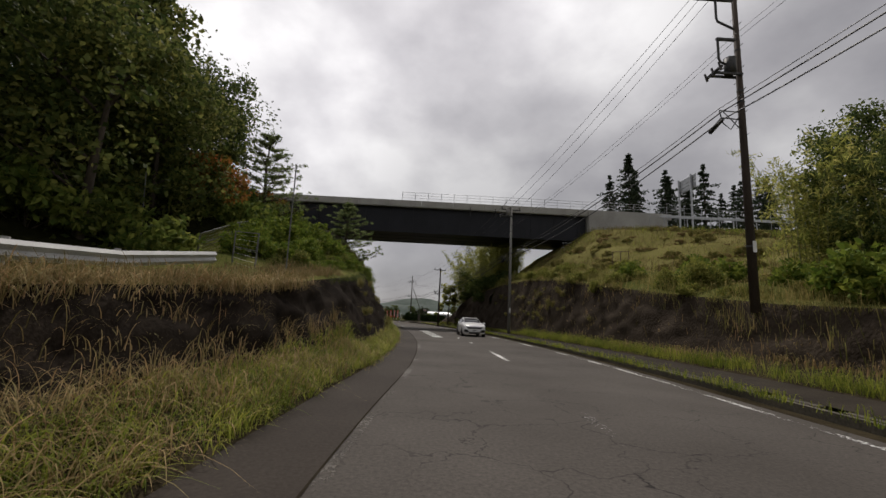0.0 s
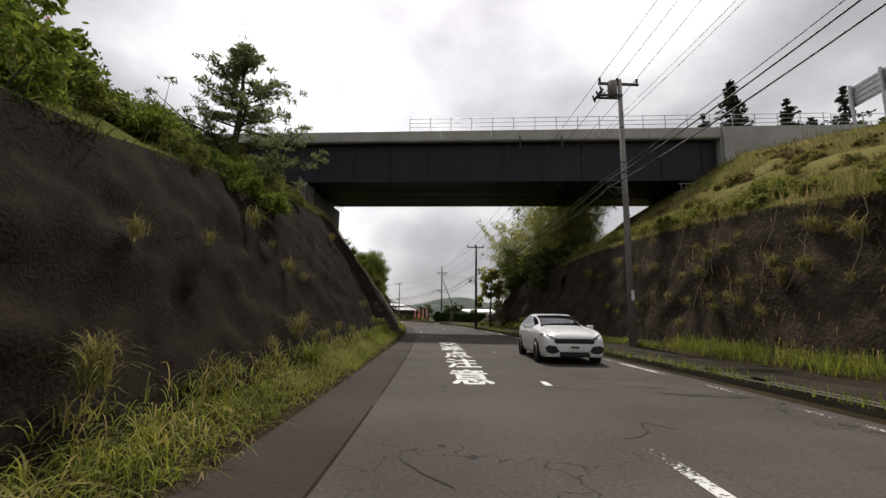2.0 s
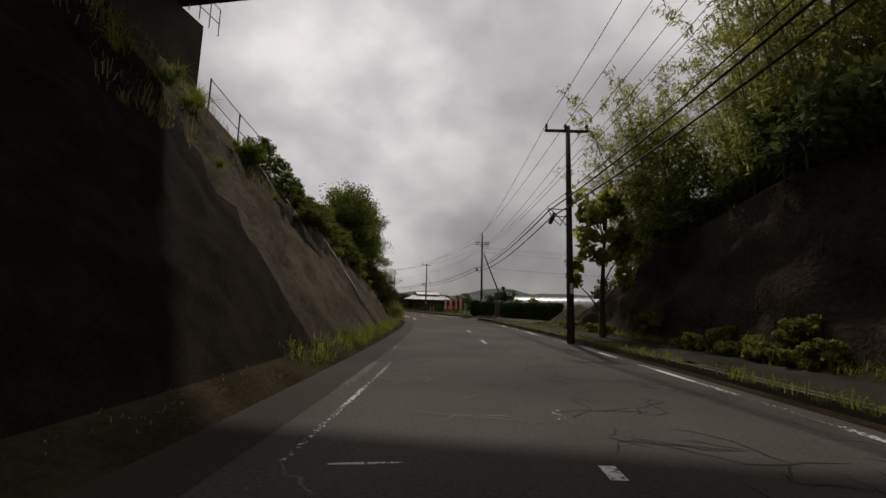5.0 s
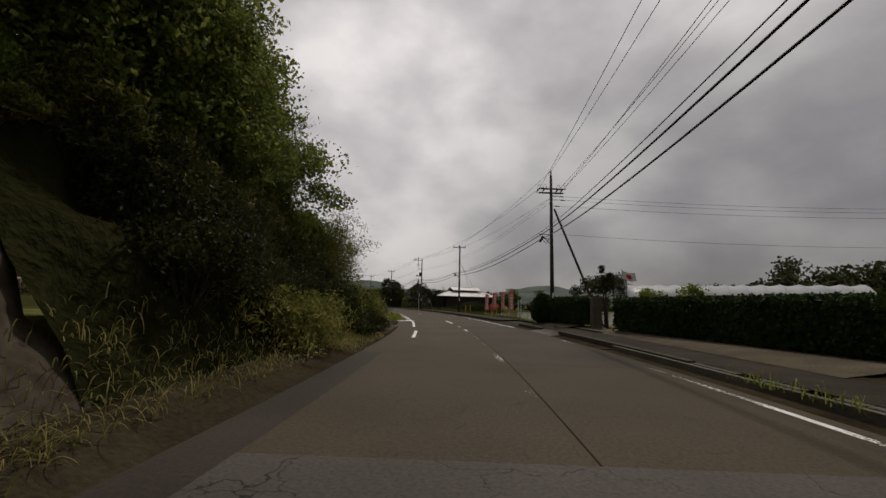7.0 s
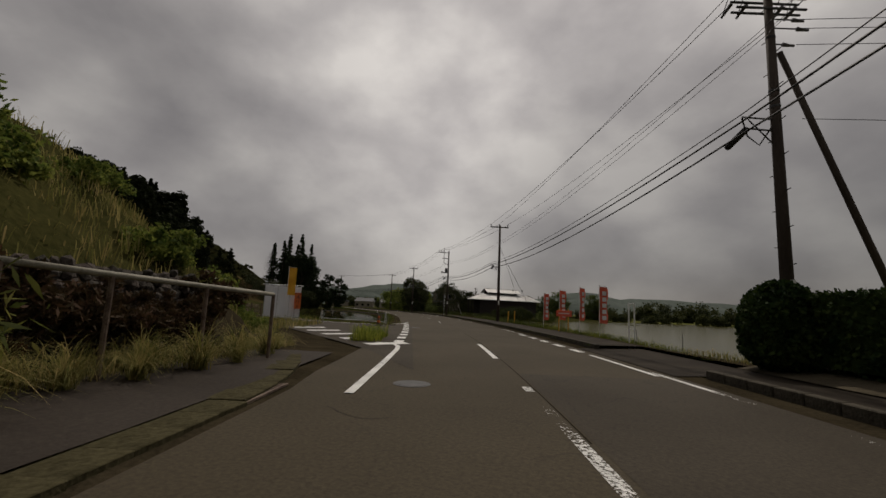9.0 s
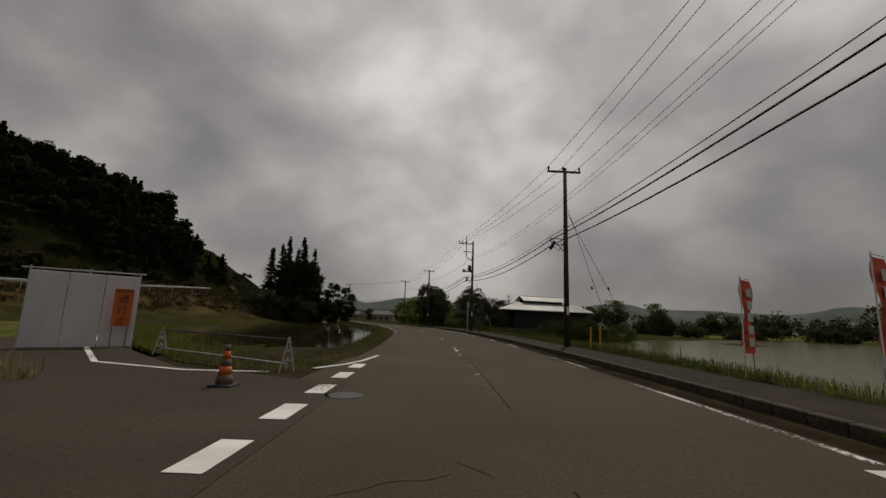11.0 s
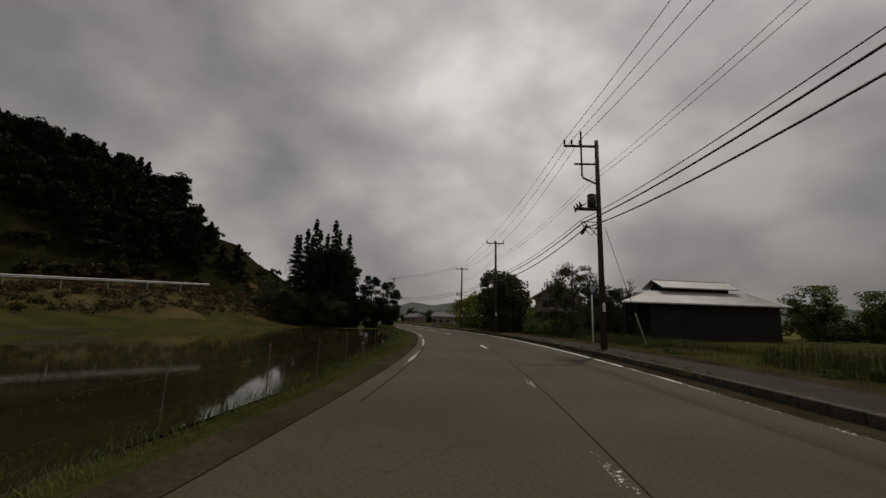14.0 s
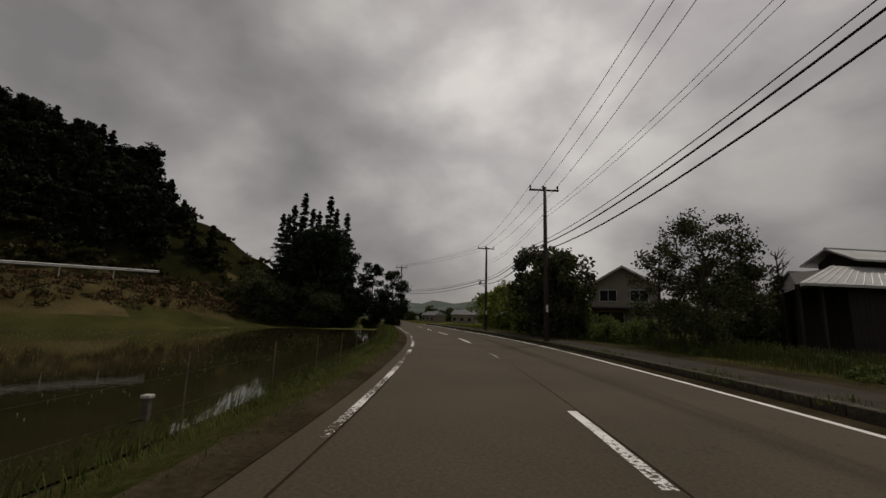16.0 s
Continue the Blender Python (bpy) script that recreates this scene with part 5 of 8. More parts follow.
def shrub(h, width, mat, seed, label, leaves=60, size=0.16, n=30, name="shrub", long=2.0):
    rng = np.random.default_rng(seed)
    t = thing(name, label, "shrub", "bank shrubs")
    wood, cs, rs = Build(), [], []
    for i in range(n):
        a, r, u = rng.uniform(0, 2 * math.pi), width * 0.5 * math.sqrt(rng.uniform(0, 1)), rng.uniform(0.15, 1)
        c = np.array([math.cos(a) * r, math.sin(a) * r, h * u * (1 - 0.45 * (2 * r / width) ** 2)])
        cs.append(c)
        rs.append(rng.uniform(0.14, 0.26) * min(h, width))
        if i % 2 == 0:
            wood.rod((c[0] * 0.2, c[1] * 0.2, -0.2), tuple(c), 0.018, 0.006, 4)
    tagged(part("stem", wood, BARK, t), kind="stuff")
    v, q = leaf_quads(clumps(cs, rs, leaves, rng, 0.8), size, rng, long, 0.2)
    part("foliage", array_mesh("foliage", v, q, mat), None, t)
    return t


def blades(name, feet, height, width, mat, seed, label, bend=0.5, droop=True, arch=False):
    """Grass as bent tapering blades: one mesh of loose strips."""
    rng = np.random.default_rng(seed)
    n = len(feet)
    feet = np.asarray(feet, float)
    h = np.asarray(height, float).reshape(-1, 1) * rng.uniform(0.55, 1.15, (n, 1))
    a = rng.uniform(0, 2 * math.pi, n)
    way = np.stack([np.cos(a), np.sin(a), 0 * a], 1)
    side = np.stack([-np.sin(a), np.cos(a), 0 * a], 1) * width * 0.5 * rng.uniform(0.7, 1.3, (n, 1))
    k = bend * rng.uniform(0.3, 1.3, (n, 1))
    up = np.array([0, 0, 1.0])
    mid1 = feet + up * h * 0.45 + way * h * k * 0.15
    mid2 = feet + up * h * (0.82 - 0.1 * k) + way * h * k * 0.5
    tip = feet + up * h * (1.0 - 0.55 * k if droop else 1.0) + way * h * k * 1.05
    if arch:
        us = np.linspace(0, 1, 7)[:-1]
        rows = []
        for u in us:
            p = feet + up * h * (u * (1.25 - 0.2 * u) - 0.6 * k * u * u * u) + way * h * k * (0.12 * u + 0.95 * u * u)
            w = side * (1 - 0.75 * u * u)
            rows += [p - w, p + w]
        end = feet + up * h * (1.05 - 0.6 * k) + way * h * k * 1.07
        v = np.stack(rows + [end], 1).reshape(-1, 3)
        o = (np.arange(n) * 13)[:, None]
        quads = np.concatenate([o + [2 * i, 2 * i + 1, 2 * i + 3, 2 * i + 2] for i in range(5)])
        tris = o + [10, 11, 12]
    elif width > 0.0105:
        v = np.stack([feet - side, feet + side, mid2 - side * 0.75, mid2 + side * 0.75, tip], 1).reshape(-1, 3)
        o = (np.arange(n) * 5)[:, None]
        quads, tris = o + [0, 1, 3, 2], o + [2, 3, 4]
    else:
        v = np.stack([feet - side, feet + side, mid1 - side * 0.9, mid1 + side * 0.9, mid2 - side * 0.6, mid2 + side * 0.6, tip], 1).reshape(-1, 3)
        o = (np.arange(n) * 7)[:, None]
        quads = np.concatenate([o + [0, 1, 3, 2], o + [2, 3, 5, 4]])
        tris = o + [4, 5, 6]
    ob = part(name, array_mesh(name, v, quads, mat, False, tris))
    return tagged(ob, label, "grass", kind="stuff")


def strew(n, s0, s1, d0, d1, seed, clump=0.0, dig=0.05):
    """Places on the banks between two stations and offsets, evenly or in clumps."""
    rng = np.random.default_rng(seed)
    out = []
    if clump:
        heads = [(rng.uniform(s0, s1), rng.uniform(min(d0, d1), max(d0, d1))) for _ in range(max(1, n // 40))]
    for i in range(n):
        if clump and rng.random() < 0.75:
            hs, hd = heads[rng.integers(len(heads))]
            s, d = hs + rng.normal() * clump, hd + rng.normal() * clump * 0.6
            if not min(d0, d1) < d < max(d0, d1) or not s0 < s < s1:
                s, d = hs + rng.normal() * 0.06, hd + rng.normal() * 0.04
        else:
            s, d = rng.uniform(s0, s1), rng.uniform(min(d0, d1), max(d0, d1))
        p = at(s, d)
        out.append((p.x, p.y, land(s, d) - dig))
    return np.array(out)


def plant(proto, spots, seed, lo=0.8, hi=1.2):
    """Copies of a plant, turned and scaled by chance, at the given places; the first place takes the plant itself."""
    rng = np.random.default_rng(seed)
    for i, (x, y, z) in enumerate(spots):
        k = rng.uniform(lo, hi)
        m = pose(x, y, z, 0, 0, rng.uniform(0, 360))
        if i == 0:
            proto.matrix_basis = m @ Matrix.Diagonal((k, k, k, 1))
        else:
            ob = copy_thing(proto, m)
            ob.scale = (k, k, k)


def spots(seed, n, s0, s1, d0, d1, dig=0.1):
    rng = np.random.default_rng(seed)
    out = []
    for _ in range(n):
        s, d = rng.uniform(s0, s1), rng.uniform(min(d0, d1), max(d0, d1))
        p = at(s, d)
        out.append((p.x, p.y, land(s, d) - dig))
    return out


# woods on the hill by the start
plant(broad_tree("broadleaf_tree", 9, 6.5, LEAF_WOOD, 1, "dark broadleaf tree on the wooded hillside", 110, 0.2, 64), spots(11, 30, 0, 31, -18.5, -34), 1, 0.8, 1.35)
plant(broad_tree("broadleaf_tree", 7, 5.5, LEAF_DARK, 2, "green broadleaf tree on the wooded hillside", 110, 0.13, 58), spots(12, 16, 0, 30, -16, -23), 2, 0.7, 1.15)
plant(broad_tree("autumn_tree", 4.5, 4.5, LEAF_AUTUMN, 3, "small tree with orange leaves above the cutting", 120, 0.16, 26), [tuple(at(29.5, -13.5, 6.4)), tuple(at(21, -13.5, 5.0))], 3, 0.6, 0.8)
plant(pine(5.0, 4, "open green pine on the brow of the cutting"), [tuple(at(33.6, -8.6, 4.7))], 4, 1.0, 1.05)
plant(pine(6.8, 234, "tall wide-branched pine on the slope above the cutting", 44), [tuple(at(27.5, -13.2, 5.8))], 235, 1.0, 1.02)
plant(broad_tree("broadleaf_tree", 7.6, 6.0, LEAF_WOOD, 236, "dense broadleaf tree above the brow of the cutting", 150, 0.14, 60, 0.05), [tuple(at(22.5, -15.6, 5.2)), tuple(at(18.0, -14.6, 4.0)), tuple(at(13.5, -14.0, 3.0))], 237, 0.85, 1.1)
plant(shrub(1.7, 2.6, LEAF_FRESH, 5, "bright green shrub above the rock cutting", 90, 0.09), spots(13, 18, 17, 28, -8.6, -12), 5, 0.6, 1.0)
plant(shrub(0.9, 1.7, LEAF_FRESH, 218, "low leafy shrub behind the rocky brow", 110, 0.055, 26), spots(219, 26, 17, 34, -7.0, -8.6), 220, 0.45, 0.9)
plant(shrub(0.9, 1.8, LEAF_OLIVE, 221, "olive dwarf bamboo along the rocky brow", 120, 0.03, 26, "bamboo_thicket", 4.6), spots(222, 22, 16, 40, -7.4, -9.4), 223, 0.5, 1.0)
plant(shrub(1.8, 2.6, LEAF_BROAD, 6, "leafy shrub on the slope", 50, 0.15), spots(14, 26, 0, 31, -11.5, -18), 6, 0.6, 1.1)
# the overgrown bank beyond the bridge
plant(shrub(2.0, 3.0, LEAF_BAMBOO, 7, "dense dwarf bamboo thicket on the bank", 130, 0.036, 44, "bamboo_thicket", 4.6), spots(35, 5, 89.2, 92.2, -5.8, -6.9), 7, 0.62, 0.95)
plant(shrub(1.5, 2.4, LEAF_WOOD, 119, "dark leafy shrub at the foot of the overgrown bank", 150, 0.06, 34), spots(120, 9, 86.5, 92.2, -5.0, -6.2), 121, 0.55, 0.9)
plant(shrub(2.0, 3.0, LEAF_BAMBOO, 112, "dense yellow-green dwarf bamboo bush on the verge", 150, 0.036, 46, "bamboo_thicket", 4.6), [tuple(at(82.4, -5.2, 0.0)), tuple(at(83.5, -5.5, 0.1)), tuple(at(81.3, -5.7, 0.1))], 113, 0.85, 1.05)
plant(broad_tree("broadleaf_tree", 4.6, 3.8, LEAF_BROAD, 8, "leafy tree leaning over the overgrown bank", 150, 0.09, 46, 0.02), spots(16, 8, 81, 88.5, -7.3, -8.6) + spots(53, 3, 78, 82, -7.6, -8.6), 8, 0.85, 1.1)
plant(broad_tree("broadleaf_tree", 5.0, 4.0, LEAF_BROAD, 68, "dense green tree covered in creepers above the bank", 170, 0.085, 50, 0.0), spots(57, 5, 78.5, 84.5, -7.6, -8.8), 69, 0.9, 1.1)
plant(broad_tree("broadleaf_tree", 3.3, 3.2, LEAF_BROAD, 50, "small leafy tree at the end of the overgrown bank", 190, 0.08, 40, 0.0), spots(46, 8, 88.0, 91.4, -7.4, -8.8), 51, 0.7, 0.95)
plant(bamboo(4.3, 212, "slender yellow-green bamboo leaning out over the verge", 8, LEAF_OLIVE, 0.026, 7), [tuple(at(s, d, z)) for s, d, z in ((87.4, -6.3, 1.2), (88.6, -6.1, 0.9), (89.6, -6.2, 0.8), (90.4, -6.5, 0.8), (91.3, -6.9, 0.9))], 213, 0.85, 1.05)
plant(shrub(1.6, 2.2, LEAF_OLIVE, 214, "olive dwarf bamboo bulging over the verge", 150, 0.03, 40, "bamboo_thicket", 5.0), [tuple(at(s, d, z)) for s, d, z in ((92.2, -5.2, 0.0), (91.6, -5.4, 0.2), (90.9, -5.4, 0.4), (90.2, -5.4, 0.5))], 215, 0.8, 1.15)
plant(shrub(1.2, 1.9, LEAF_SHADE, 216, "tangled undergrowth at the foot of the bank, coloured as in shade", 130, 0.05, 30), [tuple(at(s, d, 0.0)) for s, d in ((92.3, -4.6), (91.3, -4.6), (90.3, -4.7), (89.3, -4.8), (88.2, -4.9))], 217, 0.7, 0.95)
plant(shrub(1.0, 2.0, LEAF_FRESH, 9, "green shrub along the brow of the slope", 45, 0.1), spots(17, 18, 64, 79, -8.0, -9.4), 9, 0.5, 1.0)
plant(shrub(1.3, 2.4, LEAF_BROAD, 65, "leafy shrub on the grassy hillside", 90, 0.09, 26), spots(66, 16, 94, 113, -9, -13.5), 67, 0.5, 1.0)
plant(bamboo(5.0, 24, "young bamboo leaning out of the bank", 7, LEAF_BROAD, 0.036, 6), spots(36, 9, 79, 89, -7.6, -8.8), 29, 0.7, 1.0)
plant(shrub(1.8, 2.6, LEAF_SHADE, 106, "creeper covering the steep bank, its leaves coloured as in shade", 170, 0.05, 34, "creeper"), spots(107, 18, 77.5, 90, -5.3, -7.2), 108, 0.55, 0.95)
plant(shrub(1.5, 2.2, LEAF_BAMBOO, 109, "yellow-green dwarf bamboo hanging from the bank", 120, 0.036, 30, "bamboo_thicket", 4.6), spots(110, 8, 77.5, 88, -7.0, -7.9), 111, 0.6, 1.0)
# grove on the right beyond the bridge
plant(bamboo(11, 10, "tall arching bamboo on top of the cutting", 10, None, 0.054, 4), spots(18, 19, 54, 70, 7.9, 14), 10, 0.7, 1.05)
plant(broad_tree("broadleaf_tree", 6.5, 5, LEAF_BROAD, 12, "broadleaf tree beside the bamboo grove", 160, 0.13, 42, 0.1), spots(19, 4, 63, 72, 7.6, 13), 11, 0.6, 0.9)
plant(broad_tree("broad_leaved_sapling", 6.0, 2.6, LEAF_GROVE, 13, "bright sapling with large leaves behind the pole", 60, 0.24, 26, 0.35), [tuple(at(66.2, 5.2, 0.3))], 12, 1, 1)
plant(shrub(1.9, 2.8, LEAF_DARK, 54, "dark undergrowth beneath the bamboo", 70, 0.12, 30), spots(55, 18, 53, 72, 7.2, 10), 56, 0.6, 1.2)
# trees right of the start
plant(broad_tree("broadleaf_tree", 8, 6, LEAF_DARK, 14, "green tree on the bank above the cutting", 170, 0.12, 50, 0.1), spots(20, 8, 12, 25, 17, 25), 13, 0.7, 1.0)
plant(bamboo(8.5, 15, "bamboo clump with feathery tips above the cutting"), spots(21, 6, 12, 24, 16.5, 23), 14, 0.7, 1.0)
plant(shrub(1.6, 2.6, LEAF_FRESH, 25, "bright leafy shrub at the edge of the trees", 80, 0.13), spots(37, 12, 8, 26, 10, 14), 30, 0.6, 1.1)
plant(shrub(1.2, 2.2, LEAF_BANK, 93, "leafy green clump on the embankment", 110, 0.1, 22, "weed_clump"), spots(94, 14, 20, 50, 9.0, 12), 95, 0.4, 0.8)
plant(shrub(0.9, 2.0, GRASS_DRY, 96, "clump of dead straw on the embankment", 90, 0.07, 18, "straw_clump", 4.0), spots(97, 10, 24, 50, 13, 22), 98, 0.4, 0.8)
plant(shrub(1.0, 1.8, LEAF_BANK, 99, "leafy creeper along the brow of the brown cutting", 100, 0.08, 20, "weed_clump"), spots(100, 22, 16, 50, 8.2, 9.6), 101, 0.4, 0.85)
plant(shrub(0.7, 1.1, LEAF_BANK, 102, "leafy weeds at the foot of the shaded cutting", 80, 0.07, 16, "weed_clump"), spots(103, 30, 54, 76, 5.95, 6.4), 104, 0.45, 0.9)
plant(shrub(1.5, 1.6, LEAF_BANK, 224, "tall leafy bush on the brow of the brown cutting", 130, 0.07, 34), spots(225, 3, 17, 21, 9.4, 10.6) + spots(226, 2, 33.5, 35, 9.2, 9.8), 227, 0.7, 1.1)
plant(shrub(0.45, 1.9, GRASS_DRY, 228, "flattened straw on the embankment", 130, 0.035, 22, "straw_clump", 6.0), spots(229, 44, 26, 50, 14, 24), 230, 0.4, 0.9)
plant(shrub(0.8, 1.6, GRASS_MIX, 231, "clump of coarse dull-green weeds on the embankment", 130, 0.045, 22, "weed_clump", 5.0), spots(232, 46, 14, 50, 9.5, 24), 233, 0.4, 1.1)
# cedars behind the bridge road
plant(conifer("cedar_tree", 21, 11.0, NEEDLE_HAZE, 16, "grey-green cedar behind the bridge road, paled with painted haze", 34, 10, 0.06, 0.3, 16, 0.7), [(39 + 2.3 * i + 1.2 * math.sin(5 * i), 84 - 0.25 * i + 4 * math.sin(i * 2.3), 13.0) for i in range(20)] + [(33, 82, 13)], 15, 0.72, 1.05)
plant(conifer("cedar_tree", 23, 10.5, NEEDLE_HAZE, 17, "tall grey-green cedar behind the bridge road, paled with painted haze", 38, 11, 0.06, 0.3, 16, 0.5), [(36, 80, 12.5)], 16, 1.0, 1.0)
# the woods of the ridge
rng0 = np.random.default_rng(30)
ridge_spots, low_spots = [], []
while len(ridge_spots) < 420:
    t = rng0.uniform(0.3, 3.75)
    i = int(t)
    (ax, ay, az), (bx, by, bz) = RIDGE[i], RIDGE[i + 1]
    f = t - i
    x, y = ax + f * (bx - ax), ay + f * (by - ay)
    off = rng0.uniform(-4, 27)
    x, y = x + off * 0.86 + rng0.normal() * 2, y + off * 0.25 + rng0.normal() * 2
    if plain(x, y) > 7.5 and y < 168 + 10 * rng0.random() ** 2:
        ridge_spots.append((x, y, plain(x, y) - 0.6))
plant(conifer("cedar_tree", 8.6, 5.2, NEEDLE_RIDGE, 18, "dark cedar of the forested ridge", 20, 9, 0.0, 0.46, 8, 0.6), ridge_spots[:240], 17, 0.5, 0.85)
plant(broad_tree("broadleaf_tree", 6.6, 6.0, NEEDLE_RIDGE, 81, "dark rounded evergreen of the forested ridge", 120, 0.4, 46, 0.0), ridge_spots[240:], 82, 0.55, 0.9)
for _ in range(190):
    x, y = -128 + 42 * rng0.uniform(0, 1), 112 + 88 * rng0.uniform(0, 1)
    if plain(x, y) > 6.3 and y < 170:
        low_spots.append((x, y, plain(x, y) - 0.4))
slope_spots = [(x, y, plain(x, y) - 0.3) for x, y in zip(rng0.uniform(-122, -96, 75), rng0.uniform(166, 204, 75)) if plain(x, y) > 1.5]
plant(shrub(1.1, 4.0, SCRUB, 63, "low scrub on the open end of the ridge", 26, 0.3, 16), slope_spots, 64, 0.4, 1.0)
plant(shrub(1.7, 4.6, SCRUB, 19, "dark scrub on the open flank of the ridge", 60, 0.26, 20), low_spots, 18, 0.6, 1.3)
# grove at the ridge's end
plant(conifer("cedar_tree", 19.6, 4.6, NEEDLE, 20, "tall dark cedar in the roadside grove", 40, 8, 0.24, 0.27, 15, 0.9),
      [(-94.2 + dx, 183 + dy, -0.5) for dx, dy in ((0, 0), (-2.2, 3), (2.2, 3), (1.1, 1), (-4.4, 1), (1, 6), (-6, 3), (-1, 9), (3, 8), (-3.5, 6))], 19, 0.82, 1.1)
plant(broad_tree("cedar_tree", 13.5, 5.0, NEEDLE, 61, "ragged dark cedar crowding the roadside grove", 150, 0.24, 64, 0.05), [(-90.6 + dx, 183 + dy, -0.5) for dx, dy in ((0, 0), (3, 3), (1, 6), (-2, 4), (-4, 2), (2.2, 1))], 62, 0.85, 1.08)
plant(broad_tree("cedar_tree", 10, 5.0, NEEDLE, 70, "lower dark cedar at the edge of the grove", 150, 0.24, 54, 0.02), [(-85.6, 187, -0.5), (-83.6, 190, -0.5), (-87, 185.6, -0.5), (-82, 193, -0.5)], 71, 0.7, 1.0)
plant(broad_tree("broadleaf_tree", 7, 8, LEAF_GARDEN, 21, "dark broadleaf tree at the foot of the grove", 190, 0.24, 46, 0.03), [(-100, 180, -0.5), (-96, 176, -0.5), (-90, 177, -0.5), (-86, 182, -0.5), (-106, 184, 0), (-111, 187, 2), (-87, 188, -0.5)], 20, 0.7, 1.1)


def bare_tree(h, seed, label):
    rng = np.random.default_rng(seed)
    t = thing("bare_tree", label, "tree", "bare trees")
    wood = Build().tube([(0, 0, -0.4), (0.1, 0.1, h * 0.5), (0, 0, h)], [0.16, 0.1, 0.02], 6)
    for i in range(26):
        u, a = rng.uniform(0.4, 0.97), rng.uniform(0, 2 * math.pi)
        r = h * 0.2 * rng.uniform(0.5, 1.1) * (1.25 - u)
        p = np.array([0, 0, h * u])
        q = p + [math.cos(a) * r, math.sin(a) * r, r * 0.9]
        wood.tube([tuple(p), tuple((p + q) / 2 + [0, 0, -0.05 * r]), tuple(q)], [0.05, 0.03, 0.012], 4)
        for k in range(4):
            e = q + rng.normal(size=3) * r * 0.35 + [0, 0, r * 0.3]
            wood.rod(tuple(p + (q - p) * rng.uniform(0.4, 1)), tuple(e), 0.02, 0.006, 3)
    part("trunk", wood, BARK, t)
    return t


plant(bare_tree(17, 22, "tall thin leafless tree beside the grove"), [(-104, 189, 0), (-101, 186, 0)], 21, 0.8, 1.0)
# trees along the right side further on
plant(broad_tree("broadleaf_tree", 9.6, 6.2, LEAF_GARDEN, 26, "broadleaf tree with a dark ragged crown", 170, 0.15, 50, 0.12), [(-39.5, 167.0, 0)], 31, 0.62, 0.64)
plant(broad_tree("broadleaf_tree", 6.4, 3.6, LEAF_GARDEN, 89, "thin ragged tree before the house", 60, 0.13, 26, 0.3), [(-41.6, 168.6, 0)], 90, 0.8, 0.85)
plant(broad_tree("broadleaf_tree", 5.2, 4.2, LEAF_GARDEN, 91, "dark rounded tree behind the open barn bay", 150, 0.14, 40, 0.0), [(-39.2, 174.5, 0), (-37.6, 176.0, 0), (-38.3, 180.5, 0)], 92, 0.8, 1.0)
plant(broad_tree("garden_tree", 7.0, 4.8, LEAF_GARDEN, 27, "dense dark garden tree beside the utility pole", 140, 0.21, 46, 0.0), [(-48.3, 174.0, 0), (-49.9, 175.4, 0), (-51.3, 179.5, 0), (-53.5, 181, 0)], 32, 0.75, 1.05)
plant(shrub(1.6, 2.6, LEAF_DARK, 87, "dark clipped garden bush before the house", 110, 0.09, 26), [(-44.9, 172.2, 0), (-43.6, 174.0, 0), (-42.8, 171.6, 0)], 88, 0.8, 1.1)
plant(broad_tree("garden_tree", 5.2, 5.0, LEAF_BROAD, 28, "roadside garden tree in dull green", 90, 0.24, 40, 0.05), [(-57.5, 187.5, 0), (-62, 192, 0), (-66, 197, 0), (-71, 203, 0), (-52, 186, 0)], 33, 0.8, 1.05)
plant(bare_tree(6, 23, "small leafless tree near the barn"), [(-40.5, 176, 0), (-42, 179, 0), (-38, 178, 0), (-36.5, 176.5, 0)], 22, 0.7, 1.0)
plant(broad_tree("round_tree", 7.2, 5.6, LEAF_DARK, 29, "dense dark evergreen tree by the barn", 220, 0.2, 48, 0.0), [(-20.5, 190, -0.3), (-13, 201, -0.3)], 34, 0.8, 0.85)
plant(shrub(1.7, 3.4, LEAF_DARK, 30, "rounded green bush beside the sidewalk", 110, 0.1), [tuple(at(147, 17, -0.2)), tuple(at(186, 12, 0)), tuple(at(192, 10, 0))], 35, 0.75, 1.05)


def treeline(name, line, h, mat, seed, label, n=40, size=0.9, per=42):
    """A far belt of trees: clumps of leaves with an uneven top."""
    rng = np.random.default_rng(seed)
    cs, rs = [], []
    for _ in range(n):
        t = rng.uniform(0, len(line) - 1.001)
        i = int(t)
        p = np.array(line[i]) * (1 - (t - i)) + np.array(line[i + 1]) * (t - i)
        top = h * rng.uniform(0.55, 1.1)
        for k in range(5):
            u = rng.uniform(0.1, 1.0)
            cs.append([p[0] + rng.normal() * h * 0.22, p[1] + rng.normal() * h * 0.3, -0.5 + top * u])
            rs.append(h * rng.uniform(0.12, 0.24))
    v, q = leaf_quads(clumps(cs, rs, per, rng), size, rng, 1.3)
    return tagged(part(name, array_mesh(name, v, q, mat)), label, "trees", kind="stuff")


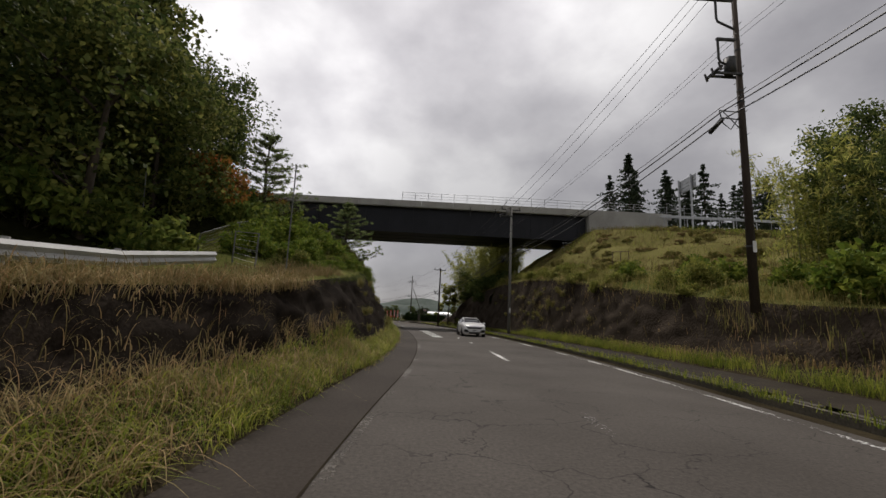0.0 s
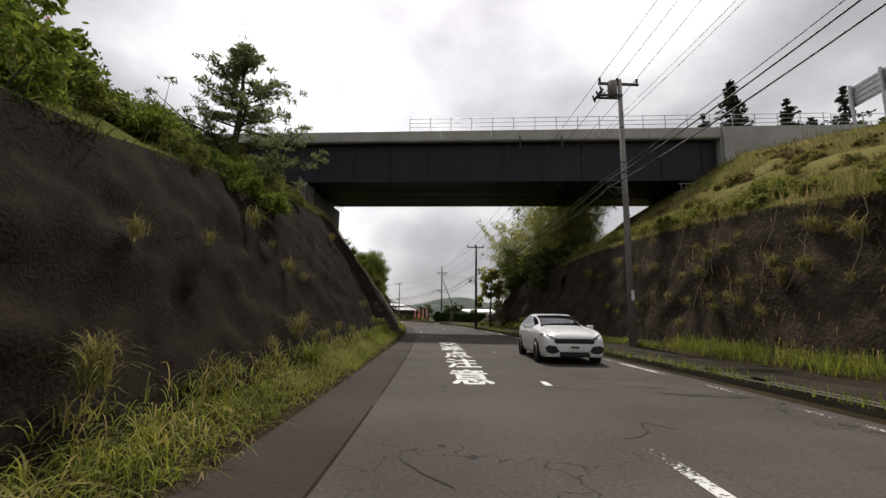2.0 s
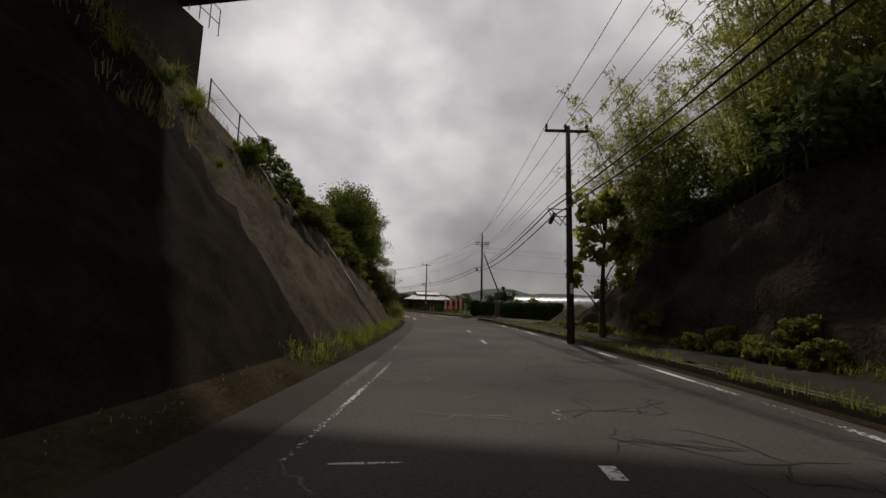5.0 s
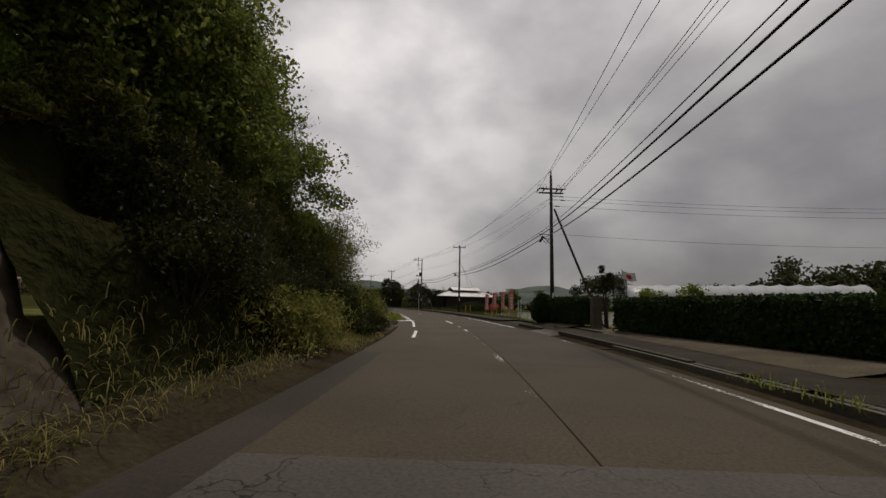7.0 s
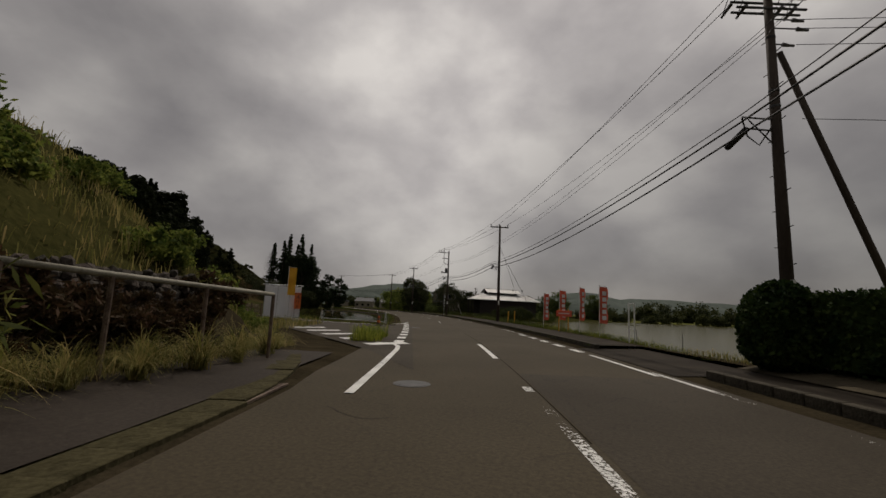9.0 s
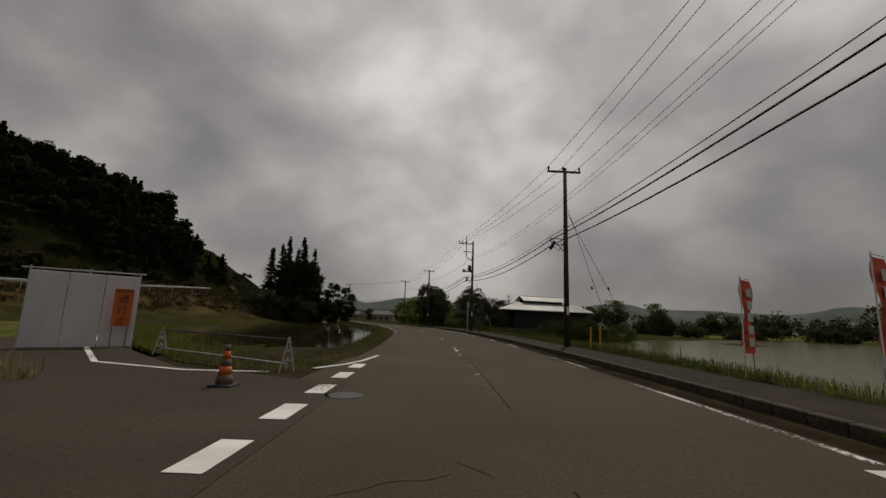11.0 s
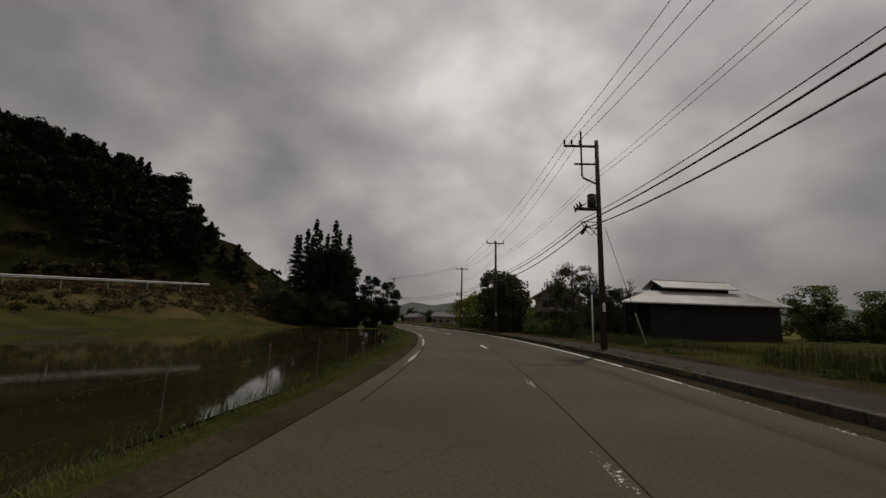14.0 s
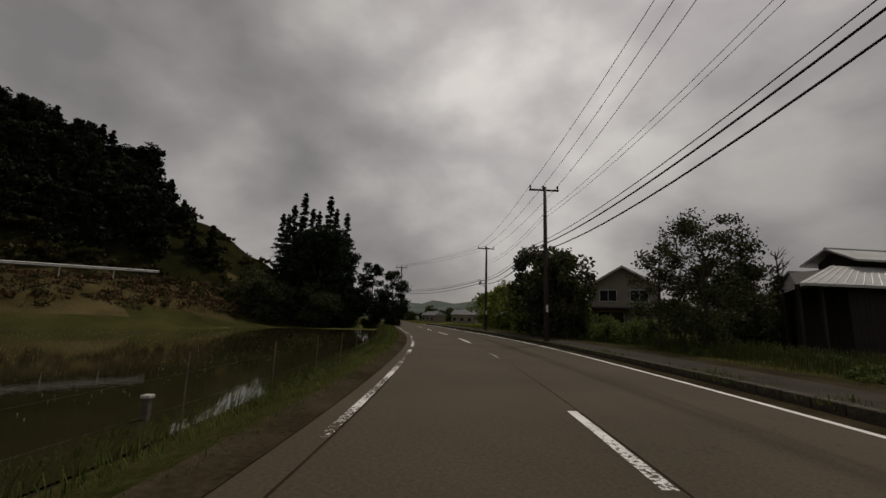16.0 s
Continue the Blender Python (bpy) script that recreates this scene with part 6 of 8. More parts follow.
treeline("far_trees", [(-16, 262), (30, 258), (90, 240), (140, 205)], 6.0, LEAF_FAR, 40, "far belt of mixed trees across the paddies", 120, 0.55, 46)
treeline("far_trees", [(60, 300), (120, 270), (165, 225), (200, 150)], 12, LEAF_FAR, 41, "taller belt of trees behind the fields", 100, 0.95, 44)
treeline("far_trees", [(-20, 205), (-5, 200), (12, 190)], 2.6, LEAF_FAR, 42, "scrub and small trees behind the barn", 44, 0.25, 70)
treeline("far_trees", [(24, 142), (34, 138), (42, 134)], 7.5, LEAF_FAR, 48, "dark wooded knoll behind the gardens", 46, 0.4, 90)
treeline("far_trees", [(20, 140), (45, 135), (60, 120), (75, 95)], 6, LEAF_FAR, 43, "dark trees behind the gardens", 60, 0.6)
treeline("far_trees", [(-70, 240), (-45, 225), (-25, 215)], 6, LEAF_FAR, 44, "dark trees beyond the house", 50, 0.7)
treeline("far_trees", [(-190, 300), (-150, 310), (-110, 300), (-80, 270)], 6, LEAF_FAR, 45, "trees at the end of the valley road", 60, 1.0)

# bluish distance haze is mixed into the hills' base colour
HAZY_HILL = material("hazed_wooded_hills", (0.035, 0.05, 0.04), (0.075, 0.095, 0.08), scale=0.02, rough=1.0, bump=0, fine=0.15)


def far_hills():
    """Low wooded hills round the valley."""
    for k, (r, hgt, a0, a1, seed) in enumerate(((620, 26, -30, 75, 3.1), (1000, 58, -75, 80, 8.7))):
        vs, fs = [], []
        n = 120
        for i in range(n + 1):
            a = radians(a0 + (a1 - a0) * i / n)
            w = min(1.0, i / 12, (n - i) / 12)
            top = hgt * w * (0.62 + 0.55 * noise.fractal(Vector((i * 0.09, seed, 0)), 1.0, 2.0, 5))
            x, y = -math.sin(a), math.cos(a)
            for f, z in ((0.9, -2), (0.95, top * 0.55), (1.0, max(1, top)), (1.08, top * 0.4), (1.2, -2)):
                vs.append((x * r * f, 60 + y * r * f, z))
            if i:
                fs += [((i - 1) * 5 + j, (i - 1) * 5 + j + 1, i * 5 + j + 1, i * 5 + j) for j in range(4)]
        structure("backdrop_hills" if k else "backdrop_ridge", Build().raw(vs, [f[::-1] for f in fs]), HAZY_HILL, "low wooded hills beyond the valley, with haze in their colour", "hills", True)


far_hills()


# ---------------------------------------------------------------- grasses
GRASS_BROWN = leaf_material("grass_brown", (0.07, 0.045, 0.018), (0.19, 0.125, 0.055), trans=0.25)
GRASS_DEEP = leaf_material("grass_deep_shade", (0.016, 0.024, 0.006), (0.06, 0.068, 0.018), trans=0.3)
GRASS_LIP = leaf_material("grass_dark_green", (0.026, 0.044, 0.009), (0.095, 0.115, 0.026), trans=0.35)


def heights(n, lo, hi, seed):
    return np.random.default_rng(seed).uniform(lo, hi, n)


def lay(n, s0, s1, d0, d1, z, seed):
    rng = np.random.default_rng(seed)
    x, y = along(rng.uniform(s0, s1, n), rng.uniform(min(d0, d1), max(d0, d1), n))
    return np.stack([x, y, np.full(n, z)], 1)


blades("verge_grass", strew(5000, -2, 13, -4.2, -5.5, 101, 0.3), heights(5000, 0.3, 0.65, 1), 0.01, GRASS_DRY, 111, "long dry straw-coloured roadside grass", 1.2, arch=True)
blades("verge_grass", strew(9000, -2, 14, -4.12, -5.3, 102, 0.3), heights(9000, 0.2, 0.5, 2), 0.0115, GRASS, 112, "green roadside grass among the straw", 1.15, arch=True)
blades("verge_grass", strew(15000, 11, 46, -4.1, -4.85, 103, 0.3), heights(15000, 0.14, 0.4, 3), 0.0115, GRASS, 113, "lush green grass along the foot of the cutting", 1.2, arch=True)
blades("verge_grass", strew(4000, 11, 38, -4.2, -4.9, 109, 0.12), heights(4000, 0.25, 0.5, 9), 0.012, GRASS_MIX, 119, "taller grass clumps along the foot of the cutting", 1.2, arch=True)
blades("verge_grass", strew(3400, 56, 75, -3.95, -4.5, 104, 0.25), heights(3400, 0.12, 0.4, 4), 0.011, GRASS, 114, "green grass along the foot of the cutting", 0.8)
blades("verge_grass", strew(1600, 10, 44, -3.95, -4.4, 105), heights(1600, 0.08, 0.22, 5), 0.012, GRASS_DRY, 115, "matted dry grass at the asphalt edge", 0.9)
blades("brow_grass", strew(6500, 0, 18, -6.3, -8.4, 106, 0.5), heights(6500, 0.25, 0.55, 6), 0.011, GRASS_STRAW, 116, "dry pampas grass on the brow above the cutting", 0.85)
blades("verge_grass", strew(6000, -3, 8, -5.2, -7.6, 110, 0.35), heights(6000, 0.3, 0.6, 10), 0.01, GRASS_DRY, 120, "dry straw grass covering the low bank", 1.2, arch=True)
blades("brow_grass", strew(4500, 14, 36, -7.2, -11, 107, 0.5), heights(4500, 0.25, 0.6, 7), 0.013, GRASS_DULL, 117, "mixed grass on the brow of the cutting", 0.65)
blades("brow_grass", strew(3000, 36, 52, -9.6, -12.5, 127, 0.5), heights(3000, 0.25, 0.6, 17), 0.016, GRASS_MIX, 127, "thin grass along the fenced brow", 0.7)
blades("brow_grass", strew(4500, 55, 80, -7.6, -12.5, 108, 0.5), heights(4500, 0.25, 0.55, 8), 0.013, GRASS_MIX, 118, "grass hanging over the brow beyond the bridge", 0.7)
blades("verge_grass", strew(8500, 2, 36, 5.85, 6.7, 121, 0.4), heights(8500, 0.25, 0.6, 11), 0.011, GRASS, 121, "green grass between sidewalk and cutting", 0.8)
blades("verge_grass", strew(5500, 36, 78, 5.85, 6.24, 243, 0.4), heights(5500, 0.12, 0.36, 49), 0.011, GRASS, 243, "short green grass at the foot of the shaded cutting", 0.9)
blades("verge_grass", strew(3500, 2, 40, 6.4, 8.6, 122, 0.3), heights(3500, 0.25, 0.5, 12), 0.02, GRASS_DRY, 122, "dry grass at the foot of the brown cutting", 0.7)
blades("gutter_weeds", strew(6500, 3, 80, 3.6, 4.05, 123, 0.35), heights(6500, 0.08, 0.3, 13), 0.011, GRASS, 123, "weeds growing in the silted roadside drain", 0.7)
blades("gutter_weeds", strew(900, 106, 142, 3.7, 4.02, 178, 0.3), heights(900, 0.03, 0.08, 43), 0.009, GRASS_LIP, 178, "small weeds along the kerb", 0.7)
blades("brow_grass", strew(12000, 6, 66, 8.3, 11, 124, 0.6), heights(12000, 0.4, 0.95, 14), 0.016, GRASS_MIX, 124, "tall mixed grass on the brow of the roadside cutting", 0.6)
blades("slope_grass", strew(9000, 14, 52, 12, 24, 125, 0.9), heights(9000, 0.3, 0.7, 15), 0.022, GRASS_STRAW, 125, "dry straw grass on the embankment", 0.6)
blades("slope_grass", strew(6500, 14, 52, 12, 28, 126, 0.9), heights(6500, 0.3, 0.7, 16), 0.022, GRASS, 126, "green grass on the embankment", 0.6)
blades("bank_grass", strew(2800, 74, 89, -4.1, -5.4, 131, 0.3), heights(2800, 0.15, 0.42, 21), 0.011, GRASS_MIX, 131, "rank grass along the overgrown bank", 1.1, arch=True)
blades("bank_grass", strew(1800, 83, 90, -3.75, -4.6, 135, 0.25), heights(1800, 0.1, 0.26, 25), 0.011, GRASS_MIX, 135, "dry matted grass at the foot of the overgrown bank", 1.2, arch=True)
blades("bank_grass", strew(4200, 89, 103, -5.6, -6.7, 132, 0.4), heights(4200, 0.3, 0.7, 22), 0.011, GRASS_MIX, 132, "tall weeds in front of the pipe railing", 1.0, arch=True)
blades("hill_grass", strew(11000, 92, 118, -8, -19, 133, 0.7), heights(11000, 0.25, 0.65, 23), 0.026, GRASS_MIX, 133, "tall grass on the hillside above the side road", 0.5)
blades("verge_grass", strew(260, 46, 56, -3.95, -4.4, 128, 0.3), heights(260, 0.06, 0.16, 18), 0.01, GRASS_MIX, 128, "sparse weeds in the shade of the bridge", 0.8)
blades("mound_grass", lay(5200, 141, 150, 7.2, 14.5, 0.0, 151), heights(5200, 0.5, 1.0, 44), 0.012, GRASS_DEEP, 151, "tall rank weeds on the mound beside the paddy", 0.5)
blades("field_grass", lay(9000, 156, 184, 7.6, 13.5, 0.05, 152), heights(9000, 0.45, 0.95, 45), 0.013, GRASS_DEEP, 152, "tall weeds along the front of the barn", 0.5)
blades("gutter_weeds", strew(3200, 146, 205, 3.75, 4.7, 180, 0.3), heights(3200, 0.05, 0.2, 46), 0.013, GRASS_DULL, 180, "weeds creeping over the kerb", 0.7)
blades("paddy_stubble", lay(5000, 124, 192, -8, -26, -0.37, 153), heights(5000, 0.04, 0.1, 47), 0.012, GRASS_DRY, 153, "brown rice stubble in the mud", 0.6)
blades("island_grass", strew(1300, 105.5, 108.5, -3.5, -4.6, 134, 0.2), heights(1300, 0.3, 0.75, 24), 0.016, GRASS, 134, "clump of green grass at the road mouth", 0.6)


blades("paddy_edge_grass", lay(14000, 121, 172, -3.85, -5.4, -0.1, 141), heights(14000, 0.1, 0.3, 31), 0.009, GRASS_LIP, 141, "short green grass on the paddy edge", 0.9)
blades("paddy_edge_grass", lay(5000, 172, 215, -3.9, -5.6, -0.1, 142), heights(5000, 0.2, 0.4, 32), 0.03, GRASS_LIP, 142, "green grass on the far paddy edge", 0.5)
blades("paddy_shoots", lay(4500, 128, 200, -14, -44, -0.36, 144), heights(4500, 0.06, 0.16, 34), 0.016, GRASS_EDGE, 144, "young rice and stubble standing in the paddy", 0.5)
blades("field_grass", strew(3000, 105, 122, 5.9, 8.0, 145), heights(3000, 0.18, 0.45, 35), 0.014, GRASS_EDGE, 145, "green grass between sidewalk and flooded paddy", 0.6)
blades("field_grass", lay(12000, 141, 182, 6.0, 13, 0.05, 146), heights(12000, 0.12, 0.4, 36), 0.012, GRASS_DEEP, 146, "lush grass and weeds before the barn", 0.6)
blades("field_grass", lay(5000, 142, 185, 6.0, 20, 0.05, 147), heights(5000, 0.15, 0.45, 37), 0.012, GRASS_LIP, 147, "yellowing weeds before the barn", 0.6)
blades("field_grass", lay(5000, 180, 230, 5.0, 14, 0.05, 148), heights(5000, 0.25, 0.5, 38), 0.04, GRASS_EDGE, 148, "grass along the farther road", 0.5)
blades("garden_grass", lay(2600, 84, 104, 5.9, 7.2, 0.15, 149), heights(2600, 0.08, 0.25, 39), 0.014, GRASS_MIX, 149, "thin grass before the hedges", 0.6)
blades("field_grass", strew(8000, 119, 143, 5.95, 8.9, 238), heights(8000, 0.18, 0.5, 48), 0.012, GRASS_LIP, 238, "dull green grass between sidewalk and flooded paddy", 0.7)
blades("reeds", lay(500, 106, 119, 8.2, 9.2, -0.35, 150), heights(500, 0.3, 0.6, 40), 0.012, GRASS_DULL, 150, "reeds at the edge of the flooded paddy", 0.3)

rng2 = np.random.default_rng(170)
rough = []
for _ in range(5000):
    x = rng2.uniform(-56, -24.5)
    rough.append((x, side_edge(x) + abs(rng2.normal()) * 1.5 + 0.1, -0.14))
blades("field_edge_grass", np.array(rough), heights(5000, 0.15, 0.45, 42), 0.014, GRASS_EDGE, 177, "rough grass between the side road and the paddy", 0.6)
dry = []
while len(dry) < 5200:
    x, y = rng2.uniform(-104, -66), rng2.uniform(100, 186)
    z = plain(x, y)
    if 1.2 < z < 6.3:
        dry.append((x, y, z - 0.1))
blades("bank_scrub", np.array(dry), heights(5200, 0.2, 0.6, 41), 0.09, GRASS_BROWN, 171, "brown dry grass on the bank below the upper road", 1.1)
BRUSH = leaf_material("brown_brush", (0.03, 0.021, 0.01), (0.1, 0.066, 0.032), trans=0.25)
rng3 = np.random.default_rng(83)
for mat, step, seed, label in ((BRUSH, 9, 0, "brown leafless brush on the bank below the upper road"), (SCRUB, 17, 5, "dark green brush on the bank below the upper road")):
    heads = np.array(dry)[seed::step] + [0, 0, 0.3]
    v, q = leaf_quads(clumps(heads, rng3.uniform(0.3, 1.0, len(heads)), 44, rng3, 0.55), 0.2, rng3, 2.2)
    tagged(part("bank_brush", array_mesh("bank_brush", v, q, mat)), label, "brush", kind="stuff")


def brow_feet(n, table, s0, s1, seed):
    """Places close to the brow of a cutting, on both sides of its edge."""
    rng = np.random.default_rng(seed)
    out = []
    heads = rng.uniform(s0, s1, n // 14)
    for i in range(n):
        s = heads[rng.integers(len(heads))] + rng.normal() * 0.2
        d, z = section(table, s)[2]
        out.append((*at(s, d + rng.normal() * 0.16)[:2], z - 0.12 + 0.05 * rng.normal()))
    return np.array(out)


blades("brow_grass", brow_feet(3200, LEFT, 14, 54, 136), heights(3200, 0.15, 0.42, 26), 0.011, GRASS_DULL, 136, "ragged grass overhanging the brow of the dark cutting", 1.5, arch=True)
blades("brow_grass", brow_feet(3200, LEFT, -2, 11, 249), heights(3200, 0.3, 0.65, 50), 0.011, GRASS_DRY, 249, "golden dry grass drooping over the low brow", 1.5, arch=True)
blades("brow_grass", brow_feet(3600, RIGHT, 8, 56, 137), heights(3600, 0.2, 0.55, 27), 0.013, GRASS_MIX, 137, "ragged grass overhanging the brow of the brown cutting", 1.5, arch=True)


def tuft(mat, seed, label, n=130, h=0.62, w=0.012):
    rng = np.random.default_rng(seed)
    t = blades("grass_tuft", rng.normal(size=(n, 3)) * [0.06, 0.06, 0.05], rng.uniform(0.6, 1.1, n) * h, w, mat, seed, label, 1.05, arch=True)
    del t["kind"]
    return tagged(t, category="grass tuft", group="tufts on the cutting")


def on_face(table, s, f):
    row = section(table, s)
    d, z = row[1] * (1 - f) + row[2] * f
    return tuple(at(s, d + (0.22 if d < 0 else -0.22), z + 0.05))


rng1 = np.random.default_rng(77)
tuft_spots = [on_face(LEFT, s, f) for s, f in ((15.8, .16), (16.8, .4), (18.2, .4), (19, .84), (19.1, .68), (23.9, .13), (24, .17), (25.2, .55), (27, .57), (27.4, .12), (29.8, .7),
                                               (28.9, .15), (29.6, .2), (30.4, .09), (30.2, .58), (30.6, .45), (31.5, .4), (32.4, .12), (34, .09), (39.1, .22), (39.4, .11), (40.8, .1), (42.4, .08), (42.6, .74), (44, .21), (44.8, .17))]
plant(tuft(GRASS, 117, "large drooping grass clump at the foot of the cutting", 160, 0.8, 0.014), [tuple(at(s, d, 0.25)) for s, d in ((42.2, -4.7), (29.2, -4.6), (37.0, -4.7))], 118, 0.9, 1.1)
plant(tuft(GRASS_MIX, 160, "arching grass tuft growing out of the dark cutting", 100, 0.48, 0.009), tuft_spots, 61, 0.5, 1.15)
tuft_spots = [on_face(RIGHT, s, f) for s, f in ((38.8, .62), (35.4, .52), (34.6, .69), (34.6, .34), (33.3, .29), (32.4, .22), (31.7, .82), (31.2, .48), (30.8, .91), (32, .48), (35.7, .3), (39.4, .88), (38.1, .39), (36, .75), (35.2, .78),
                                                (35.6, .55), (37, .35), (34.7, .33), (35.8, .13), (36.6, .95), (38.6, .62), (25.3, .33), (33.8, .32), (31.9, .43), (35.3, .64), (31.4, .8))]
tuft_spots += [on_face(RIGHT, rng1.uniform(28, 44), rng1.uniform(0.15, 0.95)) for _ in range(14)]
plant(tuft(GRASS_MIX, 161, "yellowing tuft with roots on the brown cutting", 100, 0.42, 0.009), tuft_spots, 62, 0.5, 1.1)
tuft_spots = [on_face(LEFT, rng1.uniform(56, 79), rng1.uniform(0.45, 0.98)) for _ in range(26)]
plant(tuft(GRASS, 162, "green tuft on the cutting beyond the bridge", 110, 0.5), tuft_spots, 63, 0.6, 1.4)
# dry vines and roots hanging on the right cutting
for k in range(13):
    s = 30 + 1.0 * k + rng1.normal() * 0.6
    pts = [Vector(on_face(RIGHT, s + rng1.normal() * 0.12, f)) + Vector((-0.12, 0, 0)) for f in np.linspace(0.95, rng1.uniform(0.2, 0.6), 6)]
    tagged(part("hanging_root", Build().tube(pts, 0.009, 4), material("dry_root", (0.1, 0.083, 0.055), (0.22, 0.18, 0.12), scale=4) if k == 0 else bpy.data.materials["dry_root"]), "dry pale root hanging down the cutting", "root", "hanging roots")
# white seepage streaks below the brow
LIME = material("lime_streak", (0.3, 0.29, 0.26), (0.5, 0.48, 0.44), scale=3, rough=0.9, bump=0.2)
for s, f0, f1, w in ((66.5, 0.75, 0.02, 0.16), (63.5, 0.9, 0.45, 0.12), (62.5, 0.95, 0.7, 0.1)):
    a, b = Vector(on_face(LEFT, s, f0)), Vector(on_face(LEFT, s + 0.6, f1))
    v = []
    for t in np.linspace(0, 1, 8):
        p = a.lerp(b, t) + Vector((-0.1, 0.06 * math.sin(6 * t), 0.0))
        v += [tuple(p), tuple(p + Vector((0.0, 0.5 * w * (0.6 + 0.4 * math.sin(5 * t)), 0))), tuple(p + Vector((-0.2, w * 0.25, -0.12)))]
    fs = [(3 * i + j, 3 * i + (j + 1) % 3, 3 * i + 3 + (j + 1) % 3, 3 * i + 3 + j) for i in range(7) for j in range(3)]
    tagged(part("drain_chute", Build().raw(v, fs), LIME), "pale concrete drain chute down the cutting", "drain chute", "drain chutes")

plant(shrub(1.7, 2.7, LEAF_MOUND, 239, "dense dark bush on the mound beside the paddy", 210, 0.055, 50), [tuple(at(s, d, 0.0)) for s, d in ((147.6, 10.9), (145.9, 10.9), (144.3, 11.0), (142.7, 11.3), (145.2, 12.4), (143.6, 12.5), (147.0, 12.2))], 240, 0.72, 0.98)
plant(tuft(GRASS_DULL, 241, "yellow-green weed clump at the foot of the mound", 170, 0.7), [tuple(at(s, d, 0.1)) for s, d in ((145.6, 8.9), (146.8, 8.3), (143.8, 9.4), (142.3, 10.0))], 242, 0.8, 1.2)
face = [on_face(LEFT, s, f) for s, f in zip(rng1.uniform(61, 78, 40), rng1.uniform(0.62, 1.02, 40) ** 0.8)]
plant(shrub(0.8, 1.4, LEAF_OLIVE, 244, "olive weeds hanging over the pale cutting", 130, 0.035, 26, "weed_clump", 3.6), face[:24], 245, 0.45, 1.0)
plant(shrub(0.8, 1.3, LEAF_FRESH, 246, "green leafy weeds on the face of the pale cutting", 110, 0.05, 24, "weed_clump"), face[24:], 247, 0.45, 1.0)
plant(shrub(0.8, 1.5, LEAF_DARK, 172, "dark weed clump in the grass beside the sidewalk", 70, 0.06, 18, "weed_clump"), [tuple(at(s, d, 0.1)) for s, d in ((147, 7.4), (151, 9), (154, 7.2), (158, 8.5), (160, 11), (163, 7.5), (166, 9.5), (169, 7.6), (172, 9.2), (149, 12), (156, 13))], 173, 0.35, 0.65)
hang = [on_face(RIGHT, s, f) for s, f in zip(rng1.uniform(30, 47, 14), rng1.uniform(0.5, 1.0, 14))]
plant(tuft(GRASS_MIX, 174, "yellow-green creeper hanging on the brown cutting", 110, 0.5), hang, 175, 0.6, 1.4)
plant(tuft(GRASS_MIX, 176, "rank grass clump before the stone wall", 220, 0.8, 0.01), [tuple(at(s, d, land(s, d))) for s, d in ((93.0, -5.7), (93.6, -5.9), (94.1, -5.4), (94.9, -5.9), (95.4, -5.6), (96.3, -5.4), (97.0, -5.8), (97.5, -5.3), (98.6, -5.2), (99.4, -5.6), (100.2, -5.3), (101.5, -5.6))], 179, 0.7, 1.25)


# ---------------------------------------------------------------- rails, fences and signs
def guardrail(pts, step, label, name="guardrail"):
    """A white beam on posts along a line."""
    g = thing(name, label, "guardrail", "guardrails")
    pts = [Vector(p) for p in pts]
    prof = [(-0.02, 0.0), (0.05, 0.08), (0.0, 0.16), (0.05, 0.24), (-0.02, 0.32)]
    for a, b in zip(pts, pts[1:]):
        way = (b - a).normalized()
        n = Vector((way.y, -way.x, 0))
        v = [p + n * x + Vector((0, 0, 0.42 + z)) for p in (a, b) for x, z in prof] + [p + n * (x - 0.03) + Vector((0, 0, 0.42 + z)) for p in (a, b) for x, z in prof]
        rim = [(0, 5, 15, 10), (4, 14, 19, 9)]
        part("beam", Build().raw([tuple(p) for p in v], [(i, i + 1, i + 6, i + 5) for i in range(4)] + [(i + 10, i + 15, i + 16, i + 11) for i in range(4)] + rim), RAIL_WHITE, g, "weathered white corrugated steel beam")
    post = Build().rod((0, 0, -0.5), (0, 0, 0.78), 0.06, n=8).mesh("post", RAIL_WHITE)
    for a, b in zip(pts, pts[1:]):
        n = max(1, int((b - a).length / step))
        for i in range(n):
            ob = part("post", post, None, g)
            ob.location = a.lerp(b, i / n) - Vector((0.09, 0, 0)) * (1 if name == "guardrail" else -1)
    return g


guardrail([(x + 0.5, y, z + 0.4) for x, y, z in ((-76.7, 90, 2.25), (-80, 105, 2.4), (-83.5, 121, 2.9), (-87, 137, 3.4), (-91.5, 151.5, 4.15), (-96, 166, 4.9))], 4.0, "long white guardrail on the upper road before the ridge")
guardrail([at(s, -8.6, land(s, -8.6) - 0.12) for s in (-4, 0, 4, 8, 11.5)], 2.0, "white guardrail on the lane above the cutting")


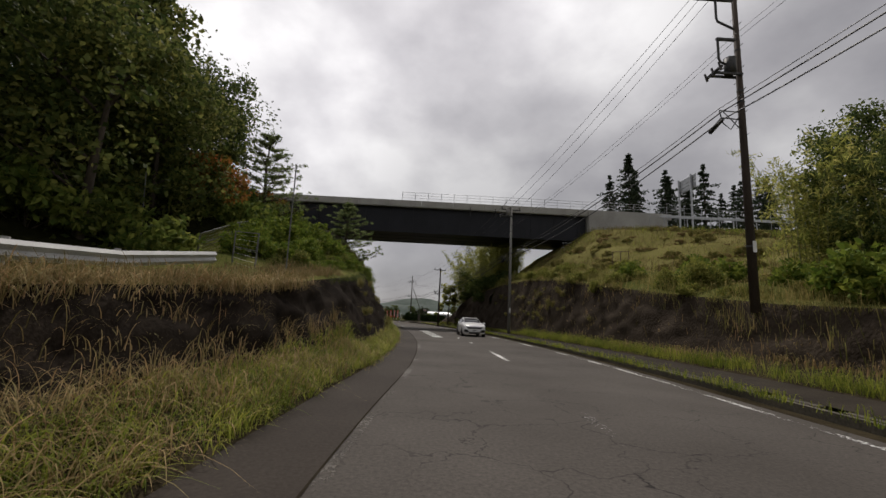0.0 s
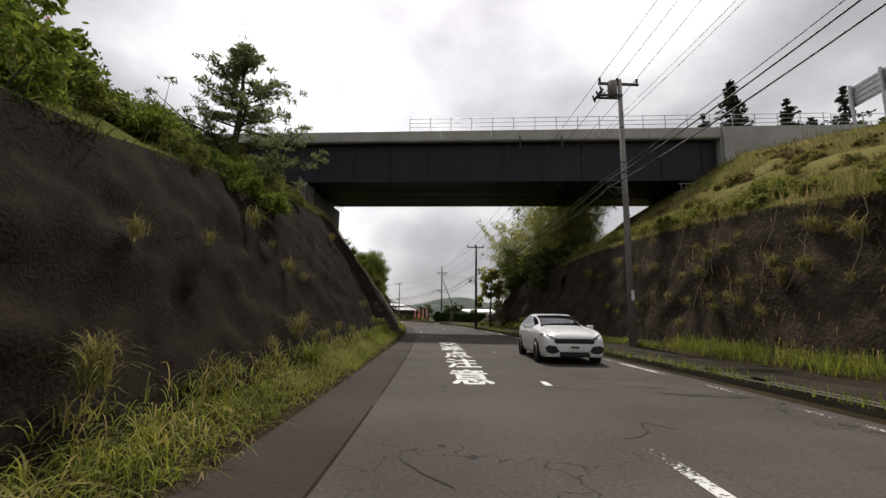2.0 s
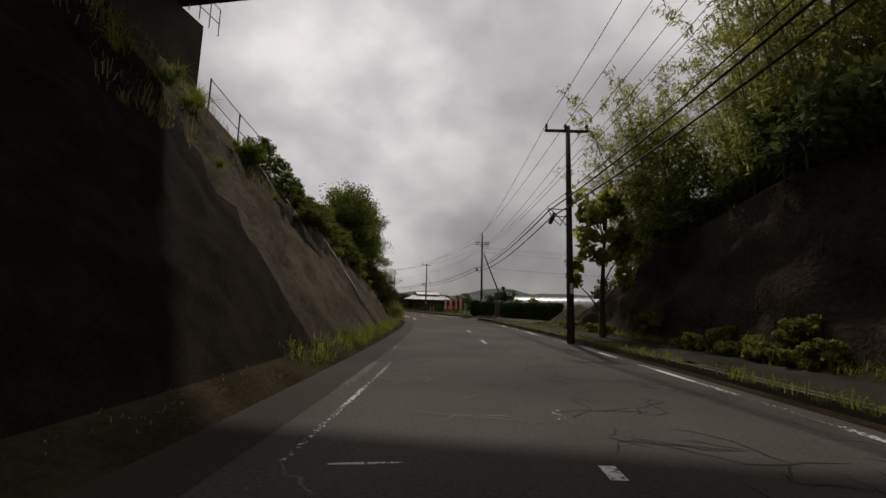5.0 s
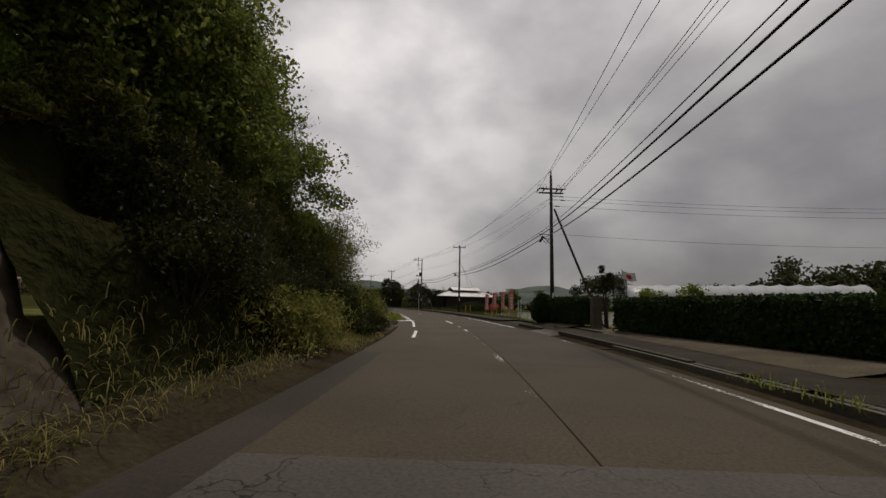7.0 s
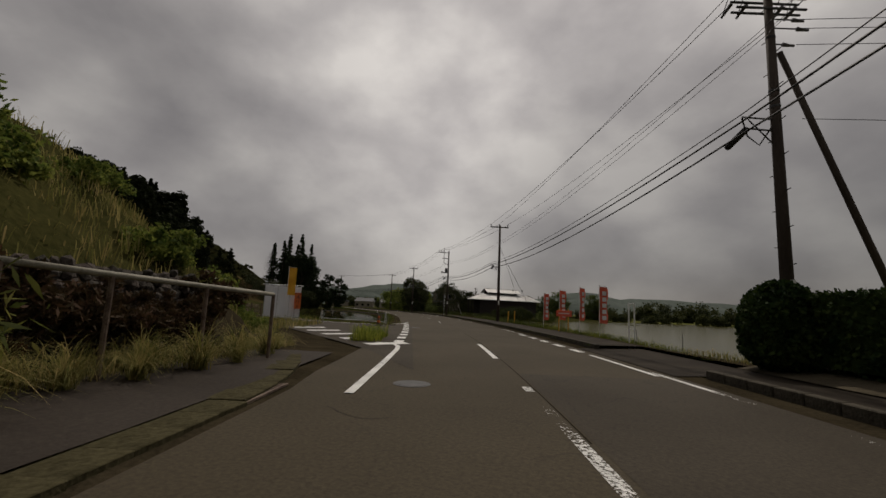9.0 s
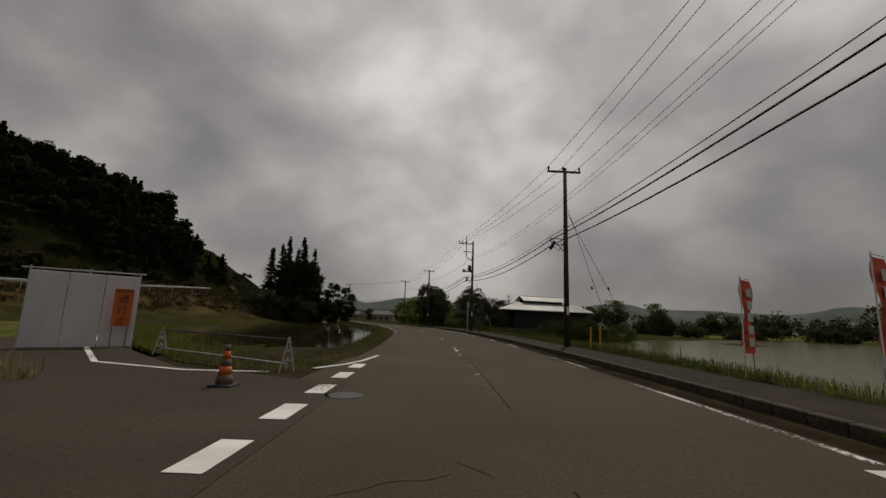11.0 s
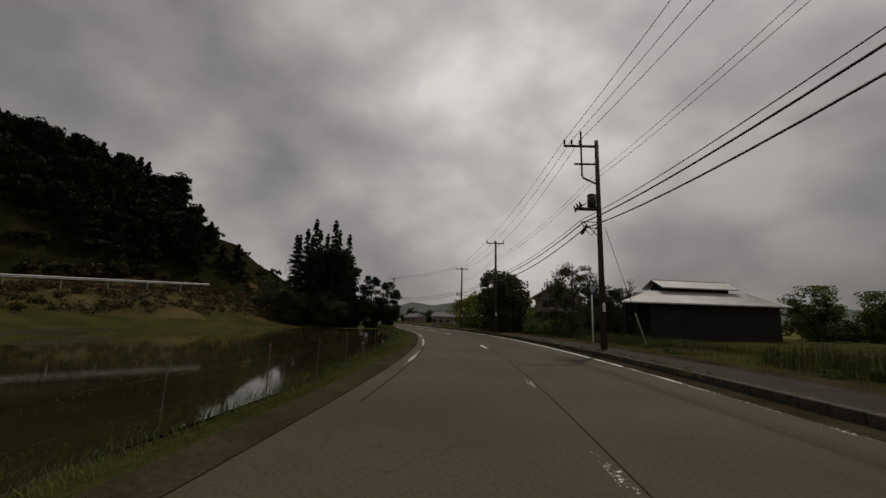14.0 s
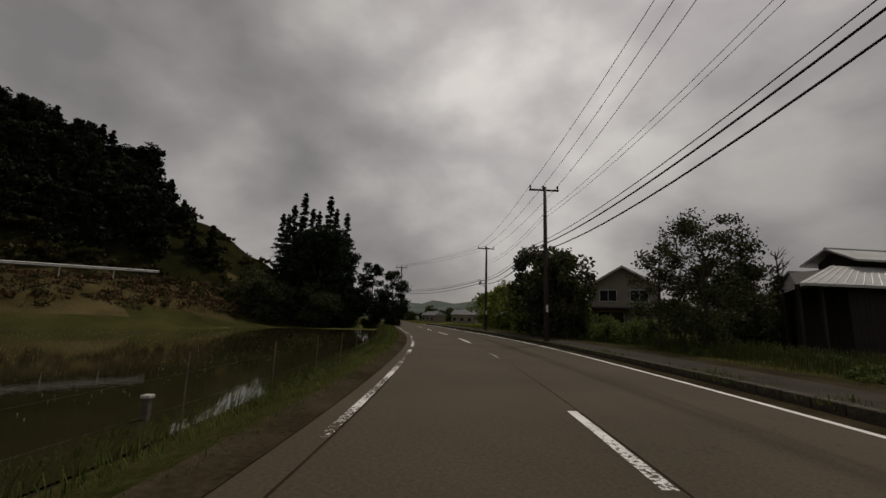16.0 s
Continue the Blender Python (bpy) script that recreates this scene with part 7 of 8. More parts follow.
def mesh_fence(s0, s1, d0, d1, h, step, label, rails=(0.5, 0.98)):
    """Posts with rails along the brow of a bank."""
    f = thing("wire_fence", label, "fence", "brow fences")
    n = int((s1 - s0) / step)
    tops = []
    for i in range(n + 1):
        s, d = s0 + (s1 - s0) * i / n, d0 + (d1 - d0) * i / n
        p = at(s, d, land(s, d))
        part("post", Build().rod(p - Vector((0, 0, 0.2)), p + Vector((0, 0, h)), 0.026, n=6), FENCE_GREY, f)
        tops.append(p)
    for k in rails:
        part("rail", Build().tube([p + Vector((0, 0, h * k)) for p in tops], 0.017, 5), FENCE_GREY, f)
    wires = Build()
    for k in np.linspace(0.12, 0.9, 7):
        wires.tube([p + Vector((0, 0, h * k)) for p in tops], 0.004, 3)
    part("wire_mesh", wires, GALV, f, "thin grey fence wires")
    return f


mesh_fence(42, 51.5, -9.2, -10.9, 1.4, 2.4, "grey steel mesh fence on the brow of the cutting")
mesh_fence(61.5, 66, -9.6, -8.6, 1.3, 1.5, "grey mesh fence beyond the bridge")
mesh_fence(12.8, 15.0, -8.0, -9.7, 1.25, 1.1, "old pipe fence above the cutting", (0.55, 0.98))
mesh_fence(15.5, 22, -11.2, -11.2, 0.9, 2.5, "old pipe fence above the cutting", (0.55, 0.98))
f = thing("parapet_fence", "grey mesh fence along the bridge approach road", "fence", "brow fences")
for i in range(16):
    part("post", Build().rod((26 + 2.2 * i, 52.1, 14.2), (26 + 2.2 * i, 52.1, 16.6), 0.035, n=6), GALV, f)
for z in (15.3, 15.9, 16.5):
    part("rail", Build().rod((26, 52.1, z), (59, 52.1, z), 0.02, n=5), GALV, f)
g = thing("guardrail", "pale guardrail along the bridge approach road", "guardrail", "guardrails")
part("beam", Build().box((27, 51.4, 15.0), (60, 51.46, 15.35), cut=0.02), GALV, g)
for i in range(12):
    part("post", Build().rod((27.5 + 2.9 * i, 51.5, 14.0), (27.5 + 2.9 * i, 51.5, 15.3), 0.06, n=7), GALV, g)

st = thing("survey_stake", "thin grey stake on the shelf above the cutting", "stake", "stakes on the shelf", pose(-4.87, 13.17, 2.2))
part("rod", Build().rod((0, 0, -0.3), (-0.03, 0, 3.8), 0.022, n=6), FENCE_GREY, st)
copy_thing(st, pose(-11.0, 15.3, 2.4, 0, -4, 0))

# the guide board seen from behind and a small frame on the embankment
sg = thing("guide_sign", "road guide board on two steel posts, seen from behind", "road sign", m=pose(34.4, 58.0, 13.0, 0, 0, 90))
part("panel", Build().box((-2.2, -0.03, 7.8), (2.2, 0.03, 9.8), cut=0.02), GALV, sg, "bare grey back of the board")
for z in (8.0, 8.5, 9.0, 9.5):
    part("stiffener", Build().box((-2.18, 0.03, z), (2.18, 0.1, z + 0.08)), GALV, sg)
for x in (-1.3, 1.7):
    part("post", Build().rod((x, 0.2, -1.0), (x, 0.2, 9.9), 0.13, n=10), GALV, sg)
fr = thing("garden_trellis", "small rusty pipe trellis standing in the dry grass", "trellis", m=pose(*at(32.2, 13.3, land(32.2, 13.3) - 0.1), 0, 0, -15))
for x in (-0.6, 0.0, 0.6):
    part("upright", Build().rod((x, 0, -0.3), (x, 0, 1.2), 0.03, n=6), RAIL_RUST, fr)
part("top_bar", Build().rod((-0.65, 0, 1.18), (0.65, 0, 1.22), 0.03, n=6), RAIL_RUST, fr)

# pipe railing and rubble wall before the junction
pr = thing("pipe_railing", "weathered pipe handrail on brown posts", "railing")
line = [(94.8, -5.95), (96, -5.7), (97.6, -5.35), (99.4, -4.95)]
tops = [at(s, d, z) for (s, d), z in zip(line, (1.55, 1.5, 1.44, 1.38))]
part("handrail", Build().tube(tops, 0.04, 8), material("painted_pipe", (0.17, 0.16, 0.12), (0.32, 0.3, 0.24), scale=5, rough=0.7, bump=0.3), pr, "chalky grey pipe rail", smooth=True)
for p in tops:
    part("post", Build().rod((p.x, p.y, 0.1), p, 0.035, n=8), RAIL_RUST, pr, "brown rusty post")


def rubble_wall():
    rng = np.random.default_rng(91)
    w = tagged(new("wall_rubble"), "low retaining wall of dark rough rubble stones", "wall", kind="structure")
    STONE = material("rubble_stone", (0.032, 0.026, 0.02), (0.085, 0.071, 0.056), scale=2.5, rough=0.9, bump=0.5, rand=0.4)
    shapes = []
    for k in range(6):
        bm = bmesh.new()
        bmesh.ops.create_icosphere(bm, subdivisions=1, radius=1)
        for p in bm.verts:
            p.co = p.co * rng.uniform(0.75, 1.1)
        me = bpy.data.meshes.new("stone")
        bm.to_mesh(me)
        bm.free()
        me.materials.append(STONE)
        shapes.append(me)
    v = [tuple(at(s, -6.79 - 0.8 * f + 0.05 * (s - 92), 0.1 + 1.6 * f)) for s in np.linspace(91.9, 100.3, 12) for f in (0, 1)]
    part("mortar", Build().raw(v, [(2 * i, 2 * i + 2, 2 * i + 3, 2 * i + 1) for i in range(11)]), material("rubble_mortar", (0.035, 0.03, 0.023), (0.085, 0.073, 0.056), scale=1.6, rough=0.95, bump=0.6, fine=12, dist=0.04), w)
    for i in range(41):
        for j in range(11):
            s = 92 + i * 0.2 + (j % 2) * 0.1
            f = (j + 0.5) / 11
            d = -6.7 - 0.8 * f + 0.05 * (s - 92)
            ob = part("stone", shapes[int(rng.integers(6))], None, w)
            p = at(s, d, 0.15 + 1.55 * f)
            p += Vector(tuple(rng.normal(size=3) * (0.05, 0.05, 0.045)))
            ob.matrix_basis = pose(*p, *rng.uniform(0, 360, 3)) @ Matrix.Diagonal((*rng.uniform(0.085, 0.14, 3), 1))


rubble_wall()
plant(shrub(0.8, 1.5, BRUSH, 114, "dry brown vines hanging over the rubble wall", 90, 0.05, 20, "dry_vine", 4.0), [tuple(at(s, -6.55 + 0.05 * (s - 92) - 0.5 * f, 0.2 + 1.2 * f)) for s, f in zip(np.linspace(92.6, 100, 16), np.random.default_rng(115).uniform(0.2, 1.0, 16))], 116, 0.5, 0.9)

# slotted drain grating set in the gutter
gr = thing("drain_grating", "rusty steel drain grating in the gutter", "drain grating", m=on_road(95.6, -3.98, 0.045))
part("frame", Build().box((-0.28, 0, -0.03), (-0.24, 1.5, 0.0)).box((0.24, 0, -0.03), (0.28, 1.5, 0.0)), RAIL_RUST, gr)
for k in range(18):
    part("bar", Build().box((-0.24, 0.04 + 0.084 * k, -0.03), (0.24, 0.07 + 0.084 * k, -0.004)), RAIL_RUST, gr)

# ---------------------------------------------------------------- junction things
ORANGE = material("safety_orange", (0.5, 0.1, 0.02), (0.62, 0.15, 0.035), scale=3, rough=0.6, bump=0.05)
YELLOW = material("yellow_cloth", (0.55, 0.27, 0.02), (0.7, 0.38, 0.04), scale=3, rough=0.8, bump=0.05)
REDCLOTH = material("orange_red_cloth", (0.55, 0.09, 0.05), (0.68, 0.15, 0.09), scale=2, rough=0.85, bump=0.1)
BLACK = material("black_paint", (0.012, 0.012, 0.012), (0.03, 0.03, 0.03), scale=4, rough=0.6, bump=0)
PANEL = material("white_steel_panel", (0.55, 0.56, 0.57), (0.7, 0.71, 0.72), scale=1.5, rough=0.45, bump=0.1, stretch=(1, 1, 0.3))
BLUISH = material("pale_cloth", (0.5, 0.5, 0.5), (0.68, 0.68, 0.68), scale=2, rough=0.85, bump=0.1)

cone = thing("traffic_cone", "faded orange traffic cone with a grey-green tip", "traffic cone", m=on_road(117.2, -4.7, 0.0))
part("base", Build().box((-0.2, -0.2, 0), (0.2, 0.2, 0.04), cut=0.012), BLACK, cone, "black rubber base")
for z0, z1, m, lb in ((0.04, 0.2, RAIL_RUST, "dirty brown band"), (0.2, 0.34, ORANGE, ""), (0.34, 0.46, RAIL_RUST, "dirty brown band"), (0.46, 0.6, ORANGE, ""), (0.6, 0.7, PORCELAIN, "grey tip")):
    part("band", Build().rod((0, 0, z0), (0, 0, z1), 0.15 - 0.165 * z0, 0.15 - 0.165 * z1, 16), m, cone, lb, True)


def barrier(a, b, label):
    t = thing("pipe_barrier", label, "barrier", "junction barriers")
    a, b = Vector(a), Vector(b)
    for z, m in ((0.72, IRON), (0.18, GALV)):
        part("pipe", Build().rod(a + Vector((0, 0, z)), b + Vector((0, 0, z)), 0.024, n=8), m, t)
    side = Vector((-(b - a).normalized().y, (b - a).normalized().x, 0))
    for p in (a, b):
        leg = Build()
        for k in (-1, 1):
            leg.rod(p + side * 0.2 * k, p + Vector((0, 0, 0.78)), 0.022, n=6)
        leg.rod(p + side * 0.13 + Vector((0, 0, 0.25)), p - side * 0.13 + Vector((0, 0, 0.25)), 0.018, n=6)
        for z in (0.12, 0.3, 0.48):
            leg.rod(p + Vector((-0.01, 0, z)), p + Vector((0.01, 0, z)), 0.045, n=8)
        part("stand", leg, RAIL_WHITE, t, "pale A-shaped plastic stand")
    return t


barrier((-24.6, 114.4, -0.03), (-30.2, 115.1, -0.03), "low pipe barrier on pale A-shaped stands")
hoard = thing("site_hoarding", "white steel site hoarding in panels", "hoarding", m=pose(-33.8, 113.2, -0.02, 0, 0, 66))
for k in range(3):
    p = Build().box((k * 0.92, 0, 0.05), (k * 0.92 + 0.9, 0.03, 2.35), cut=0.008)
    for j in range(4):
        p.box((k * 0.92 + 0.1 + 0.2 * j, -0.02, 0.08), (k * 0.92 + 0.16 + 0.2 * j, 0.0, 2.3))
    part("panel", p, PANEL, hoard)
part("top_rail", Build().rod((-0.2, 0.08, 2.42), (2.9, 0.08, 2.46), 0.022, n=6), GALV, hoard)
for x in (0.0, 1.4, 2.75):
    part("post", Build().rod((x, 0.08, -0.3), (x, 0.08, 2.5), 0.024, n=6), GALV, hoard)


def upright_text(body, parent, m, mat, size, name="lettering"):
    """Flat letters, one under another."""
    for k, ch in enumerate(body):
        cu = bpy.data.curves.new(name, "FONT")
        cu.body, cu.size, cu.align_x = ch, size, "CENTER"
        tmp = bpy.data.objects.new("tmp", cu)
        scene.collection.objects.link(tmp)
        me = bpy.data.meshes.new_from_object(tmp.evaluated_get(bpy.context.evaluated_depsgraph_get()))
        bpy.data.objects.remove(tmp)
        me.materials.clear()
        me.materials.append(mat)
        ob = part(name, me, None, parent)
        ob.matrix_basis = m @ pose(0, 0, -1.15 * size * k, 90, 0, 0)


stop = thing("closure_sign", "orange road closure board with black writing", "road sign", m=pose(-32.55, 115.2, 0.5, 0, 0, 66) @ Matrix.Diagonal((0.8, 0.8, 0.8, 1)))
part("board", Build().box((-0.32, -0.015, 0.25), (0.32, 0.015, 1.75), cut=0.005), ORANGE, stop)
stripes = 6
for k in range(stripes):
    part("stripe", Build().raw([(-0.3 + 0.1 * k, -0.019, 1.6), (-0.25 + 0.1 * k, -0.019, 1.6), (-0.22 + 0.1 * k, -0.019, 1.72), (-0.27 + 0.1 * k, -0.019, 1.72)], [(0, 1, 2, 3)]), BLACK, stop)
upright_text("通行止", stop, pose(0, -0.02, 1.2), BLACK, 0.38)
for x in (-0.25, 0.25):
    part("leg", Build().rod((x, 0.03, -0.62), (x, 0.0, 0.4), 0.015, n=5), IRON, stop)


def nobori(m, h, mat, label, w=0.5, lean=0.0, marks=None, drop=1.8):
    """A tall banner on a thin pole, slightly wind-blown."""
    t = thing("banner_flag", label, "banner", "roadside banners", m)
    part("pole", Build().rod((0, 0, -0.2), (lean * h, 0, h), 0.014, n=6), WHITE_PAINT, t)
    v, q, n = [], [], 12
    for i in range(n + 1):
        z = h - 0.06 - drop * i / n
        for j in range(4):
            u = j / 3
            v.append((0.015 + lean * z + w * u, 0.05 * math.sin(3 * u + 0.8 * i), z - 0.03 * u))
    for i in range(n):
        q += [(i * 4 + j, i * 4 + j + 1, i * 4 + j + 5, i * 4 + j + 4) for j in range(3)]
    part("cloth", array_mesh("cloth", v, q, mat, True), None, t)
    part("top_rod", Build().rod((lean * h, 0, h - 0.04), (w + lean * h, 0, h - 0.05), 0.008, n=5), WHITE_PAINT, t)
    if marks:
        for k in range(5):
            z = h - 0.3 - 0.3 * k
            part("writing_bar", Build().box((0.12 + lean * z, -0.075, z - 0.2), (w - 0.12 + lean * z, -0.07, z), cut=0), marks, t, "unreadable writing block")
    return t


nobori(on_road(111.3, 6.5, 0.0, 20), 2.7, REDCLOTH, "orange-red banner on a thin white pole", 0.5, 0.01, BLUISH)
nobori(on_road(113.8, 6.5, 0.0, 35), 2.75, REDCLOTH, "orange-red banner on a thin white pole", 0.45, 0.015, BLUISH)
nobori(on_road(116.6, 6.4, 0.0, 25), 2.7, REDCLOTH, "orange-red banner on a thin white pole", 0.5, -0.01, BLUISH)
nobori(on_road(119.8, 6.4, 0.0, 30), 2.6, REDCLOTH, "orange-red banner on a thin white pole", 0.5, 0.02, BLUISH)
sf = thing("sign_frame", "empty white sign frame of two thin posts", "sign frame", m=on_road(108.3, 6.6, -0.05, 10))
for x in (-0.13, 0.13):
    part("post", Build().rod((x, 0, -0.2), (x, 0, 1.85), 0.03, n=7), WHITE_PAINT, sf)
for z in (0.75, 1.8):
    part("crossbar", Build().rod((-0.13, 0, z), (0.13, 0, z), 0.02, n=6), WHITE_PAINT, sf)
nobori(pose(-29.3, 110.2, 0, 0, 0, 40), 3.4, YELLOW, "yellow banner on a thin white pole", 0.45, 0.0, None, 1.7)
rs = thing("notice_board", "small red notice board on two pale posts", "sign", m=on_road(115.4, 6.2, 0.0, 10))
for x in (-0.3, 0.3):
    part("post", Build().rod((x, 0, -0.1), (x, 0, 1.5), 0.03, n=6), YELLOW, rs, "pale yellow post")
part("board", Build().box((-0.5, -0.05, 1.05), (0.5, -0.02, 1.4), cut=0.01), REDCLOTH, rs)
part("writing_bar", Build().box((-0.35, -0.055, 1.2), (0.35, -0.051, 1.26)), BLUISH, rs)
lf = thing("lattice_fence", "brown lattice fence beside the side road", "fence")
a, b = Vector((-25.5, 104.2, 0)), Vector((-40, 114.2, 0))
for i in range(9):
    p = a.lerp(b, i / 8)
    part("post", Build().rod(p - Vector((0, 0, 0.1)), p + Vector((0, 0, 1.1)), 0.035, n=6), RAIL_RUST, lf)
for i in range(46):
    p, q = a.lerp(b, i / 46), a.lerp(b, min(1, (i + 2) / 46))
    part("slat", Build().rod(p + Vector((0, 0, 0.15)), q + Vector((0, 0, 1.05)), 0.014, n=4), RAIL_RUST, lf)
    part("slat", Build().rod(p + Vector((0, 0, 1.05)), q + Vector((0, 0, 0.15)), 0.014, n=4), RAIL_RUST, lf)
for (s, d, h, lean) in ((129.3, 6.3, 1.15, 0.05), (130.3, 7.2, 1.2, 0.03)):
    y = thing("marker_post", "yellow plastic marker post beside the sidewalk", "marker post", "marker posts", on_road(s, d, 0.0))
    part("post", Build().rod((0, 0, -0.2), (lean, 0, h), 0.045, n=8), YELLOW, y)
    part("cap", Build().rod((lean, 0, h), (lean, 0, h + 0.04), 0.05, 0.02, 8), YELLOW, y)

# stop sign pole beside the bracket pole
ss = thing("diamond_sign", "small diamond warning sign on a white pole, seen from behind", "road sign", m=on_road(156.0, 4.75, 0.15, 42))
part("pole", Build().rod((0, 0, -0.2), (0, 0, 3.1), 0.035, n=10), WHITE_PAINT, ss, smooth=True)
c, s45 = Vector((0, -0.05, 2.78)), 0.28
part("plate", Build().raw([tuple(c + Vector(p)) for p in ((0, 0, -s45), (s45, 0, 0), (0, 0, s45), (-s45, 0, 0), (0, 0.02, -s45), (s45, 0.02, 0), (0, 0.02, s45), (-s45, 0.02, 0))],
                          [(0, 1, 2, 3), (7, 6, 5, 4), (0, 4, 5, 1), (1, 5, 6, 2), (2, 6, 7, 3), (3, 7, 4, 0)]), GALV, ss)
part("bracket", Build().box((-0.05, -0.06, 2.5), (0.05, 0.04, 2.6)).box((-0.05, -0.06, 2.85), (0.05, 0.04, 2.95)), IRON, ss)

# thin posts with wires along the paddies
fe = thing("paddy_fence", "thin rusty stakes with wires along the paddy", "fence", "paddy fences")
tops = []
for k in range(20):
    s = 127 + 2.9 * k
    p = at(s, -5.25, -0.35)
    part("stake", Build().rod(p, p + Vector((0.02 * math.sin(k), 0.02, 1.12)), 0.013, n=5), RAIL_RUST, fe)
    tops.append(p)
for z in (0.45, 0.85):
    part("wire", Build().tube([p + Vector((0, 0, z)) for p in tops], 0.0025, 3), RAIL_RUST, fe)
fe = thing("paddy_fence", "thin stakes along the flooded paddy", "fence", "paddy fences")
for k in range(9):
    p = at(104 + 3.6 * k, 8.3, -0.35)
    part("stake", Build().rod(p, p + Vector((0, 0, 0.95)), 0.014, n=5), IRON, fe)
mk = thing("marker_board", "small white marker plate on a thin stake", "marker", m=on_road(131.2, -5.6, -0.3))
part("stake", Build().rod((0, 0, 0), (0, 0, 0.95), 0.014, n=5), IRON, mk)
part("plate", Build().box((-0.05, -0.012, 0.74), (0.03, 0.0, 0.93), cut=0.003), WHITE_PAINT, mk)
st = thing("stone_post", "short weathered concrete post at the paddy edge", "stone post", m=on_road(159.9, -6.4, -0.35) @ Matrix.Diagonal((0.75, 0.75, 0.75, 1)))
part("shaft", Build().box((-0.07, -0.07, 0), (0.07, 0.07, 0.42), cut=0.015), CONCRETE_OLD, st)
part("cap", Build().box((-0.1, -0.1, 0.42), (0.1, 0.1, 0.5), cut=0.02), CONCRETE, st)


# ---------------------------------------------------------------- barn, house, greenhouse, hedges
METAL_ROOF = material("pale_metal_roof", (0.3, 0.3, 0.29), (0.45, 0.45, 0.44), scale=0.6, rough=0.55, bump=0.15, metal=0.2, stretch=(1, 1, 1))
DARK_BOARD = material("charred_boards", (0.012, 0.009, 0.008), (0.03, 0.024, 0.02), scale=1.2, rough=0.85, bump=0.5, fine=14, stretch=(1, 1, 0.2))
PLASTER = material("beige_plaster", (0.14, 0.125, 0.095), (0.22, 0.195, 0.155), scale=0.8, rough=0.9, bump=0.2)
TILE_ROOF = material("grey_roof_tiles", (0.07, 0.07, 0.072), (0.14, 0.14, 0.145), scale=1.0, rough=0.6, bump=0.4, fine=6)
GLASS = bpy.data.materials.new("dark_window_glass")
GLASS.use_nodes = True
GLASS.node_tree.nodes["Principled BSDF"].inputs["Base Color"].default_value = (0.01, 0.012, 0.014, 1)
GLASS.node_tree.nodes["Principled BSDF"].inputs["Roughness"].default_value = 0.06


def build_barn():
    b = thing("barn", "long dark timber barn with a pale metal roof and raised ridge", "barn", m=pose(-36.7, 168.9, 0, 0, 0, 42.5))
    L, W, e = 18.2, 7.0, 3.3
    # walls of upright boards, one bay open on posts
    front = part("front_wall", Build().box((4.0, 0.66, 0), (L - 0.8, 0.7, e)), DARK_BOARD, b, "dark charred upright boards")
    for k in range(67):
        if k < 3:
            plank = Build().box((0, 0, 0), (0.19, 0.03 + 0.008 * k, e - 0.1), cut=0).mesh("board", DARK_BOARD)
            shapes = [plank] if k == 0 else shapes + [plank]
        ob = part("board", shapes[k % 3], None, front)
        ob.location = (4.02 + 0.2 * k, 0.62 - 0.004 * (k % 3), 0.02)
    part("back_wall", Build().box((6.2, W - 0.75, 0), (L - 0.8, W - 0.7, e)), DARK_BOARD, b)
    part("side_wall", Build().box((L - 0.86, 0.72, 0), (L - 0.8, W - 0.76, e)), DARK_BOARD, b)
    part("inner_wall", Build().box((4.0, 0.72, 0), (4.06, 3.4, e)), DARK_BOARD, b)
    for x, y in ((1.5, 0.7), (2.7, 0.7), (3.6, W / 2)):
        part("post", Build().box((x - 0.07, y - 0.07, 0), (x + 0.07, y + 0.07, e)), DARK_BOARD, b)
    # lower roof in two slopes between dark gables, then a clerestory and upper gable
    x0, x1, y0, y1, z1 = 6.6, L - 4.0, 2.3, W - 2.3, 4.5
    for ya, yb in ((0.0, y0), (W, y1)):
        xa = 0.9 if ya == 0 else 6.0
        part("lower_roof", Build().raw([(xa, ya, e), (L, ya, e), (x1 + 2.0, yb, z1), (x0 - 1.4, yb, z1), (xa, ya, e - 0.12), (L, ya, e - 0.12), (x1 + 2.0, yb, z1 - 0.12), (x0 - 1.4, yb, z1 - 0.12)],
                                       [(0, 1, 2, 3), (7, 6, 5, 4), (0, 4, 5, 1), (1, 5, 6, 2), (2, 6, 7, 3), (3, 7, 4, 0)]), METAL_ROOF, b, "pale weathered metal roof")
    part("end_wall", Build().raw([(1.3, 0.5, e - 0.2), (5.8, W - 0.5, e - 0.2), (x0 - 1.3, y1, z1 - 0.13), (x0 - 1.3, y0, z1 - 0.13)], [(0, 1, 2, 3)]), DARK_BOARD, b, "dark boarded gable end")
    part("end_wall", Build().raw([(L - 0.3, 0.5, e - 0.2), (L - 0.3, W - 0.5, e - 0.2), (x1 + 1.9, y1, z1 - 0.13), (x1 + 1.9, y0, z1 - 0.13)], [(0, 1, 2, 3)]), DARK_BOARD, b, "dark boarded gable end")
    for k in range(34):
        x = 1.2 + k * 0.49
        xt = (x0 - 1.4) + (x - 0.9) / (L - 0.9) * (x1 + 2.0 - x0 + 1.4)
        part("roof_seam", Build().rod((x, 0.02, e + 0.01), (xt, y0, z1 + 0.01), 0.025, n=4), METAL_ROOF, b, "raised roof seam")
    part("clerestory", Build().box((x0 + 0.3, y0 + 0.25, z1 - 0.2), (x1 - 0.3, y1 - 0.25, z1 + 0.42)), DARK_BOARD, b, "dark clerestory band")
    ym, zr = (y0 + y1) / 2, z1 + 1.15
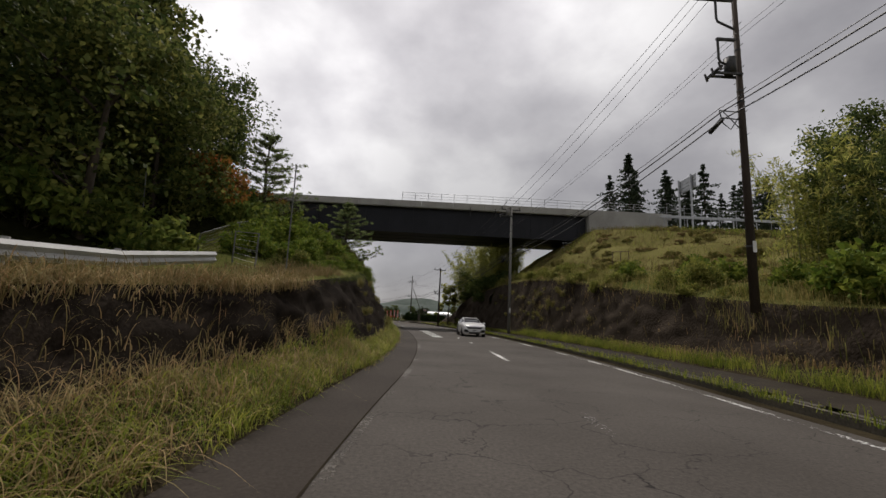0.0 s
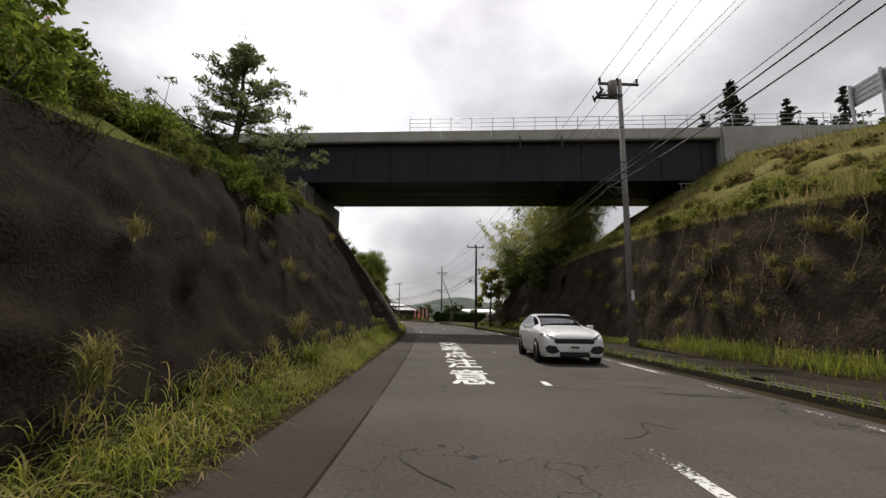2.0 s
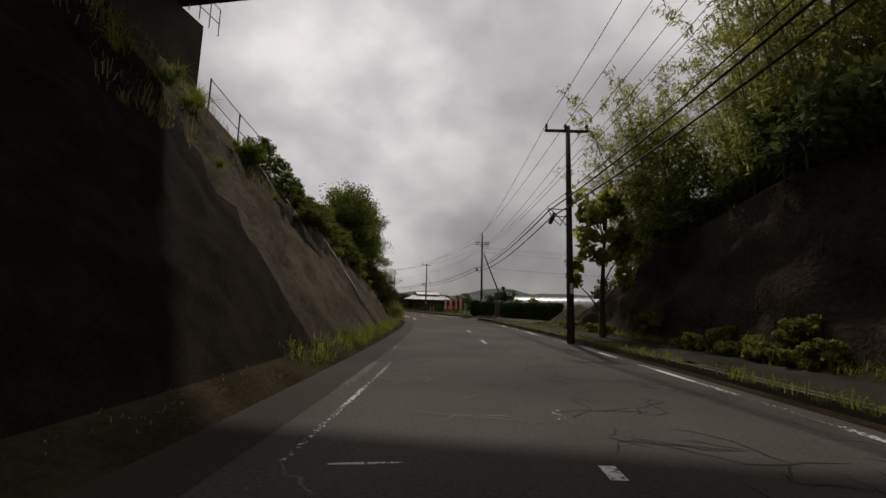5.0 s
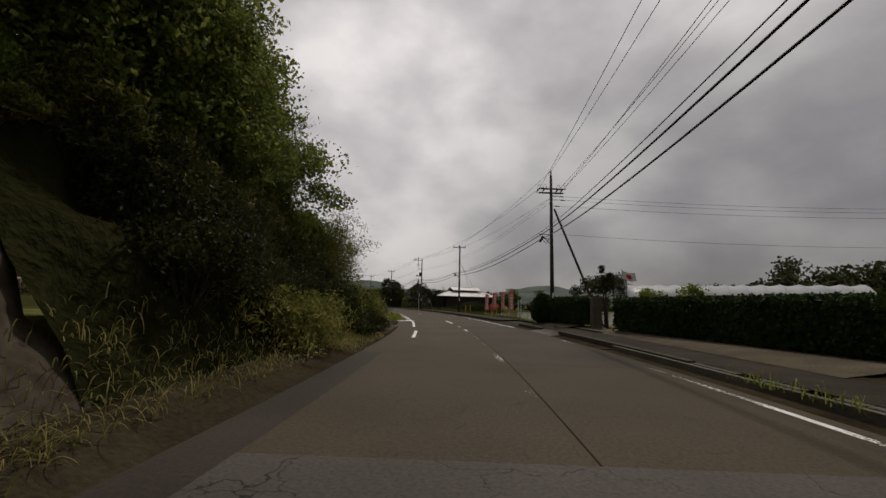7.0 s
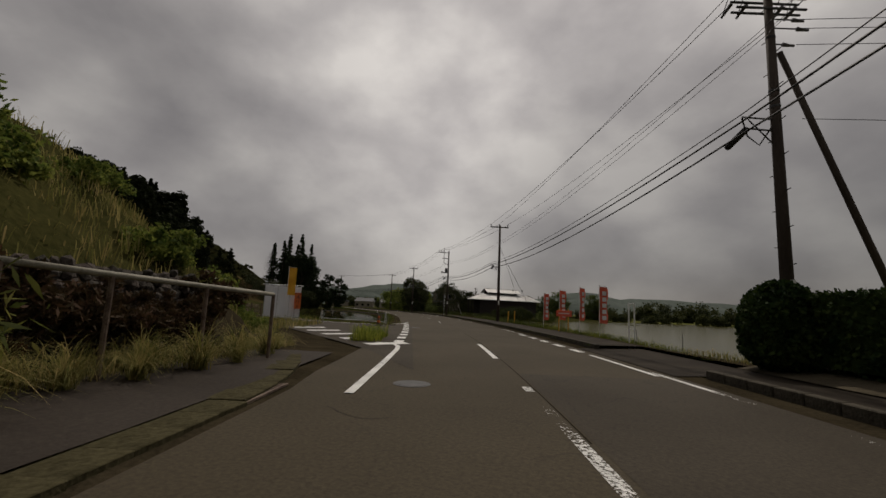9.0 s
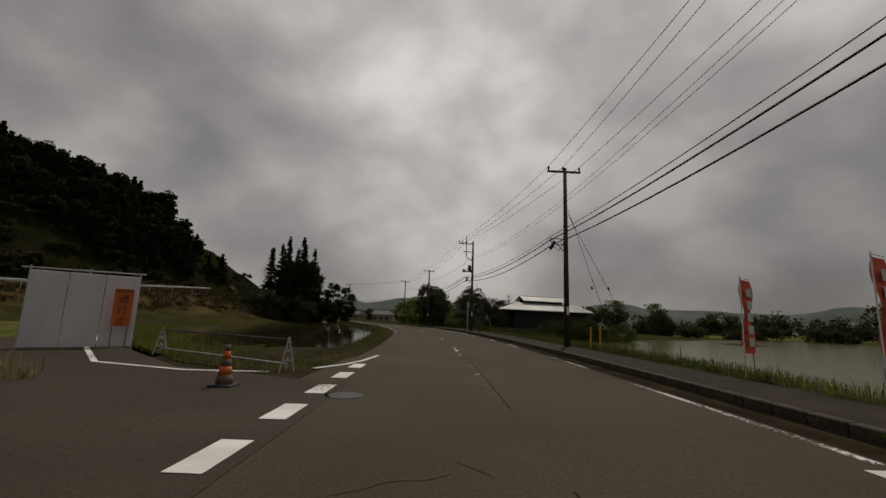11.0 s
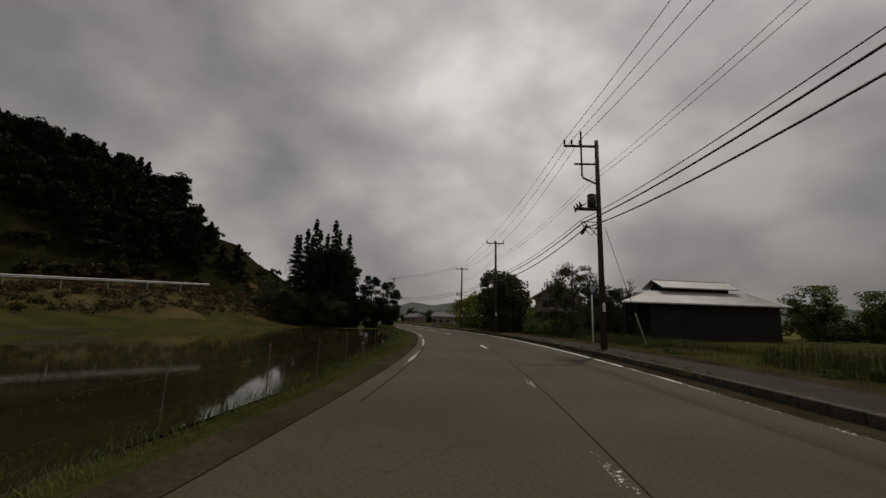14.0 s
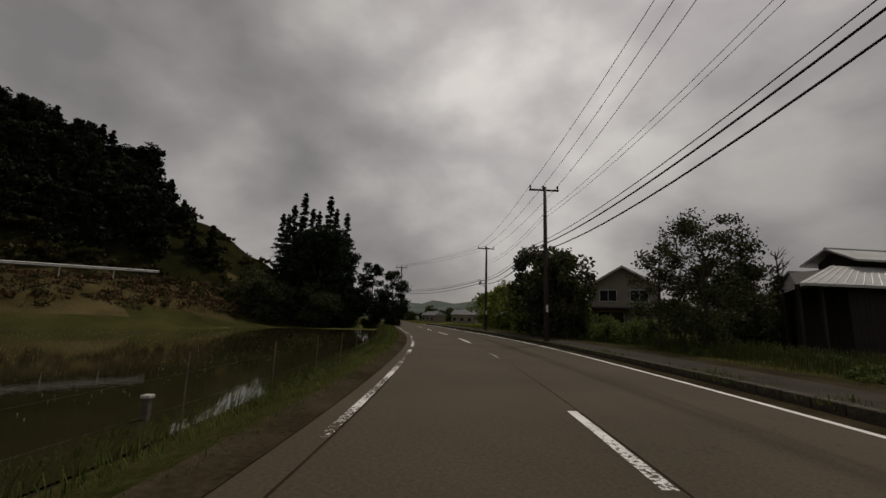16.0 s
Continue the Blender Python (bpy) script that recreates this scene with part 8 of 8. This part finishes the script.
    ux0, ux1 = x0 - 0.25, x1 + 0.35
    for a, c in ((y0 - 0.35, ym), (y1 + 0.35, ym)):
        part("upper_roof", Build().raw([(ux0, a, z1 + 0.36), (ux1, a, z1 + 0.36), (ux1, c, zr), (ux0, c, zr), (ux0, a, z1 + 0.26), (ux1, a, z1 + 0.26), (ux1, c, zr - 0.1), (ux0, c, zr - 0.1)],
                                       [(0, 1, 2, 3), (7, 6, 5, 4), (0, 4, 5, 1), (1, 5, 6, 2), (2, 6, 7, 3), (3, 7, 4, 0)]), METAL_ROOF, b, "pale weathered metal roof")
    for x in (x0 + 0.3, x1 - 0.3):
        part("gable", Build().raw([(x, y0 + 0.25, z1 + 0.4), (x, y1 - 0.25, z1 + 0.4), (x, ym, zr - 0.1), (x + 0.04, y0 + 0.25, z1 + 0.4), (x + 0.04, y1 - 0.25, z1 + 0.4), (x + 0.04, ym, zr - 0.1)],
                                  [(0, 1, 2), (5, 4, 3), (0, 3, 4, 1), (1, 4, 5, 2), (2, 5, 3, 0)]), DARK_BOARD, b)
    part("ridge_cap", Build().rod((ux0, ym, zr), (ux1, ym, zr), 0.07, n=6), METAL_ROOF, b)
    return b


build_barn()
tagged(part("guy_wire_guard", Build().rod((-32.2, 154.6, 0.05), (-32.55, 153.45, 1.85), 0.04, n=8), CONCRETE, None), "pale plastic guard sleeve on a guy wire", "guard")


def build_house():
    h = thing("house", "two-storey beige house with a grey gable roof", "house", m=pose(-51.5, 190.0, 0, 0, 0, 14))
    w, d, e, r = 6.4, 7.5, 5.2, 7.1
    part("wall", Build().box((0, 0, 0), (w, d, e)).raw([(0, 0.0, e), (w, 0.0, e), (w / 2, 0.0, r - 0.1), (0, d, e), (w, d, e), (w / 2, d, r - 0.1)], [(0, 1, 2), (5, 4, 3), (0, 2, 5, 3), (1, 4, 5, 2)]), PLASTER, h)
    for s in (-1, 1):
        x = w / 2 + s * (w / 2 + 0.6)
        z = e - 0.35
        part("roof", Build().raw([(w / 2, -0.7, r), (w / 2, d + 0.7, r), (x, d + 0.7, z), (x, -0.7, z), (w / 2, -0.7, r - 0.16), (w / 2, d + 0.7, r - 0.16), (x, d + 0.7, z - 0.16), (x, -0.7, z - 0.16)],
                                 [(0, 1, 2, 3), (7, 6, 5, 4), (0, 3, 7, 4), (1, 5, 6, 2), (2, 6, 7, 3), (0, 4, 5, 1)]), TILE_ROOF, h, "grey tiled roof")
    part("verge_board", Build().raw([(-0.6, -0.72, e - 0.4), (w / 2, -0.72, r - 0.02), (w + 0.6, -0.72, e - 0.4), (w + 0.6, -0.72, e - 0.6), (w / 2, -0.72, r - 0.22), (-0.6, -0.72, e - 0.6)], [(0, 1, 4, 5), (1, 2, 3, 4)]), CONCRETE, h, "pale verge boards")
    part("porch_roof", Build().box((-0.7, -1.5, 2.75), (w + 0.7, 0, 2.95), cut=0.03), TILE_ROOF, h, "lean-to roof over the ground floor")
    for x, z, ww, hh in ((1.0, 3.5, 1.6, 1.1), (3.9, 3.5, 1.6, 1.1), (0.8, 0.5, 2.4, 1.9)):
        win = part("window", Build().box((x, -0.05, z), (x + ww, 0.02, z + hh)), GLASS, h, "dark window glass")
        part("window_frame", Build().box((x - 0.06, -0.08, z - 0.06), (x + ww + 0.06, -0.04, z)).box((x - 0.06, -0.08, z + hh), (x + ww + 0.06, -0.04, z + hh + 0.06)).box((x - 0.06, -0.08, z), (x, -0.04, z + hh)).box((x + ww, -0.08, z), (x + ww + 0.06, -0.04, z + hh)).box((x + ww / 2 - 0.02, -0.08, z), (x + ww / 2 + 0.02, -0.055, z + hh)), GALV, win)
    return h


build_house()
FILM = material("greenhouse_film", (0.26, 0.28, 0.28), (0.42, 0.44, 0.44), scale=0.7, rough=0.3, bump=0.2, fine=5, stretch=(1, 0.3, 1))


def build_greenhouse():
    g = thing("greenhouse", "long tunnel greenhouse of milky plastic film on hoops", "greenhouse", m=pose(-2.7, 97.4, 0.1, 0, 0, -99))
    w, length, h = 4.4, 10.0, 2.55
    arc = [(w / 2 * math.cos(a), h * math.sin(a) ** 0.75) for a in np.linspace(math.pi, 0, 15)]
    v, q, n = [], [], 26
    for i in range(n + 1):
        sag = 0.03 * (i % 2)
        v += [(x * (1 - sag), length * i / n, max(0.0, z * (1 - sag))) for x, z in arc]
        if i:
            q += [((i - 1) * 15 + j, (i - 1) * 15 + j + 1, i * 15 + j + 1, i * 15 + j) for j in range(14)]
    part("film", array_mesh("film", v, q, FILM, True), None, g)
    for i in range(0, n + 1, 2):
        part("hoop", Build().tube([(x * 1.005, length * i / n, z * 1.005) for x, z in arc], 0.014, 5), GALV, g)
    part("end_wall", Build().raw([(x, 0.01, z) for x, z in arc] + [(x, 0.03, z) for x, z in arc], [tuple(range(15)), tuple(range(29, 14, -1))]), FILM, g, "film end wall")
    part("door_frame", Build().box((-0.5, -0.03, 0), (-0.45, 0.02, 1.9)).box((0.45, -0.03, 0), (0.5, 0.02, 1.9)).box((-0.5, -0.03, 1.9), (0.5, 0.02, 1.95)), GALV, g)
    return g


build_greenhouse()


def hedge(corners, h, w, seed, label, per=1500):
    """A clipped hedge: a dark core with a close skin of small leaves."""
    rng = np.random.default_rng(seed)
    t = thing("hedge", label, "hedge", "clipped hedges")
    pts, core = [], Build()
    for a, b in zip(corners, corners[1:]):
        a, b = Vector(a), Vector(b)
        way = (b - a).normalized()
        n = Vector((-way.y, way.x, 0))
        L = (b - a).length
        core.raw([tuple(p + n * x + Vector((0, 0, z))) for p in (a, b) for x, z in ((-w * 0.42, 0.05), (w * 0.42, 0.05), (w * 0.42, h * 0.95), (-w * 0.42, h * 0.95))],
                 [(0, 1, 2, 3), (7, 6, 5, 4), (0, 4, 5, 1), (1, 5, 6, 2), (2, 6, 7, 3), (3, 7, 4, 0)])
        k = int(per * L)
        u, f = rng.uniform(0, 1, k), rng.uniform(0, 2 * h + w, k)
        x = np.where(f < h, -w / 2, np.where(f < h + w, f - h - w / 2, w / 2))
        z = np.where(f < h, f, np.where(f < h + w, h, 2 * h + w - f))
        x, z = x + rng.normal(size=k) * 0.04, z + rng.normal(size=k) * 0.04 + 0.03
        p = np.array(a)[None] + np.array(b - a)[None] * u[:, None] + np.array(n)[None] * x[:, None]
        p[:, 2] += z
        pts.append(p)
        for end, sgn in ((a, -1), (b, 1)):
            k2 = int(per * w * 0.8)
            p = np.array(end)[None] + np.array(n)[None] * rng.uniform(-w / 2, w / 2, (k2, 1)) + rng.normal(size=(k2, 3)) * 0.03
            p[:, 2] += rng.uniform(0, h, k2)
            pts.append(p)
    part("core", core, HEDGE, t)
    v, q = leaf_quads(np.concatenate(pts), 0.075, rng, 1.5)
    part("foliage", array_mesh("foliage", v, q, HEDGE), None, t)
    return t


hedge([at(99.2, 6.25, 0.38), at(94.5, 6.8, 0.42)], 1.42, 0.9, 201, "dark clipped evergreen hedge beside the gate", 1300)
hedge([at(90.7, 6.6, 0.38), at(86.5, 7.1, 0.38), at(80.5, 8.0, 0.38)], 1.3, 1.0, 202, "long dark clipped evergreen hedge along the garden", 1100)


def topiary(spot, r, h, seed, label):
    rng = np.random.default_rng(seed)
    t = thing("topiary_bush", label, "topiary", m=pose(*spot))
    bm = bmesh.new()
    bmesh.ops.create_icosphere(bm, subdivisions=3, radius=1)
    for p in bm.verts:
        p.co = Vector((p.co.x * r * 0.93, p.co.y * r * 0.93, h * 0.5 + p.co.z * h * 0.48 if p.co.z > 0 else h * 0.5 + p.co.z * h * 0.5))
    me = bpy.data.meshes.new("core")
    bm.to_mesh(me)
    bm.free()
    me.materials.append(HEDGE)
    part("core", me, None, t)
    p = rng.normal(size=(6500, 3))
    p /= np.linalg.norm(p, axis=1)[:, None]
    wide = np.where(p[:, 2:3] < 0, 1 / np.sqrt(np.maximum(1 - p[:, 2:3] ** 2, 0.15)), 1.0).clip(1, 1.25)
    p = p * [r, r, h * 0.5] * np.concatenate([wide, wide, np.ones_like(wide)], 1) + [0, 0, h * 0.5] + rng.normal(size=p.shape) * 0.03
    v, q = leaf_quads(p, 0.075, rng, 1.5)
    part("foliage", array_mesh("foliage", v, q, HEDGE), None, t)
    return t


topiary(at(99.75, 5.75, 0.25), 0.74, 1.85, 203, "rounded clipped evergreen bush at the hedge end")
for s, d in ((93.75, 6.6),):
    gp = thing("gate_pillar", "grey concrete gate pillar", "gate pillar", "gate pillars", on_road(s, d, 0.25))
    part("shaft", Build().box((-0.22, -0.22, -0.1), (0.22, 0.22, 1.5), cut=0.02), CONCRETE_OLD, gp)
    part("cap", Build().box((-0.26, -0.26, 1.5), (0.26, 0.26, 1.58), cut=0.02), CONCRETE_OLD, gp)
YARD = material("yard_grit", (0.05, 0.042, 0.028), (0.12, 0.1, 0.07), scale=1.2, rough=0.95, bump=0.5, fine=20, dist=0.03, spec=0.05)
drive = Build().raw([tuple(at(s, d, 0.248)) for s, d in ((91.2, 5.9), (95.2, 5.9), (93.4, 9.4), (90.9, 9.4))], [(0, 1, 2, 3)])
structure("pavement_drive", drive, CONCRETE_OLD, "worn grey concrete driveway through the gate", "pavement")
yard = Build().raw([tuple(at(s, d, z)) for s, d, z in ((80, 5.7, 0.205), (91.15, 5.7, 0.205), (91.0, 6.3, 0.37), (80, 7.0, 0.38), (90.85, 9.5, 0.4), (80, 9.5, 0.4))], [(0, 1, 2, 3), (3, 2, 4, 5)])
yard.raw([tuple(at(s, d, z)) for s, d, z in ((95.25, 5.4, 0.205), (100.4, 5.2, 0.205), (100.4, 6.2, 0.36), (94.9, 6.6, 0.4), (100.4, 7.8, 0.4), (94.3, 7.8, 0.42))], [(0, 1, 2, 3), (3, 2, 4, 5)])
structure("pavement_yard", yard, YARD, "bare gritty ground before the hedge", "pavement")
mound = thing("gravel_mound", "low mound of pale gravel beside the hedge", "mound", m=pose(*at(79.0, 9.0, 0.3)))
rngm = np.random.default_rng(205)
mv, mq = [], []
for i in range(9):
    for j in range(16):
        a, r = j * math.pi / 8, i / 8
        mv.append((2.3 * r * math.cos(a), 2.6 * r * math.sin(a), 1.35 * math.cos(r * math.pi / 2) ** 1.4 + rngm.normal() * 0.025 * (r < 0.95)))
for i in range(8):
    mq += [(i * 16 + j, (i + 1) * 16 + j, (i + 1) * 16 + (j + 1) % 16, i * 16 + (j + 1) % 16) for j in range(16)]
part("heap", array_mesh("heap", mv, mq, ROCK_PALE, True), None, mound)

# garden tree, flag with a red disc, small far buildings
plant(broad_tree("garden_tree", 2.75, 3.6, LEAF_GARDEN, 206, "cloud-pruned garden tree behind the hedge", 260, 0.07, 24, 0.66), [(-3.9, 98.2, 0.3)], 207, 0.98, 1.0)
plant(broad_tree("garden_tree", 3.3, 0.9, LEAF_GARDEN, 210, "slim dark garden conifer rising over the hedge", 150, 0.06, 9, 0.76), [(-3.9, 97.0, 0.3)], 211, 1.0, 1.02)
plant(broad_tree("garden_tree", 2.6, 2.2, LEAF_FRESH, 208, "small bright garden tree behind the hedge", 170, 0.08, 22, 0.3), [(-2.4, 92.7, 0.1), (-0.9, 92.0, 0.1)], 209, 0.72, 0.85)
FLAG_RED = material("flag_red", (0.55, 0.02, 0.03), (0.62, 0.04, 0.05), scale=3, rough=0.8, bump=0.05)
fl = thing("flag", "white flag with a red disc on a leaning pole", "flag", m=pose(*at(91.2, 7.0, 0.15), 0, 0, 12))
part("pole", Build().rod((0.36, 0, 0), (-0.22, 0, 2.95), 0.012, n=6), GALV, fl)


def flag_point(u, w):
    """A place on the wind-blown cloth: u along the fly, w down the hoist."""
    return (-0.2 + 0.08 * w + 0.55 * u, 0.05 * math.sin(5 * u + w) * u, 2.9 - 0.38 * w - 0.16 * u - 0.05 * math.sin(4 * u))


v, q = [], []
for i in range(13):
    v += [flag_point(i / 12, j / 8) for j in range(9)]
for i in range(12):
    q += [(i * 9 + j, i * 9 + j + 1, (i + 1) * 9 + j + 1, (i + 1) * 9 + j) for j in range(8)]
part("cloth", array_mesh("cloth", v, q, WHITE_PAINT, True), None, fl)
for sgn in (-0.008, 0.008):
    dv = [flag_point(0.47, 0.5)]
    dv += [flag_point(0.47 + 0.2 * math.cos(k * math.pi / 12), 0.5 + 0.29 * math.sin(k * math.pi / 12)) for k in range(24)]
    part("disc", Build().raw([(x, y + sgn, z) for x, y, z in dv], [(0, 1 + k, 1 + (k + 1) % 24) for k in range(24)]), FLAG_RED, fl, "red disc")


def far_house(spot, turn, w, d, e, r, label):
    h = thing("house", label, "house", "far houses", pose(*spot, 0, 0, turn))
    part("wall", Build().box((0, 0, 0), (w, d, e)), PLASTER, h)
    part("roof", Build().raw([(-0.4, -0.4, e), (w + 0.4, -0.4, e), (w + 0.4, d + 0.4, e), (-0.4, d + 0.4, e), (0.2, d / 2, r), (w - 0.2, d / 2, r)], [(0, 1, 5, 4), (2, 3, 4, 5), (1, 2, 5), (3, 0, 4), (3, 2, 1, 0)]), TILE_ROOF, h, "grey roof")
    for k in range(3):
        part("window", Build().box((0.6 + k * w / 3.2, -0.03, 0.9), (0.6 + k * w / 3.2 + 1.1, 0.01, 2.0)), GLASS, h, "dark window")
    return h


far_house((-128, 275, -0.4), 20, 9, 6, 3.2, 5.0, "small far house with a grey roof")
far_house((-150, 285, -0.4), -10, 8, 6, 2.8, 4.4, "small far house with a grey roof")
far_house((-106, 262, -0.4), 35, 8, 6, 3.0, 4.6, "small far house with a grey roof")
far_house((24, 158, -0.4), -20, 9, 6, 3.0, 4.6, "far farm shed among trees")
# pole of the branch line in the gardens
utility_pole((24.0, 106.0, 0.1), 9.2, 90, POLE_BROWN, "straight", "brown utility pole of the branch line behind the gardens")


# ---------------------------------------------------------------- the oncoming white car
CAR_WHITE = material("white_car_paint", (0.68, 0.68, 0.68), (0.76, 0.76, 0.76), scale=0.6, rough=0.18, bump=0, spec=0.6)
TYRE = material("tyre_rubber", (0.012, 0.012, 0.012), (0.03, 0.03, 0.03), scale=8, rough=0.85, bump=0.2)
LAMP = material("lamp_glass", (0.06, 0.065, 0.07), (0.22, 0.23, 0.24), scale=4, rough=0.1, bump=0, spec=0.8)


def build_car():
    c = thing("hatchback_car", "white sporty hatchback car with a black grille", "car", m=on_road(32.7, 1.7, 0.0, 178))
    # front of the car looks along +y; a smooth body lofted through cross-sections
    # y from the tail to the nose: half width, sill, belt, roof half width, roof height
    key = np.array(((0, .72, .42, .9, .5, .94), (.06, .8, .34, .98, .56, 1.04), (.3, .86, .24, 1.0, .61, 1.24), (.75, .89, .22, 1.0, .63, 1.38), (1.4, .9, .2, .98, .64, 1.43), (2.0, .9, .2, .97, .63, 1.41), (2.5, .9, .2, .96, .61, 1.29),
                    (2.95, .9, .2, .97, .66, 1.1), (3.2, .9, .2, .97, .7, 1.03), (3.75, .89, .2, .93, .7, .98), (4.15, .87, .2, .85, .68, .9), (4.34, .83, .21, .76, .66, .82), (4.4, .78, .24, .68, .62, .74)))
    ys = np.r_[0, .03, .06, .12:4.3:.09, 4.34, 4.38, 4.4]
    par = [np.interp(ys, key[:, 0], key[:, k]) for k in range(1, 6)]
    for k in range(5):
        inner = par[k].copy()
        inner[2:-2] = (par[k][:-4] + 2 * par[k][1:-3] + 3 * par[k][2:-2] + 2 * par[k][3:-1] + par[k][4:]) / 9
        par[k] = inner
    rings, us = [], np.linspace(0, 11, 45)
    for y, w, z0, zb, wr, zr in zip(ys, *par):
        zs = max(zr - .06, zb)
        ctl = np.array([(-w * .93, z0), (-w, z0 + .14), (-w * 1.01, (z0 + zb) / 2 + .06), (-w * .955, zb), (-wr, zs), (-wr * .62, zr), (wr * .62, zr), (wr, zs), (w * .955, zb), (w * 1.01, (z0 + zb) / 2 + .06), (w, z0 + .14), (w * .93, z0)])
        pts = []
        for u in us:
            a = min(int(u), 10)
            f = u - a
            p = [ctl[max(a - 1, 0)], ctl[a], ctl[a + 1], ctl[min(a + 2, 11)]]
            pts.append(0.5 * (2 * p[1] + (p[2] - p[0]) * f + (2 * p[0] - 5 * p[1] + 4 * p[2] - p[3]) * f * f + (3 * p[1] - p[0] - 3 * p[2] + p[3]) * f**3))
        rings.append([(x, y - 4.4, z) for x, z in pts])
    n = len(us)
    v = [p for ring in rings for p in ring]
    q, panes = [], {"windscreen": [], "rear_window": [], "side_window": [], "side_window_far": []}
    for i in range(len(rings) - 1):
        for j in range(n - 1):
            face = (i * n + j, (i + 1) * n + j, (i + 1) * n + j + 1, i * n + j + 1)
            y, u = (ys[i] + ys[i + 1]) / 2, (us[j] + us[j + 1]) / 2
            q.append(face)
            if 0.75 < y < 2.8 and (3.1 < u < 3.9 or 7.1 < u < 7.9) and abs(y - 1.75) > 0.05:
                panes["side_window" if u < 5 else "side_window_far"].append(face)
            elif 2.2 < y < 3.1 and 4.2 < u < 6.8:
                panes["windscreen"].append(face)
            elif 0.1 < y < 0.6 and 4.3 < u < 6.7:
                panes["rear_window"].append(face)
        q.append((i * n + n - 1, (i + 1) * n + n - 1, (i + 1) * n, i * n))
    q.append(tuple(range(n)))
    q.append(tuple(range((len(rings) - 1) * n + n - 1, (len(rings) - 1) * n - 1, -1)))
    part("body", Build().raw(v, q), CAR_WHITE, c, smooth=True)
    mid = Vector((0, -2.4, 0.7))
    for name, faces in panes.items():
        used = sorted({k for f in faces for k in f})
        place = {k: m for m, k in enumerate(used)}
        out = []
        for k in used:
            p = Vector(v[k])
            away = Vector((p.x, 0.25 * (p.y - mid.y), 1.2 * (p.z - mid.z))).normalized()
            out.append(tuple(p + away * 0.012))
        part(name.replace("_far", ""), Build().raw(out, [tuple(place[k] for k in f) for f in faces]), GLASS, c, "dark tinted window glass", True)
    part("spoiler", Build().box((-.58, -4.42, 1.2), (.58, -4.15, 1.25), cut=.02).box((-.5, -4.3, 1.05), (-.44, -4.2, 1.2)).box((.44, -4.3, 1.05), (.5, -4.2, 1.2)), CAR_WHITE, c, "white rear spoiler")
    for s in (-1, 1):
        part("tail_lamp", Build().box((s * .72 - .1, -4.44, .8), (s * .72 + .1, -4.2, .95), cut=.03), BLACK, c, "dark tail lamp")
        for y in (-2.2, -3.0):
            part("door_handle", Build().box((s * .895 - .02, y - .1, .86), (s * .895 + .02, y + .1, .89), cut=.008), CAR_WHITE, c)
    part("grille", Build().box((-0.56, -0.13, 0.575), (0.56, 0.02, 0.735), cut=0.03), BLACK, c, "black front grille")
    part("lower_intake", Build().box((-0.42, -0.12, 0.22), (0.42, 0.03, 0.36), cut=0.03), BLACK, c, "black lower intake")
    for s in (-1, 1):
        part("headlight", Build().raw([(s * .5, 0.02, .62), (s * .8, -.05, .68), (s * .895, -.42, .84), (s * .8, -.2, .85), (s * .54, 0.0, .75)] + [(s * .48, -0.1, .62), (s * .76, -.2, .68), (s * .82, -.5, .82), (s * .72, -.3, .83), (s * .48, -.14, .73)],
                                      [(0, 1, 2, 3, 4)] + [(i, (i + 1) % 5, 5 + (i + 1) % 5, 5 + i) for i in range(5)]), LAMP, c, "clear headlight")
        part("fog_lamp_vent", Build().raw([(s * x, y, z) for y in (0.012, -0.16) for x, z in ((.42, .36), (.5, .5), (.7, .54), (.82, .48), (.78, .34), (.6, .3))], [(0, 1, 2, 3, 4, 5), (11, 10, 9, 8, 7, 6)] + [(k, (k + 1) % 6, 6 + (k + 1) % 6, 6 + k) for k in range(6)]), BLACK, c, "black bumper vent")
        part("mirror", Build().box((s * 1.0 - .1, -1.75, .95), (s * 1.0 + .1, -1.6, 1.08), cut=.03), CAR_WHITE, c)
        for y in (-.85, -3.55):
            wh = part("wheel", Build().rod((s * .73, y, .32), (s * .93, y, .32), .32, n=24), TYRE, c, "black tyre", True)
            part("rim", Build().rod((s * .925, y, .32), (s * .94, y, .32), .235, n=24), GALV, wh, "bright rim edge")
            part("rim_face", Build().rod((s * .93, y, .32), (s * .945, y, .32), .215, n=24), BLACK, wh, "black alloy face")
            for k in range(5):
                ang = 2 * math.pi * k / 5
                part("spoke", Build().rod((s * .945, y, .32), (s * .95, y + .21 * math.cos(ang), .32 + .21 * math.sin(ang)), .022, .016, n=6), IRON, wh)
            part("wheel_arch", Build().rod((s * .86, y, .33), (s * .915, y, .33), .38, n=24), BLACK, c, "dark wheel arch")
    part("number_plate", Build().box((-.17, .0, .42), (.17, .045, .57), cut=.005), WHITE_PAINT, c, "white plate with bars")
    part("plate_bar", Build().box((-.12, .046, .46), (.12, .05, .51)), BLACK, c)
    return c


build_car()
